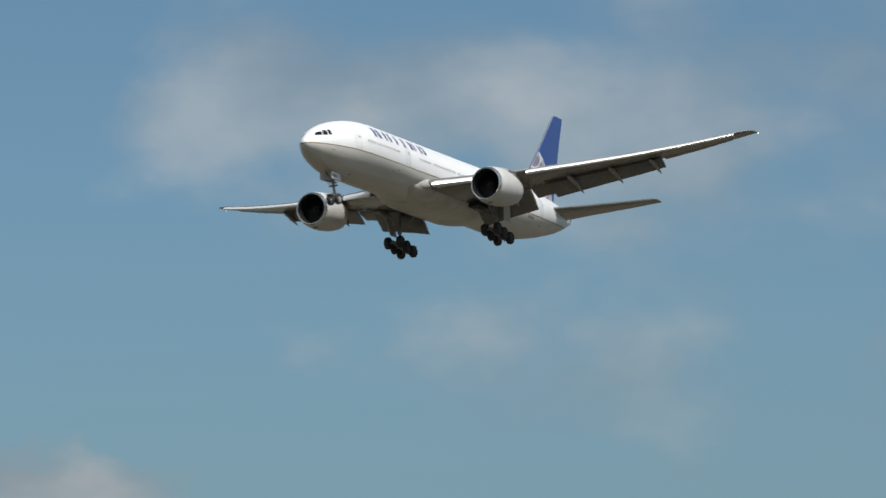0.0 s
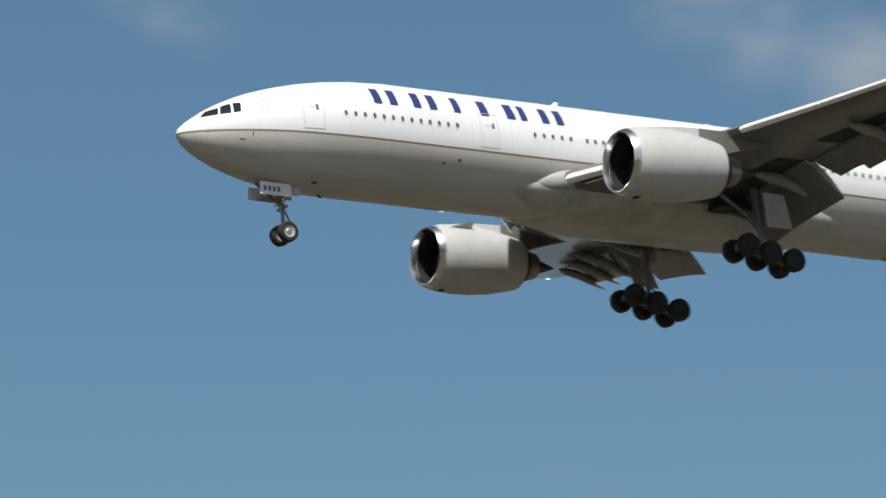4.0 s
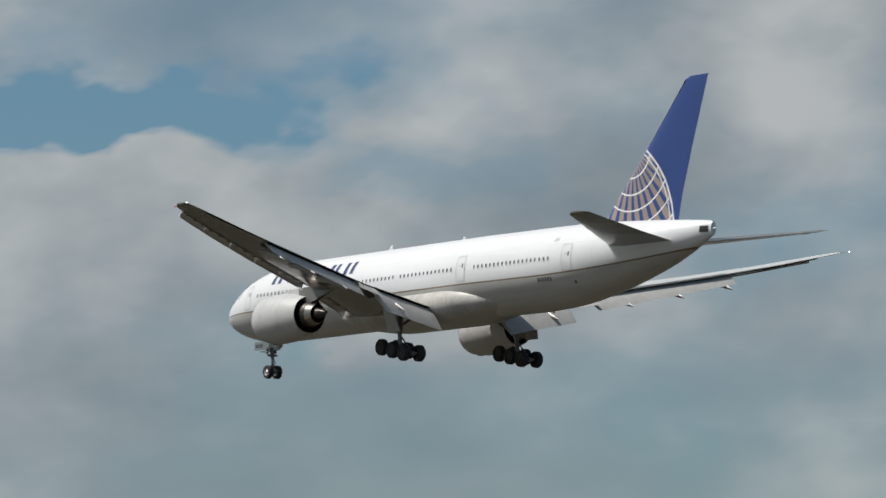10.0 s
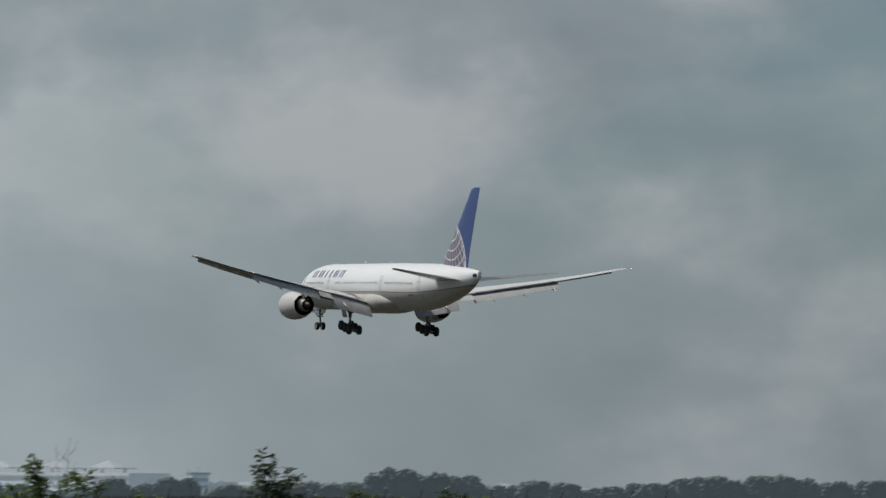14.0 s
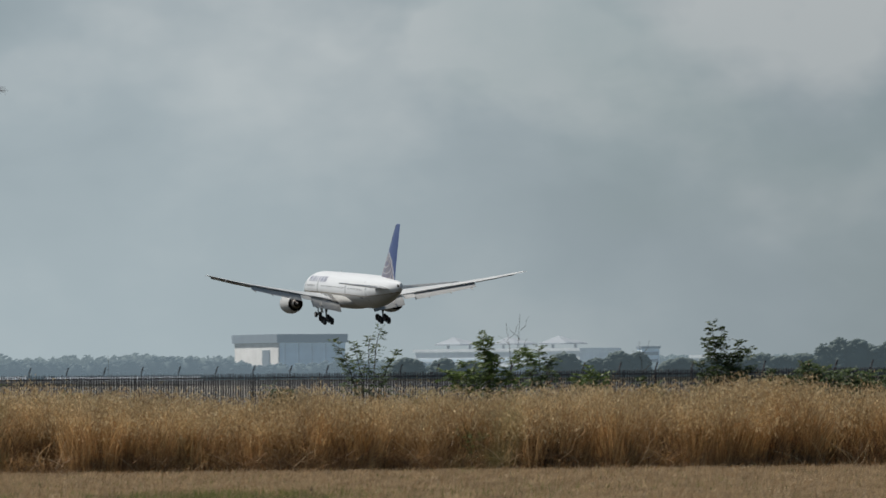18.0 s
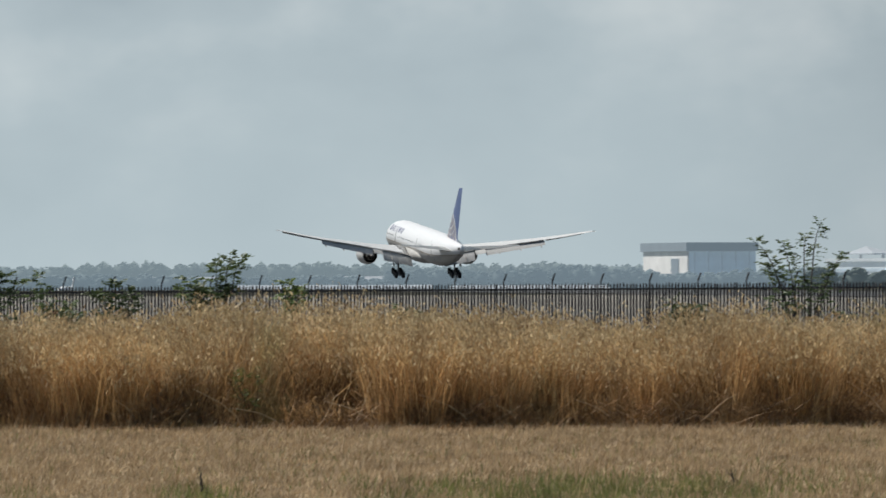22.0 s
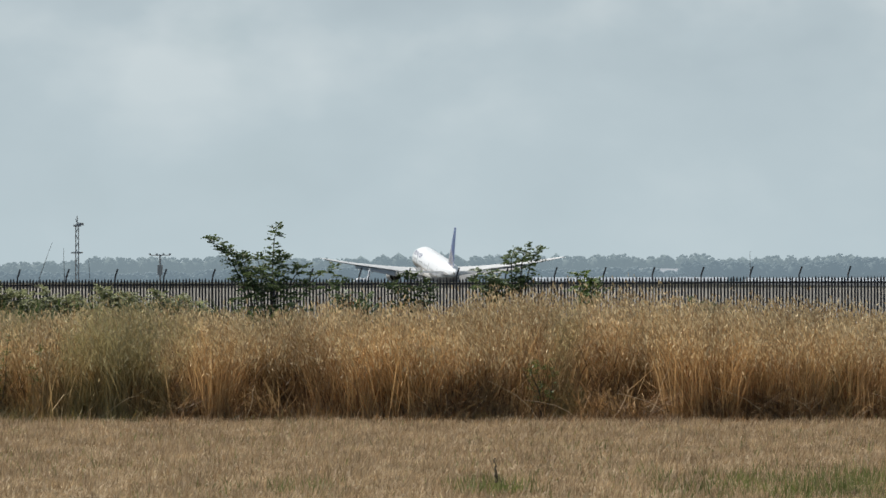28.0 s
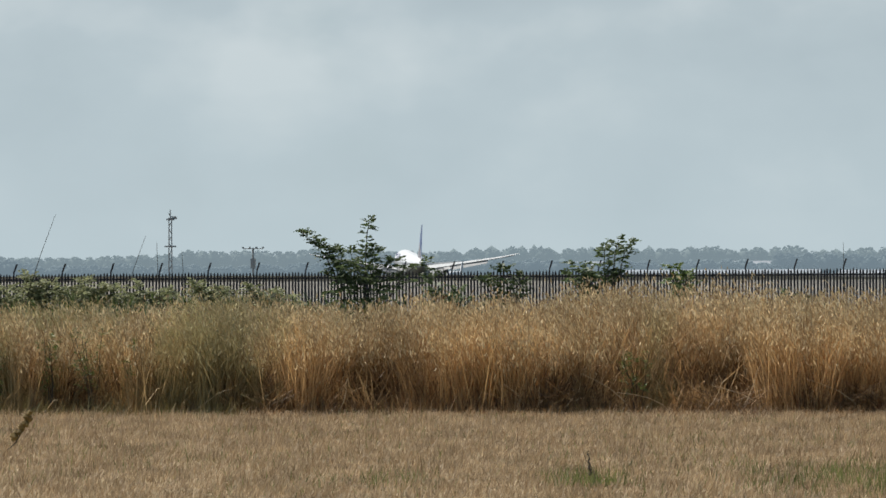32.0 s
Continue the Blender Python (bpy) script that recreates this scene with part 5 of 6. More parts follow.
def build_bent_stems():
    """Single pale stems that have fallen out of the verge."""
    rng = random.Random(21)
    for i in range(34):
        x = rng.uniform(-9, 16)
        y = 55.5 + rng.uniform(-0.1, 0.25)
        ln, a = rng.uniform(0.3, 0.85), rng.choice((-1, 1)) * rng.uniform(0.3, 1.2)
        if x < -6.8:
            continue
        top = Vector((math.sin(a) * ln, -0.12, math.cos(a) * ln * 0.8 + 0.05))
        t = new("fallen_stem")
        t.location = (x, y, 0)
        tagged(t, "pale dry stem leaning out of the grass verge", "grass stem", "fallen stems")
        place("stem", mesh_of("stem", *limb((0, 0, 0), top, 0.006, 0.004, 0.06), M_STEM), t)


def build_mown_grass():
    rng = np.random.default_rng(8)
    n = 430000
    y = 23 + 33.5 * rng.random(n)
    x = rng.uniform(-9, 17, n)
    tuft = 0.5 + 0.5 * np.sin(x * 5.3 + 2 * np.sin(y * 1.3)) * np.sin(y * 2.9 + 1.7 * np.sin(x))
    h = rng.uniform(0.02, 0.08, n) * (0.6 + 0.8 * tuft) * np.where(rng.random(n) < 0.02, 2.4, 1.0)
    base = np.stack([x, y, np.zeros(n)], 1)
    tip = base + np.stack([rng.normal(0.01, 0.03, n), rng.normal(0, 0.03, n), h], 1)
    me = ribbons("mown_grass", base, tip, rng.uniform(0.003, 0.006, n), np.zeros((n, 3)), M_MOWN, 0, rng)
    tagged(place("mown_grass", me), "short dry tan mown grass", "grass", kind="stuff")
    # green clumps in the mown strip
    spots = [(2.2, 37.4, 0.6, 1.4), (3.0, 36.9, 0.7, 1.6), (2.7, 38.6, 0.7, 1.2), (3.6, 37.6, 0.7, 1.5), (3.3, 39.6, 0.6, 1), (4.3, 38.6, 0.7, 1), (1.6, 39.2, 0.5, 0.7), (5.2, 40.4, 0.7, 0.5), (-0.2, 38.3, 0.3, 0.6), (-1.75, 37.9, 0.35, 0.6),
             (8.4, 41.5, 0.7, 0.4), (6.8, 38.6, 0.7, 0.5), (-4.0, 41.0, 0.8, 0.25), (0.5, 44.5, 1.2, 0.12), (10.5, 43.0, 1.0, 0.2), (3.5, 47.0, 1.6, 0.10), (-3.0, 48.5, 1.4, 0.10), (8.0, 49.0, 1.6, 0.10)]
    parts_b, parts_t = [], []
    for cx, cy, r, much in spots:
        k = int(620 * r * much)
        grow = rng.random(k) ** 0.5 * r * 1.5
        a = rng.uniform(0, 2 * np.pi, k)
        grow *= 1 + 0.35 * np.sin(3 * a + cx) + 0.25 * np.sin(7 * a + cy)
        px, py = cx + grow * np.cos(a), cy + 2.4 * grow * np.sin(a)
        b = np.stack([px, py, np.zeros(k)], 1)
        parts_b.append(b)
        parts_t.append(b + np.stack([rng.normal(0, 0.035, k), rng.normal(0, 0.035, k), rng.uniform(0.03, 0.15, k)], 1))
    k = 14000
    b = np.stack([rng.uniform(-9, 17, k), 23 + 33 * rng.random(k), np.zeros(k)], 1)
    keep = np.sin(b[:, 0] * 1.9 + 1.3 * np.sin(b[:, 1] * 0.8)) + np.sin(b[:, 1] * 1.1 + b[:, 0] * 0.6) + rng.normal(0, 0.6, k) > 0.3
    b = b[keep]
    k = len(b)
    parts_b.append(b)
    parts_t.append(b + np.stack([rng.normal(0, 0.03, k), rng.normal(0, 0.03, k), rng.uniform(0.03, 0.11, k)], 1))
    k = 170
    b = np.stack([rng.normal(-0.08, 0.17, k), rng.normal(37.3, 0.3, k), np.zeros(k)], 1)
    parts_b.append(b)
    parts_t.append(b + np.stack([rng.normal(0, 0.06, k), rng.normal(0, 0.05, k), rng.uniform(0.07, 0.2, k)], 1))
    b, t = np.concatenate(parts_b), np.concatenate(parts_t)
    me = ribbons("green_grass", b, t, rng.uniform(0.003, 0.006, len(b)), np.zeros((len(b), 3)), M_TUFT, 0, rng)
    tagged(place("green_grass", me), "fresh green grass tufts in the dry mown strip", "grass", kind="stuff")


build_tall_grass()
build_verge_edge()
build_mown_grass()

M_STEM = material("pale_stem", (0.62, 0.47, 0.28), 0.7, grain=0.2, grain_scale=15)
M_BARK = material("bark", (0.085, 0.07, 0.05), 0.9, grain=0.3, grain_scale=12)
M_LEAF = material("leaf", (0.105, 0.14, 0.058), 0.5, islands=0.45, through_light=0.42)
M_LEAF_OLIVE = material("olive_leaf", (0.25, 0.26, 0.135), 0.55, islands=0.5, through_light=0.45)
M_LEAF_PALE = material("pale_leaf", (0.12, 0.165, 0.045), 0.5, islands=0.4, through_light=0.35)
M_LEAF_DARK = material("dark_leaf", (0.075, 0.10, 0.036), 0.55, islands=0.45, through_light=0.2)


def frond(rng, at, way, length, width, verts, tri):
    """A feathered leaf: pairs of oval leaflets along a drooping rib."""
    way = Vector(way).normalized()
    side = way.cross(Vector((0, 0, 1)))
    if side.length < 0.1:
        side = Vector((1, 0, 0))
    side.normalize()
    steps = max(3, int(length / 0.045))
    for i in range(steps):
        u = (i + 1) / steps
        p = Vector(at) + way * length * u + Vector((0, 0, -0.35 * length * u * u))
        for s in (-1, 1):
            ln = width * (1.05 - 0.5 * u) * rng.uniform(0.8, 1.2)
            d = (side * s * 0.85 + way * 0.5 + Vector((0, 0, rng.uniform(-0.45, 0.15)))).normalized()
            up = Vector((rng.uniform(-0.7, 0.7), rng.choice((-1, 1)) * rng.uniform(0.3, 1.0), rng.uniform(0.1, 0.9))).normalized()
            w = d.cross(up).normalized() * ln * 0.26
            o = len(verts)
            a, b = p, p + d * ln
            verts += [a, p + d * ln * 0.45 + w, b, p + d * ln * 0.45 - w]
            tri += [(o, o + 1, o + 2), (o, o + 2, o + 3)]


def limb(a, b, r, r2, sag=0.0, k=6):
    a, b = Vector(a), Vector(b)
    rings = []
    for i in range(5):
        u = i / 4
        p = a.lerp(b, u) + Vector((0.04 * math.sin(5 * u + a.x), 0, sag * math.sin(math.pi * u)))
        q = (b - a).to_track_quat("Z", "Y")
        rr = r + (r2 - r) * u
        rings.append([tuple(p + q @ Vector((rr * math.cos(2 * math.pi * j / k), rr * math.sin(2 * math.pi * j / k), 0))) for j in range(k)])
    return loft(rings)


def sapling(x, y, limbs, seed, mat, label, leaf=(0.26, 0.092), dense=1.0, fill=()):
    """A young feather-leaved shrub: limbs as (dx, dy, top, spread) and rounds of foliage as (dx, dz, rx, rz)."""
    rng = random.Random(seed)
    thing = new("shrub")
    thing.location = (x, y, 0)
    tagged(thing, label, "shrub", "shrubs before the fence")
    verts, tri = [], []
    for dx, dy, top, spread in limbs:
        foot = Vector((dx * 0.2, dy * 0.3, 0))
        head = Vector((dx, dy, top))

        def along(u):
            return Vector((foot.x + (head.x - foot.x) * u ** 1.8 + 0.03 * math.sin(5 * u + dx), foot.y + (head.y - foot.y) * u, top * (1 - (1 - u) ** (1.25 + 0.35 * abs(dx)))))

        rings = []
        for i in range(8):
            p, r = along(i / 7), 0.022 - 0.017 * i / 7
            rings.append([tuple(p + Vector((r * math.cos(math.pi * q / 3), r * math.sin(math.pi * q / 3), 0))) for q in range(6)])
        place("limb", mesh_of("limb", *loft(rings), M_BARK), thing)
        n = int(34 * dense * max(0.6, top / 2))
        for i in range(n):
            u = rng.uniform(0.5, 1.0) ** 0.8
            p = along(u)
            a = rng.uniform(0, 2 * math.pi)
            way = (math.cos(a), math.sin(a) * 0.7, rng.uniform(0.0, 0.9) + (0.5 if u > 0.93 else 0))
            frond(rng, p, way, leaf[0] * rng.uniform(0.6, 1.15) * spread, leaf[1] * rng.uniform(0.8, 1.2), verts, tri)
    for dx, dz, rx, rz in fill:
        for i in range(int(80 * dense * rx * rz / 0.12)):
            a, r = rng.uniform(0, 2 * math.pi), math.sqrt(rng.random())
            p = (dx + rx * r * math.cos(a), rng.uniform(-0.3, 0.3), dz + rz * r * math.sin(a))
            b = rng.uniform(0, 2 * math.pi)
            frond(rng, p, (math.cos(b), math.sin(b), rng.uniform(-0.1, 0.8)), leaf[0] * rng.uniform(0.5, 0.9), leaf[1] * rng.uniform(0.7, 1.1), verts, tri)
    place("foliage", tri_mesh("foliage", np.array([tuple(v) for v in verts]), np.array(tri), mat), thing)
    return thing


def build_shrubs():
    g = "green feather-leaved shrub growing wild before the fence"
    sapling(-3.78, 74.0, [(-0.88, 0, 2.27, 0.75), (-0.62, 0, 2.12, 0.7), (0.19, 0.1, 2.47, 0.65), (-0.35, -0.1, 1.98, 0.9), (0.3, 0.1, 1.98, 0.9), (0.6, 0, 1.82, 0.9), (1.15, 0, 1.84, 0.75), (-0.1, 0.2, 1.95, 1.0)], 3, M_LEAF,
            "green feather-leaved shrub with two tall arching shoots", dense=1.1, fill=((-0.05, 1.68, 0.34, 0.22), (0.0, 1.25, 0.5, 0.35), (-0.4, 1.72, 0.25, 0.12), (1.0, 1.6, 0.22, 0.14)))
    sapling(0.12, 74.0, [(0.22, 0, 2.15, 0.9), (0.4, 0, 2.1, 0.8), (0.0, 0.1, 2.0, 0.9), (-0.45, 0, 1.76, 1.0), (-0.3, 0, 1.62, 1.0), (-0.6, 0, 1.6, 0.9)], 4, M_LEAF, "green shrub with a leafy head arching above the fence",
            dense=0.9, fill=((-0.35, 1.5, 0.35, 0.18), (0.22, 2.05, 0.16, 0.08)))
    sapling(1.25, 75.0, [(0, 0, 1.7, 1.0), (0.2, 0, 1.6, 1.0)], 5, M_LEAF_PALE, "low pale green shrub by the fence", fill=((0.05, 1.45, 0.25, 0.2),))
    sapling(-1.5, 75.0, [(0, 0, 1.72, 1.0), (0.3, 0, 1.55, 1.0), (-0.3, 0, 1.5, 1)], 6, M_LEAF_DARK, "low dark green shrub by the fence", fill=((0.0, 1.35, 0.35, 0.2),))
    sapling(9.35, 74.0, [(-0.75, 0, 2.38, 1.0), (0.35, 0, 2.66, 1.1), (-0.25, 0.1, 2.35, 1.0), (0.1, 0, 2.45, 1.0), (0.75, 0, 2.15, 0.9), (-0.5, 0, 1.95, 1.0), (0.55, 0.1, 1.9, 1.0)], 7, M_LEAF,
            "tall open green shrub with many thin shoots", leaf=(0.19, 0.075), dense=0.75, fill=((0.0, 1.5, 0.6, 0.3), (-0.35, 1.9, 0.3, 0.2), (0.1, 1.1, 0.8, 0.3)))
    sapling(12.0, 74.2, [(-0.1, 0, 2.48, 0.75), (0.05, 0, 2.36, 0.75), (0.9, 0, 2.15, 0.75), (-0.5, 0, 1.85, 0.9), (-0.95, 0, 1.7, 0.9), (0.2, 0, 2.0, 0.9)], 8, M_LEAF_PALE,
            "broad bright green shrub with pale new leaves", dense=1.25, fill=((-0.05, 2.32, 0.24, 0.1), (0.0, 1.8, 0.34, 0.3), (0.8, 1.95, 0.3, 0.2), (-0.7, 1.5, 0.4, 0.22), (0.1, 1.4, 0.85, 0.28)))
    sapling(13.2, 74.6, [(0, 0, 2.2, 1.0), (0.3, 0, 2.0, 1.0), (-0.3, 0, 2.0, 1.0)], 9, M_LEAF, g, dense=0.8, fill=((0.0, 1.85, 0.3, 0.25), (0.1, 1.4, 0.4, 0.25)))
    sapling(14.3, 74.5, [(0, 0, 1.75, 1.0), (-0.3, 0, 1.6, 1.0), (0.3, 0, 1.65, 1.0)], 10, M_LEAF_PALE, g, fill=((0.0, 1.45, 0.45, 0.22),))
    sapling(17.0, 74.0, [(-0.12, 0, 2.72, 0.7), (0.1, 0, 2.6, 0.65), (-0.25, 0, 2.35, 0.75), (0.5, 0, 2.28, 0.8), (0.66, 0, 2.12, 0.8), (0.3, 0, 2.0, 0.9), (-0.42, 0, 1.85, 0.9), (0.85, 0, 1.75, 0.9)], 11, M_LEAF_DARK,
            "tall dark green shrub with a narrow ragged top", dense=1.0, fill=((-0.05, 2.2, 0.22, 0.25), (0.1, 1.8, 0.42, 0.3), (0.1, 1.35, 0.8, 0.35), (0.55, 2.05, 0.2, 0.12)))
    for i, (x, h) in enumerate(((18.5, 1.62), (19.3, 1.82), (20.3, 1.66), (21.3, 1.84), (22.2, 1.66), (23.2, 1.6), (-5.3, 1.40), (-6.2, 1.48), (-7.1, 1.44), (-8.0, 1.52), (-8.9, 1.58), (-9.8, 1.50), (15.6, 1.5), (-2.4, 1.45), (3.2, 1.3), (7.6, 1.4))):
        sapling(x, 74.8, [(-0.2, 0, h, 1.0), (0.2, 0, h - 0.12, 1.0), (0.0, 0, h - 0.2, 1.0)], 20 + i, M_LEAF_OLIVE if x < -4 else M_LEAF if i % 3 else M_LEAF_DARK, g, dense=1.6 if x < -4 or x > 18 else 1.0,
                fill=((0.0, h - 0.3, 0.62, 0.26), (0.3, h - 0.45, 0.6, 0.24)) if x < -4 or x > 18 else ((0.0, h - 0.35, 0.5, 0.22), (0.3, h - 0.5, 0.5, 0.2)))
    # bare dead shoots
    for i, (x, top, lean) in enumerate(((12.55, 2.95, 0.25), (12.75, 2.75, -0.25), (-8.05, 2.25, 0.87), (-7.0, 2.15, 0.0), (-9.65, 2.6, 1.03), (-6.55, 2.0, -0.05), (15.6, 2.35, -0.2), (3.9, 2.1, 0.02))):
        t = new("dead_shoot")
        t.location = (x, 74.6, 0)
        tagged(t, "bare dry shoot standing before the fence", "dead plant", "dead shoots")
        place("stem", mesh_of("stem", *limb((0, 0, 0), (lean, 0, top), 0.012, 0.003), M_BARK), t)
        if i in (0, 1, 6):
            for s, u in ((1, 0.72), (-1, 0.8), (1, 0.88)):
                place("twig", mesh_of("twig", *limb((lean * u, 0, top * u), (lean * u + s * 0.22, 0, top * u + 0.3), 0.006, 0.002), M_BARK), t)
    # low weeds filling the ditch between the grass and the fence
    rng = np.random.default_rng(12)
    n = 44000
    x = rng.uniform(-12, 26, n)
    lush = np.where(x < -3.0, 1.0, np.where(x > 14, 0.9, 0.5))
    keep = rng.random(n) < lush
    x = x[keep]
    n = len(x)
    y = rng.uniform(66, 76, n)
    h = rng.uniform(0.4, 1.25, n) * np.where(x < -3.0, 1.38, 1.0)
    base = np.stack([x, y, h * rng.uniform(0.2, 0.7, n)], 1)
    tip = base + np.stack([rng.normal(0, 0.12, n), rng.normal(0, 0.1, n), rng.uniform(0.05, 0.3, n)], 1)
    ob = place("weeds", ribbons("weeds", base, tip, rng.uniform(0.008, 0.02, n), rng.normal(0, 0.03, (n, 3)), M_WEED, 1, rng))
    tagged(ob, "low green weeds between the dry grass and the fence", "weeds", kind="stuff")


def build_verge_weeds():
    """Grey-green leafy weeds among the dry stems."""
    for i, (x, h) in enumerate(((0.42, 0.85), (-6.6, 0.95), (-6.1, 1.02), (-5.5, 0.9), (-7.2, 0.9), (-4.6, 0.85), (-9.4, 1.0), (9.0, 0.8), (2.8, 0.75))):
        t = new("weed")
        t.location = (x, 56.0, 0)
        tagged(t, "leafy grey-green weed among the dry grass", "weed", "weeds in the verge")
        rng = random.Random(60 + i)
        verts, tri = [], []
        for j in range(5):
            head = Vector((rng.uniform(-0.25, 0.25), rng.uniform(-0.15, 0.1), h * rng.uniform(0.7, 1.0)))
            place("stem", mesh_of("stem", *limb((0, 0, 0), head, 0.007, 0.003, 0.02, 5), M_BARK), t)
            for q in range(17):
                p = head * rng.uniform(0.25, 1.0)
                b = rng.uniform(0, 2 * math.pi)
                frond(rng, p, (math.cos(b), math.sin(b) * 0.7, rng.uniform(0.2, 1.2)), rng.uniform(0.08, 0.2), rng.uniform(0.03, 0.05), verts, tri)
        place("foliage", tri_mesh("foliage", np.array([tuple(v) for v in verts]), np.array(tri), M_LEAF_PALE), t)


build_shrubs()
build_verge_weeds()
build_bent_stems()

# ---- the perimeter fence: upright pales between posts whose heads lean
M_PALE = material("weathered_pale", (0.092, 0.08, 0.08), 0.8, grain=0.3, grain_scale=9, randoms=0.35)


def build_fence():
    y, pitch, x0, x1 = 82.0, 0.057, -12.2, 29.5
    fence = new("fence")
    fence.location = (0, y, 0)
    tagged(fence, "long dark weathered pale fence with leaning post heads", "fence")
    top = lambda x: 1.679 + 0.0035 * x
    w, d = 0.0155, 0.012
    shape = [(-w, 0.0), (-w, 0.975), (0.0, 1.0), (w, 0.975), (w, 0.0)]
    v = [(px, dy, pz * 1.6) for dy in (-d, d) for px, pz in shape]
    f = [(0, 1, 2, 3, 4), (9, 8, 7, 6, 5)] + [(i, 5 + i, 5 + (i + 1) % 5, (i + 1) % 5) for i in range(5)]
    pale = mesh_of("pale", v, f, M_PALE, False)
    rng = random.Random(5)
    count = int((x1 - x0) / pitch)
    rest = []
    for i in range(count):
        x = x0 + i * pitch
        rise = top(x) - 1.6 + rng.uniform(-0.014, 0.01)
        if -5.0 < x < 12.0 and len(fence.children) < 300:
            place("pale", pale, fence, Matrix.Translation((x + rng.uniform(-0.004, 0.004), rng.uniform(-0.004, 0.004), rise)) @ pose(0, 0, 0, 0, rng.uniform(-0.22, 0.22), 0))
        else:
            lean = rng.uniform(-0.004, 0.004)
            rest.append(([(px + x + lean * pz, py, pz + rise) for px, py, pz in v], f))
    ob = place("pale_run", mesh_of("pale_run", *joined(*rest), M_PALE, False), fence)
    tagged(ob, kind="stuff")
    for z in (-0.11, -1.25):
        place("rail", mesh_of("rail", [(x, dy, top(x) + z + dz) for x in (x0, x1) for dy in (0.02, 0.06) for dz in (-0.014, 0.014)],
              [(0, 1, 3, 2), (4, 6, 7, 5), (0, 4, 5, 1), (2, 3, 7, 6), (0, 2, 6, 4), (1, 5, 7, 3)], M_PALE, False), fence)
    pv, pf = joined(box(-0.012, 0.012, 0.062, 0.086, -1.66, 0.02), loft([[(-0.014 + o, 0.063, z), (0.014 + o, 0.063, z), (0.014 + o, 0.109, z), (-0.014 + o, 0.109, z)] for z, o in ((0.022, 0.0), (0.17, 0.05))]))
    post = mesh_of("post", pv, pf, M_PALE, False)
    n = int((x1 - x0) / 0.855)
    for i in range(n):
        x = x0 + pitch * round((0.24 + i * 0.855) / pitch)
        place("post", post, fence, Matrix.Translation((x, 0, top(x))) @ pose(0, 0, 0, 0, rng.uniform(-2.0, 2.0), 0))


build_fence()


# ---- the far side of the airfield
def far_material(name, tone, haze_glow=(0, 0, 0)):
    """Cladding and woods that are only seen from a kilometre or more. Emission, where given, stands in for haze."""
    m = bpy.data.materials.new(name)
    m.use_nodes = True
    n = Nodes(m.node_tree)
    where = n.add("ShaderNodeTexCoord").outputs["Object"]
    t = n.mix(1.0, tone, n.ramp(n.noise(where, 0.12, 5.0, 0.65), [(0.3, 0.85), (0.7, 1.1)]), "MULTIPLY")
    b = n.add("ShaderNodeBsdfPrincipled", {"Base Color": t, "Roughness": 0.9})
    if sum(haze_glow) > 0:
        b.inputs["Emission Color"].default_value = (*haze_glow, 1)
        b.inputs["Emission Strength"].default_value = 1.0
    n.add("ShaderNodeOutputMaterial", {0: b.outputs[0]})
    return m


M_WOOD_FAR = far_material("far_wood", (0.03, 0.042, 0.035), (0.18, 0.232, 0.262))  # blue-grey emission on these woods imitates the haze of distance
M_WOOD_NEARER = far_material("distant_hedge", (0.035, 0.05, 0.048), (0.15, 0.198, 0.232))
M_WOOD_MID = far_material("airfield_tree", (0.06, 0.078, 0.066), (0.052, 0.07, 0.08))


def woods(name, y, spans, size, mat, seed, label, clumps=26, kind="structure", small=0.09):
    """A belt of far trees: each crown a heap of small leafy clumps round a filled heart, with an uneven skyline."""
    rng = np.random.default_rng(seed)
    ico = bmesh.new()
    bmesh.ops.create_icosphere(ico, subdivisions=1, radius=1.0)
    sv = np.array([v.co[:] for v in ico.verts])
    sf = np.array([[v.index for v in f.verts] for f in ico.faces])
    ico.free()
    vs, fs, o = [], [], 0

    def lump(r, c):
        nonlocal o
        vs.append(sv * r * (1 + 0.10 * rng.normal(0, 1, (len(sv), 1))) + c)
        fs.append(sf + o)
        o += len(sv)

    for x0, x1, top, jitter in spans:
        x, drift = x0, 0.0
        while x < x1:
            drift = 0.8 * drift + 0.6 * rng.normal(0, 1)
            h = max(top * 0.5, top * (1 + jitter * drift))
            w = size * rng.uniform(0.7, 1.4)
            lump(np.array([w * 0.55, w * 0.5, h * 0.42]), np.array([x, y, h * 0.52]))
            lump(np.array([w * 0.8, w * 0.5, h * 0.35]), np.array([x, y + 3, h * 0.3]))
            for c in range(clumps):
                a = rng.uniform(-0.3, math.pi + 0.3)
                k = w * rng.uniform(small, small * 2.2)
                q = rng.uniform(0.75, 1.0)
                lump(np.array([k, k, k * rng.uniform(0.6, 0.9)]), np.array([x + 0.55 * w * q * math.cos(a), y - rng.uniform(0, 0.5) * w, h * (0.52 + 0.42 * q * math.sin(a)) - k * 0.3]))
            x += w * rng.uniform(0.5, 0.85)
    v = np.concatenate(vs)
    v[:, 2] += ground_z(y)
    ob = place(name, tri_mesh(name, v, np.concatenate(fs), mat))
    tagged(ob, label, "trees" if kind == "stuff" else "backdrop", kind=kind)
    return ob


def az_x(az, y):
    return y * math.tan(radians(az))


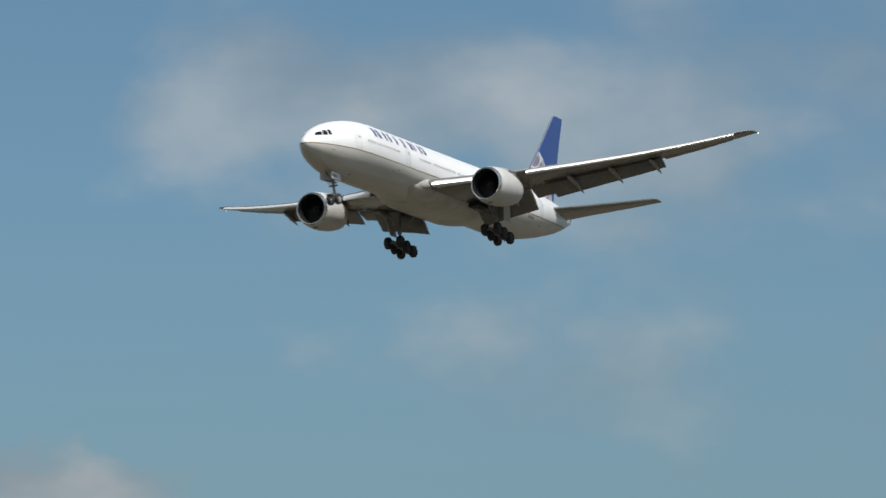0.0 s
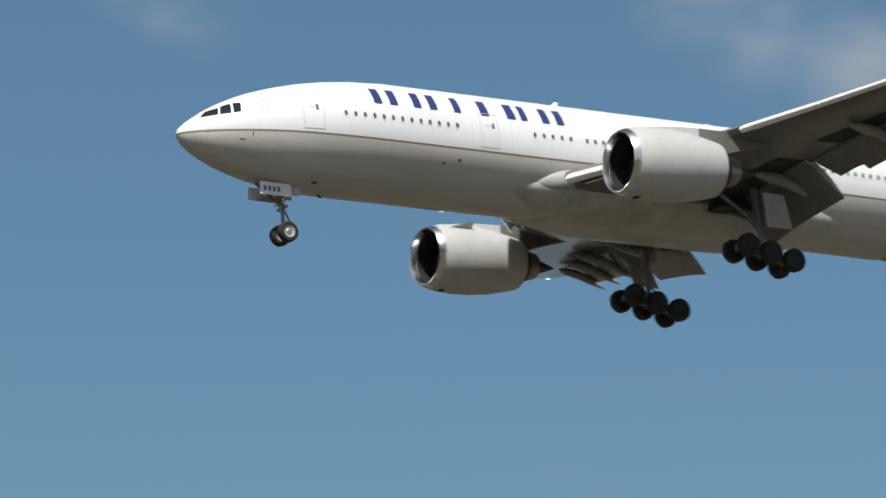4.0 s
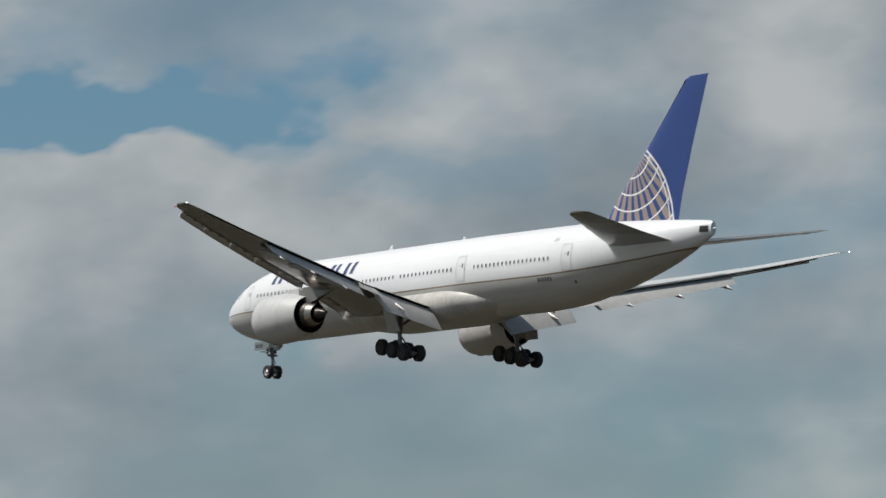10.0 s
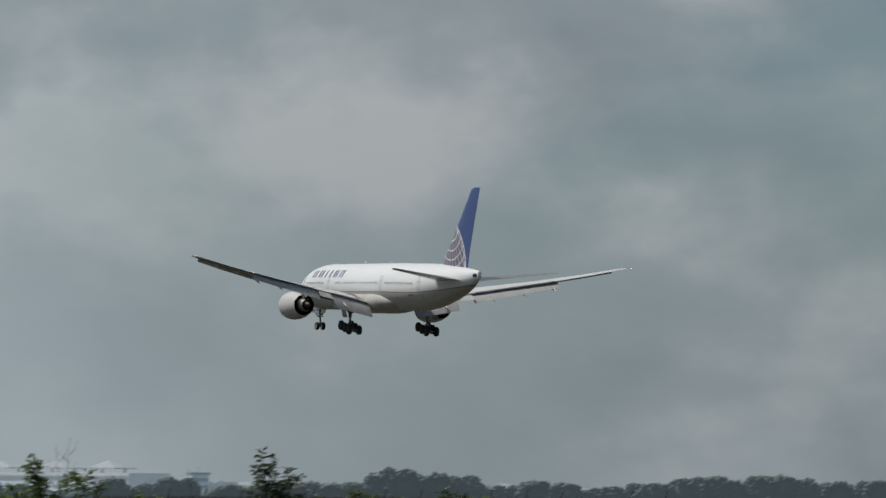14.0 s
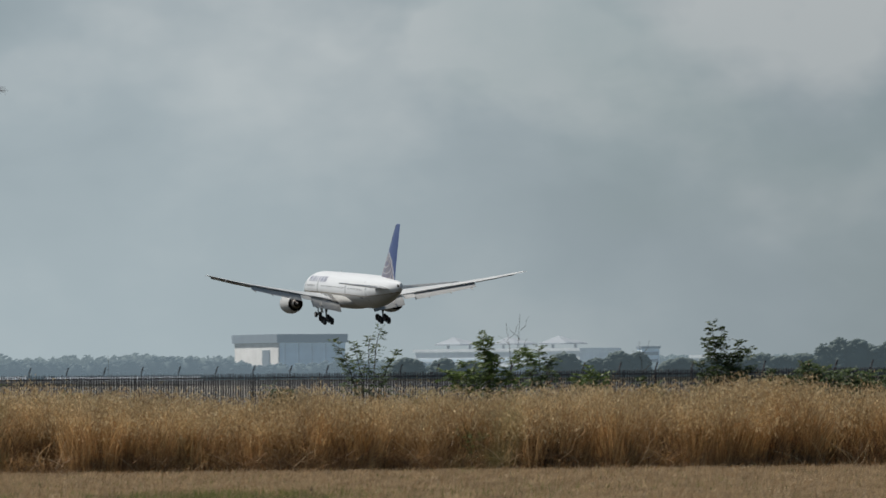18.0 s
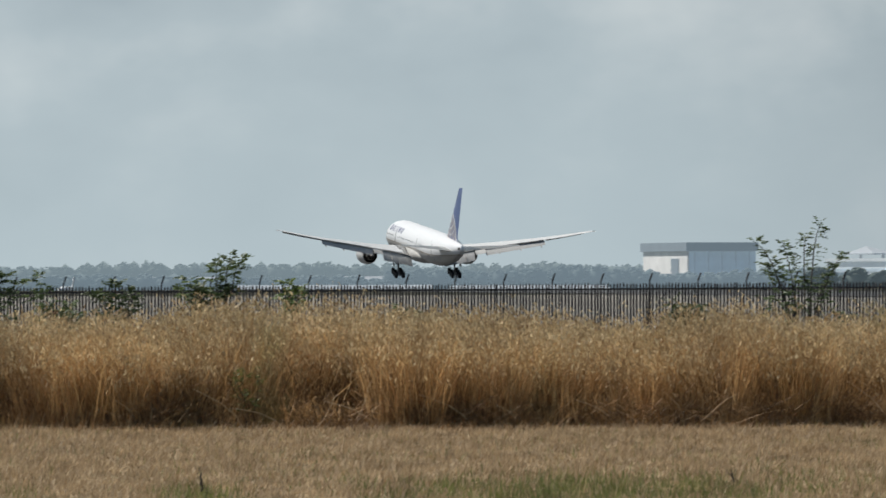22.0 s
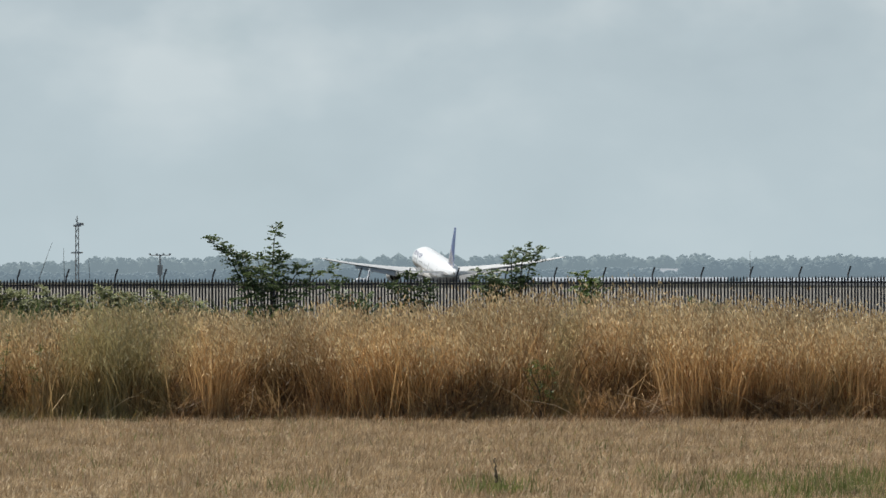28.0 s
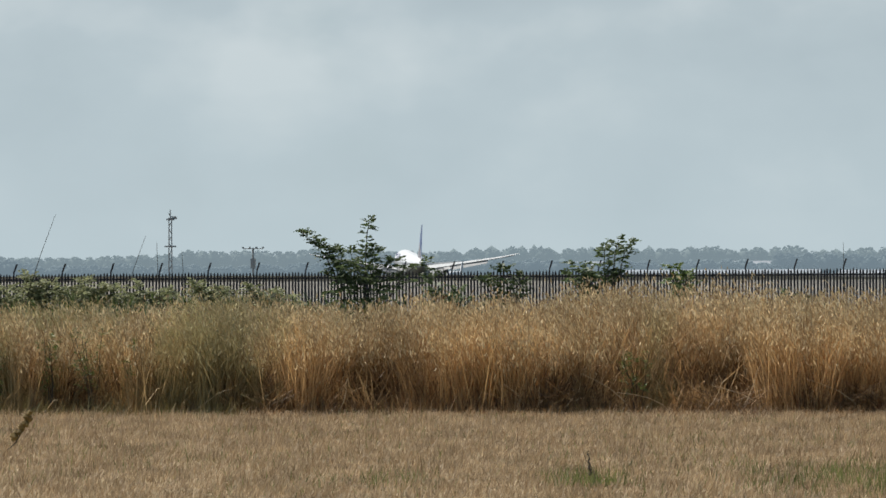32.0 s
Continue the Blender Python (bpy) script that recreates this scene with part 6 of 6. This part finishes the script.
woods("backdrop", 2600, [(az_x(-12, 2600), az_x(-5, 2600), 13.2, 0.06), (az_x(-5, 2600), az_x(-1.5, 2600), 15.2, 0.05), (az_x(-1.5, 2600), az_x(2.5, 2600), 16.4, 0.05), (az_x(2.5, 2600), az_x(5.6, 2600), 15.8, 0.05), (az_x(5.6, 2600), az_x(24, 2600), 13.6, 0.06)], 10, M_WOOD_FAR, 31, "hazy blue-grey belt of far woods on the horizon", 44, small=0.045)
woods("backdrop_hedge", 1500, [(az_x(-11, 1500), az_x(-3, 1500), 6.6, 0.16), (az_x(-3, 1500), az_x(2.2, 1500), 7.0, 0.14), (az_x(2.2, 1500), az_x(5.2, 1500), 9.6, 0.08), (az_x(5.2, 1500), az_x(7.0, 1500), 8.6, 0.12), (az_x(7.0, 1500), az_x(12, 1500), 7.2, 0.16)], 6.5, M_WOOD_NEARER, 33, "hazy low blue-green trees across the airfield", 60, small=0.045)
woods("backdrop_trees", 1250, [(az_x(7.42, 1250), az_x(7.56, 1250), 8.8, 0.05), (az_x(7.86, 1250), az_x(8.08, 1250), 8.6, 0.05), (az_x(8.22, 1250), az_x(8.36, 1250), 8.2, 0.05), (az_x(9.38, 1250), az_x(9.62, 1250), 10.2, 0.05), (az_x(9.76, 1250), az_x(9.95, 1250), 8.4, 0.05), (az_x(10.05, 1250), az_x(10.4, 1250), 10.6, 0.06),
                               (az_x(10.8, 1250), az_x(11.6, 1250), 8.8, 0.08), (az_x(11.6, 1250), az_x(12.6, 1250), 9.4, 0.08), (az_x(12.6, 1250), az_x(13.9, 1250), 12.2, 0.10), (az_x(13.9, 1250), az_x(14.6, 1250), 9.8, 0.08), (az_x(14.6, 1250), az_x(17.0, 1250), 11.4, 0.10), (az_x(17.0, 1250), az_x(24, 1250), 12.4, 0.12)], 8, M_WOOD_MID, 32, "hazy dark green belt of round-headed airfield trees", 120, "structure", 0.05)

# emission put into this cladding imitates haze; none of it is a lamp
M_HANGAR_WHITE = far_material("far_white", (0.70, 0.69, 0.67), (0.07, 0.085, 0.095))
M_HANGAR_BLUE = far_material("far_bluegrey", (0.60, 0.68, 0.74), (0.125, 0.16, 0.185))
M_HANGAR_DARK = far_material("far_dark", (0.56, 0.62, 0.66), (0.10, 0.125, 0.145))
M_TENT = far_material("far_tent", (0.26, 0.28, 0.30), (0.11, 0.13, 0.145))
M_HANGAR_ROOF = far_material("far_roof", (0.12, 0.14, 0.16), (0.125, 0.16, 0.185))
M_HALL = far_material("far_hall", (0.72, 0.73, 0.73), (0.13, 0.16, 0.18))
M_SHED = far_material("far_shed_roof", (0.27, 0.30, 0.33))


def big_hangar():
    y, wide, deep, high = 1600, 25.5, 40, 18.0
    t = new("hangar")
    t.location = (az_x(5.82, y), y, ground_z(y))
    t.rotation_euler = (0, 0, radians(17))
    tagged(t, "large hangar with a white end and blue-grey side", "building")
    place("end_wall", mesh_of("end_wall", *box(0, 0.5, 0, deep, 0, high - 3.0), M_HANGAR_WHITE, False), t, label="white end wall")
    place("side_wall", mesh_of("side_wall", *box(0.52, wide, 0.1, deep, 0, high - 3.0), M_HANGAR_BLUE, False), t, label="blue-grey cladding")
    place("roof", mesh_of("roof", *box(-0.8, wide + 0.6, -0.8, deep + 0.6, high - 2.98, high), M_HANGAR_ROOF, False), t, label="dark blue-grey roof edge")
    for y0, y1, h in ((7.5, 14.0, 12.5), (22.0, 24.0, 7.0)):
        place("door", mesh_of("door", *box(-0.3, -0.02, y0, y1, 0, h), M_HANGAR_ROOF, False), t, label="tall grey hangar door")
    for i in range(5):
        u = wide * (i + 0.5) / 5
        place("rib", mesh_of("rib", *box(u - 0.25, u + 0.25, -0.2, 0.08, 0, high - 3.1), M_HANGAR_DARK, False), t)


big_hangar()


def terminal(az, y, long, deep, high, peaks, label):
    """A white hall turned so that its long front takes the sun, with window bands and peaked canopies on its roof."""
    t = new("terminal")
    t.location = (az_x(az, y), y, ground_z(y))
    t.rotation_euler = (0, 0, radians(40))
    tagged(t, label, "building")
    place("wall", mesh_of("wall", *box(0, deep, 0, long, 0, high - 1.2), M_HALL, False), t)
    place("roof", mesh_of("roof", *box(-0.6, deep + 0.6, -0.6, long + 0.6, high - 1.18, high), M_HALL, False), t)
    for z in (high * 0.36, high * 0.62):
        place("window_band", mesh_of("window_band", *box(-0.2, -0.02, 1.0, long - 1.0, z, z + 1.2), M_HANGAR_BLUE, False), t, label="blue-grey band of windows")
    for v in peaks:
        y0, y1, x0, x1 = v * long - 7, v * long + 7, 6.0, deep * 0.8
        mid = ((x0 + x1) / 2, v * long + 2.5)
        verts = [(x0, y0, high + 1.6), (x1, y0, high + 1.6), (x1, y1, high + 1.6), (x0, y1, high + 1.6)]
        verts += [(a, b, c + 0.5) for a, b, c in verts] + [(*mid, high + 5.0)]
        place("canopy", mesh_of("canopy", verts, [(3, 2, 1, 0), (0, 1, 5, 4), (1, 2, 6, 5), (2, 3, 7, 6), (3, 0, 4, 7), (4, 5, 8), (5, 6, 8), (6, 7, 8), (7, 4, 8)], M_TENT, False), t, label="grey peaked canopy")
        for b in (y0 + 1, y1 - 1):
            place("canopy_post", mesh_of("canopy_post", *box(deep * 0.55 - 0.4, deep * 0.55 + 0.4, b - 0.4, b + 0.4, high + 0.02, high + 1.58), M_TENT, False), t)


terminal(9.55, 1800, 88, 24, 13.5, (0.22, 0.52, 0.86), "long white terminal hall with grey window bands and peaked canopies")
terminal(11.45, 1820, 22, 14, 10.5, (), "small white terminal hall with grey window bands")
terminal(12.45, 1820, 36, 14, 9.5, (), "low white terminal hall with grey window bands")


def control_block():
    y = 1780
    t = new("office_block")
    t.location = (az_x(10.32, y), y, ground_z(y))
    tagged(t, "narrow blue-grey office block far across the airfield", "building")
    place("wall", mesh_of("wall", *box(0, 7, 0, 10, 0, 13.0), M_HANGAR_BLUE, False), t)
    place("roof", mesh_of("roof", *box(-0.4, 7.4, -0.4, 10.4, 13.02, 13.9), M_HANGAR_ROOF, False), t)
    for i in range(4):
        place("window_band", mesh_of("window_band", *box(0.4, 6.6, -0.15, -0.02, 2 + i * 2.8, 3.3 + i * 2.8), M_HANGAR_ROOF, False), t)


control_block()


def shed(az, y, width, height, mat, label, wave=0):
    t = new("shed")
    t.location = (az_x(az, y), y, ground_z(y))
    tagged(t, label, "building")
    place("wall", mesh_of("wall", *box(0, width, 0, 20, 0, height * 0.75), M_HANGAR_DARK, False), t)
    rings = []
    n = 2 if not wave else 8 * wave
    for i in range(n + 1):
        u = i / n
        z = height if not wave else height * (0.86 + 0.3 * abs(math.cos(math.pi * u * wave)) ** 4)
        rings.append([(u * width, -1, height * 0.72), (u * width, 10, z), (u * width, 21, height * 0.72)])
    place("roof", mesh_of("roof", *loft(rings), mat, False), t, label="pale roof")


shed(1.5, 2100, 34, 7.2, M_SHED, "long low shed with a pale roof")
shed(3.2, 2150, 45, 7.6, M_SHED, "long low shed with a pale roof")
shed(-1.4, 2000, 52, 7.0, M_SHED, "long low greenhouse with a pale roof")
shed(14.2, 1850, 60, 10.0, M_TENT, "terminal hall with a peaked pale tent roof", 2)
shed(0.3, 1420, 60, 3.9, M_SHED, "very long low shed with a pale roof")
shed(2.95, 1420, 48, 3.7, M_SHED, "very long low shed with a pale roof")

# ---- masts and small things on the airfield
M_MAST = material("galvanised", (0.33, 0.34, 0.34), 0.5, 0.5, grain=0.2)
M_ORANGE = material("orange_paint", (0.7, 0.12, 0.03), 0.5)


def build_masts():
    y = 260.0
    x = y * (-539 - 220) / 8300.0
    t = new("lattice_mast")
    t.location = (x, y, 0)
    tagged(t, "slim grey lattice mast with a lamp bracket", "mast")
    h, w = 4.85, 0.09
    for sx in (-w, w):
        for sy in (-w, w):
            place("leg", mesh_of("leg", *rod((sx, sy, 0), (sx * 0.8, sy * 0.8, h - 0.35), 0.025, 6), M_MAST), t)
    for i in range(11):
        z = 0.35 + i * 0.4
        s = 1 if i % 2 else -1
        for o in (-w, w):
            place("brace", mesh_of("brace", *rod((-w * s, o, z), (w * s, o, z + 0.4), 0.014, 5), M_MAST), t)
    place("platform", mesh_of("platform", *box(-0.3, 0.3, -0.3, 0.3, 2.86, 2.94), M_MAST), t)
    place("platform", mesh_of("platform", *box(-0.2, 0.2, -0.2, 0.2, 4.35, 4.45), M_MAST), t)
    place("lamp_bracket", mesh_of("lamp_bracket", *joined(rod((0, 0, 4.4), (0, 0, 4.95), 0.03, 6), rod((0, 0, 4.55), (0.3, 0, 4.55), 0.03, 6), box(0.1, 0.36, -0.1, 0.1, 4.42, 4.53)), M_MAST), t)
    y = 420.0
    x = y * (-392 - 220) / 8300.0
    t = new("airfield_lamp")
    t.location = (x, y, 0)
    tagged(t, "short grey pole with a cross bar of lamps", "lamp post")
    place("pole", mesh_of("pole", *rod((0, 0, 0), (0, 0, 3.45), 0.09, 8), M_MAST), t)
    place("cross_bar", mesh_of("cross_bar", *rod((-0.9, 0, 3.38), (0.9, 0, 3.38), 0.04, 6), M_MAST), t)
    for i in (-1, -0.33, 0.33, 1):
        place("lamp_head", mesh_of("lamp_head", *box(i * 0.9 - 0.09, i * 0.9 + 0.09, -0.1, 0.1, 3.4, 3.55), M_MAST), t)
    place("control_box", mesh_of("control_box", *box(-0.22, 0.22, -0.2, 0.2, 1.6, 2.5), M_MAST), t)
    # a marker board behind the fence
    y = 95.0
    t = new("marker_board")
    t.location = (y * (730 - 220 - 784) / 8300.0, y, 0)
    tagged(t, "small orange marker board on a stake", "sign")
    place("stake", mesh_of("stake", *rod((0, 0, 0), (0, 0, 1.1), 0.02, 6), M_MAST), t)
    place("board", mesh_of("board", *box(-0.06, 0.06, -0.035, -0.022, 0.98, 1.16), M_ORANGE), t)
    # a far parked aircraft: white hull and fin
    y = 1150.0
    t = new("parked_airplane")
    t.location = (y * (530 - 784) / 8300.0, y, ground_z(y) + 0.5)
    tagged(t, "small white parked airplane far across the airfield", "airplane")
    t.rotation_euler = (0, 0, radians(78))
    rows = ((-7, 0.1), (-6.4, 0.6), (-4, 0.95), (2, 0.95), (6, 0.5), (8, 0.12))
    place("fuselage", mesh_of("fuselage", *loft([[(s, r * math.cos(a), 1.9 + r * math.sin(a) + (0.35 if s > 5 else 0)) for a in [2 * math.pi * j / 14 for j in range(14)]] for s, r in rows]), M_WHITE), t)
    place("fin", mesh_of("fin", [(5, -0.1, 2.4), (7.6, -0.1, 2.4), (8.6, -0.05, 5.2), (7.4, -0.05, 5.2), (5, 0.1, 2.4), (7.6, 0.1, 2.4), (8.6, 0.05, 5.2), (7.4, 0.05, 5.2)], [(0, 1, 2, 3), (7, 6, 5, 4), (0, 4, 5, 1), (1, 5, 6, 2), (2, 6, 7, 3), (3, 7, 4, 0)], M_WHITE, False), t)
    for s in (-1, 1):
        place("wing", mesh_of("wing", *loft([[(-x, s * yy, z) for x, z in ((le, 1.3), (le - ch / 2, 1.42), (le - ch, 1.32), (le - ch / 2, 1.27))] for le, ch, yy in ((1.4, 2.0, 0.6), (0.4, 0.9, 4.2))]), M_WHITE), t)
        place("wheel", mesh_of("wheel", *rod((0, s * 1.2, 0.3), (0, s * 1.45, 0.3), 0.32, 12), M_TYRE), t)
        place("leg", mesh_of("leg", *rod((0, s * 1.2, 0.3), (0, s * 1.1, 1.35), 0.07, 8), M_STRUT), t)


build_masts()


# ---- a gull that crosses, and a dry flower spike by the mown strip
M_GULL = material("gull_grey", (0.10, 0.10, 0.105), 0.8, grain=0.2)


def build_gull():
    g = new("gull")
    tagged(g, "small dark gull gliding over the airfield", "bird")
    k = 0.45  # a young bird, far off
    body = [(0.0, 0.01), (0.05, 0.035), (0.16, 0.055), (0.30, 0.045), (0.42, 0.015)]
    place("body", mesh_of("body", *loft(turned([(-y * k, r * k) for y, r in body], 12)), M_GULL), g)
    for s in (-1, 1):
        rows = [(0.03, 0.10, 0.15, 0.0), (0.25, 0.08, 0.15, 0.12), (0.42, 0.13, 0.11, 0.10), (0.62, 0.24, 0.03, -0.02)]
        rings = [[(s * x * k, -(le * k + a), z * k + h) for a, h in foil(c * k, 0.08, 0, 5)] for x, le, c, z in rows]
        place("wing", mesh_of("wing", *loft(rings), M_GULL), g)
    place("tail", mesh_of("tail", *loft([[(-w, -y, 0.004), (w, -y, 0.004), (w, -y, -0.003), (-w, -y, -0.003)] for y, w in ((0.36 * k, 0.03 * k), (0.52 * k, 0.07 * k))]), M_GULL, False), g)
    return g


gull = build_gull()


def build_spike():
    t = new("flower_spike")
    t.location = (-5.62, 44.2, 0)
    tagged(t, "dry yellow flower spike leaning over the mown grass", "plant")
    place("stem", mesh_of("stem", *limb((0, 0, 0), (0.26, 0, 0.36), 0.008, 0.004), M_BARK), t)
    rng = random.Random(4)
    for i in range(26):
        u = 0.35 + 0.65 * i / 25
        p = Vector((0.26 * u + rng.uniform(-0.02, 0.02), rng.uniform(-0.02, 0.02), 0.36 * u + rng.uniform(-0.015, 0.03)))
        r = rng.uniform(0.018, 0.034)
        place("floret", mesh_of("floret", *loft([[(p.x + r * k * math.cos(a), p.y + r * k * math.sin(a), p.z + dz * r) for a in [2 * math.pi * j / 6 for j in range(6)]] for dz, k in ((-1, 0.4), (0, 1), (1, 0.4))]), M_FLORET), t)


def build_dock():
    """A dark dry dock stalk in a green tuft."""
    rng = random.Random(14)
    for x, y, h in ((-0.06, 37.2, 0.28), (4.4, 39.3, 0.15)):
        t = new("dock_stalk")
        t.location = (x, y, 0)
        tagged(t, "dark brown dry dock stalk in short grass", "plant", "dock stalks")
        place("stem", mesh_of("stem", *limb((0, 0, 0), (-0.03, 0, h), 0.004, 0.002, 0, 5), M_BARK), t)
        for i in range(16):
            u = 0.35 + 0.65 * i / 15
            p = Vector((-0.03 * u + rng.uniform(-0.006, 0.006), rng.uniform(-0.006, 0.006), h * u))
            r = rng.uniform(0.009, 0.016) * (1.3 - 0.8 * u)
            place("seed", mesh_of("seed", *loft([[(p.x + r * k * math.cos(a), p.y + r * k * math.sin(a), p.z + dz * r) for a in [2 * math.pi * j / 6 for j in range(6)]] for dz, k in ((-1, 0.4), (0, 1), (1, 0.4))]), M_BARK), t)


build_dock()
M_FLORET = material("yellow_floret", (0.22, 0.15, 0.045), 0.8, randoms=0.5)
build_spike()

# the flight: seconds, place, nose up, bank, heading
FLIGHT = [
    (0, 254.42, -389.7, 78.65, 2.05, 2.76, 7.95),
    (0.5, 249.27, -353.15, 76.96, 1.84, 2.67, 7.89),
    (1, 244.1, -316.67, 75.3, 1.64, 2.62, 7.86),
    (1.5, 238.85, -280.31, 73.71, 1.42, 2.74, 7.9),
    (2, 233.6, -244.19, 72.11, 1.18, 2.87, 7.95),
    (2.5, 228.49, -208.56, 70.45, 0.91, 2.89, 7.93),
    (3, 223.36, -173.12, 68.71, 0.65, 2.79, 7.89),
    (3.5, 218.05, -137.67, 66.74, 0.42, 2.43, 7.88),
    (4, 212.58, -102.26, 64.54, 0.2, 1.82, 7.89),
    (4.5, 207.05, -66.91, 62.32, 0.02, 1.12, 7.9),
    (5, 201.56, -31.61, 60.31, -0.09, 0.48, 7.92),
    (5.5, 196.18, 3.65, 58.71, -0.1, 0.05, 7.94),
    (6, 190.93, 38.87, 57.53, -0.02, -0.15, 7.96),
    (6.5, 186.01, 73.93, 56.51, 0.24, -0.32, 8),
    (7, 181.59, 108.87, 55.42, 0.56, -0.56, 8.13),
    (7.5, 178.08, 143.62, 54.01, 0.84, -1.02, 8.46),
    (8, 174.67, 178.39, 52.47, 1.11, -1.47, 8.71),
    (8.5, 170.49, 213.31, 50.88, 1.39, -1.66, 8.49),
    (9, 166.16, 248.46, 49.3, 1.63, -1.68, 8.18),
    (9.5, 162.04, 283.88, 47.91, 1.75, -1.44, 8.05),
    (10, 158.06, 319.78, 46.43, 1.84, -1.19, 8.04),
    (10.5, 154.3, 356.56, 44.59, 2.02, -1.27, 8.22),
    (11, 150.64, 393.71, 42.61, 2.18, -1.4, 8.46),
    (11.5, 146.95, 430.99, 40.65, 2.21, -1.45, 8.65),
    (12, 143.27, 468.06, 38.65, 2.23, -1.38, 8.8),
    (12.5, 139.59, 504.4, 36.62, 2.33, -1.1, 8.91),
    (13, 135.9, 540.4, 34.61, 2.46, -0.74, 8.97),
    (13.5, 132.21, 576.24, 32.65, 2.6, -0.36, 8.99),
    (14, 128.5, 612.1, 30.8, 2.72, -0.07, 8.98),
    (14.5, 124.76, 648.29, 29.16, 2.8, -0.06, 8.9),
    (15, 121, 684.52, 27.6, 2.87, -0.15, 8.83),
    (15.5, 117.28, 720.52, 26.05, 2.89, -0.23, 8.81),
    (16, 113.6, 756.36, 24.52, 2.88, -0.35, 8.82),
    (16.5, 109.59, 790, 22.98, 2.85, -0.48, 8.86),
    (17, 105.34, 822, 21.43, 2.84, -0.6, 8.93),
    (17.5, 100.78, 852, 19.88, 2.88, -0.67, 9.01),
    (18, 95.44, 876, 18.28, 3.01, -0.67, 9.1),
    (18.5, 89.19, 892, 16.88, 3.21, -0.6, 9.2),
    (19, 82.75, 903, 15.8, 3.48, -0.49, 9.31),
    (19.5, 75.28, 908, 14.96, 3.9, -0.54, 9.44),
    (20, 66.86, 911, 14.35, 4.35, -0.61, 9.55),
    (20.5, 57.9, 913, 13.91, 4.74, -0.23, 9.61),
    (21, 48.85, 915, 13.42, 5.06, 0.11, 9.62),
    (21.5, 41.84, 919, 12.43, 5.27, -0.01, 9.54),
    (22, 36.11, 926, 11.48, 5.39, 0.18, 9.45),
    (22.5, 30.43, 938, 10.76, 5.43, 0.01, 9.43),
    (23, 25.2, 956, 10.04, 5.43, -0.16, 9.41),
    (23.5, 20.15, 979, 9.63, 5.45, -0.19, 9.37),
    (24, 15.24, 1003, 9.22, 5.5, -0.22, 9.33),
    (24.5, 10.55, 1027.81, 8.88, 5.65, -0.54, 9.27),
    (25, 5.93, 1053.57, 8.53, 5.83, -0.86, 9.21),
    (25.5, 1.26, 1078.84, 8.21, 6.06, -1, 9.16),
    (26, -3.41, 1103.88, 7.89, 6.27, -1.14, 9.12),
    (26.5, -8.09, 1129.47, 7.54, 6.39, -0.98, 9.12),
    (27, -12.75, 1155.48, 7.18, 6.44, -0.82, 9.17),
    (27.5, -17.45, 1181.63, 6.88, 6.43, -0.54, 9.23),
    (28, -22.19, 1207.66, 6.58, 6.34, -0.27, 9.29),
    (28.5, -27.02, 1233.3, 6.35, 6.19, -0.13, 9.32),
    (29, -31.97, 1258.28, 6.12, 5.97, 0.01, 9.3),
    (29.5, -37.12, 1282.51, 6.05, 5.67, 0.03, 9.24),
    (30, -42.17, 1306.63, 5.99, 5.33, 0.06, 9.12),
    (30.5, -46.91, 1331.14, 5.62, 4.99, 0.1, 8.89),
    (31, -51.32, 1355.76, 5.24, 4.6, 0.15, 8.59),
    (31.5, -55.24, 1380.41, 4.78, 4.08, 0.09, 8.26),
    (32, -58.97, 1405.08, 4.32, 3.52, 0.03, 7.9),
]


def motions():
    walk(airliner, [(r[0], pose(*r[1:])) for r in FLIGHT])
    walk(gull, [(0, pose(-168, 72, 36, 0, 8, -82)), (17.5, pose(-4.2, 74.4, 8.7, 0, 15, -82)), (18.0, pose(1.7, 74.6, 7.75, 0, 18, -82)), (18.5, pose(7.2, 74.6, 7.0, 0, 20, -82)), (19, pose(12.2, 74.6, 5.9, 0, 25, -80)), (19.5, pose(16.5, 80.8, 5.3, 0, -6, -60)), (20.5, pose(26, 88, 4.8, 0, 0, -60)), (32, pose(140, 150, 9.0, 0, 0, -60))])


motions()
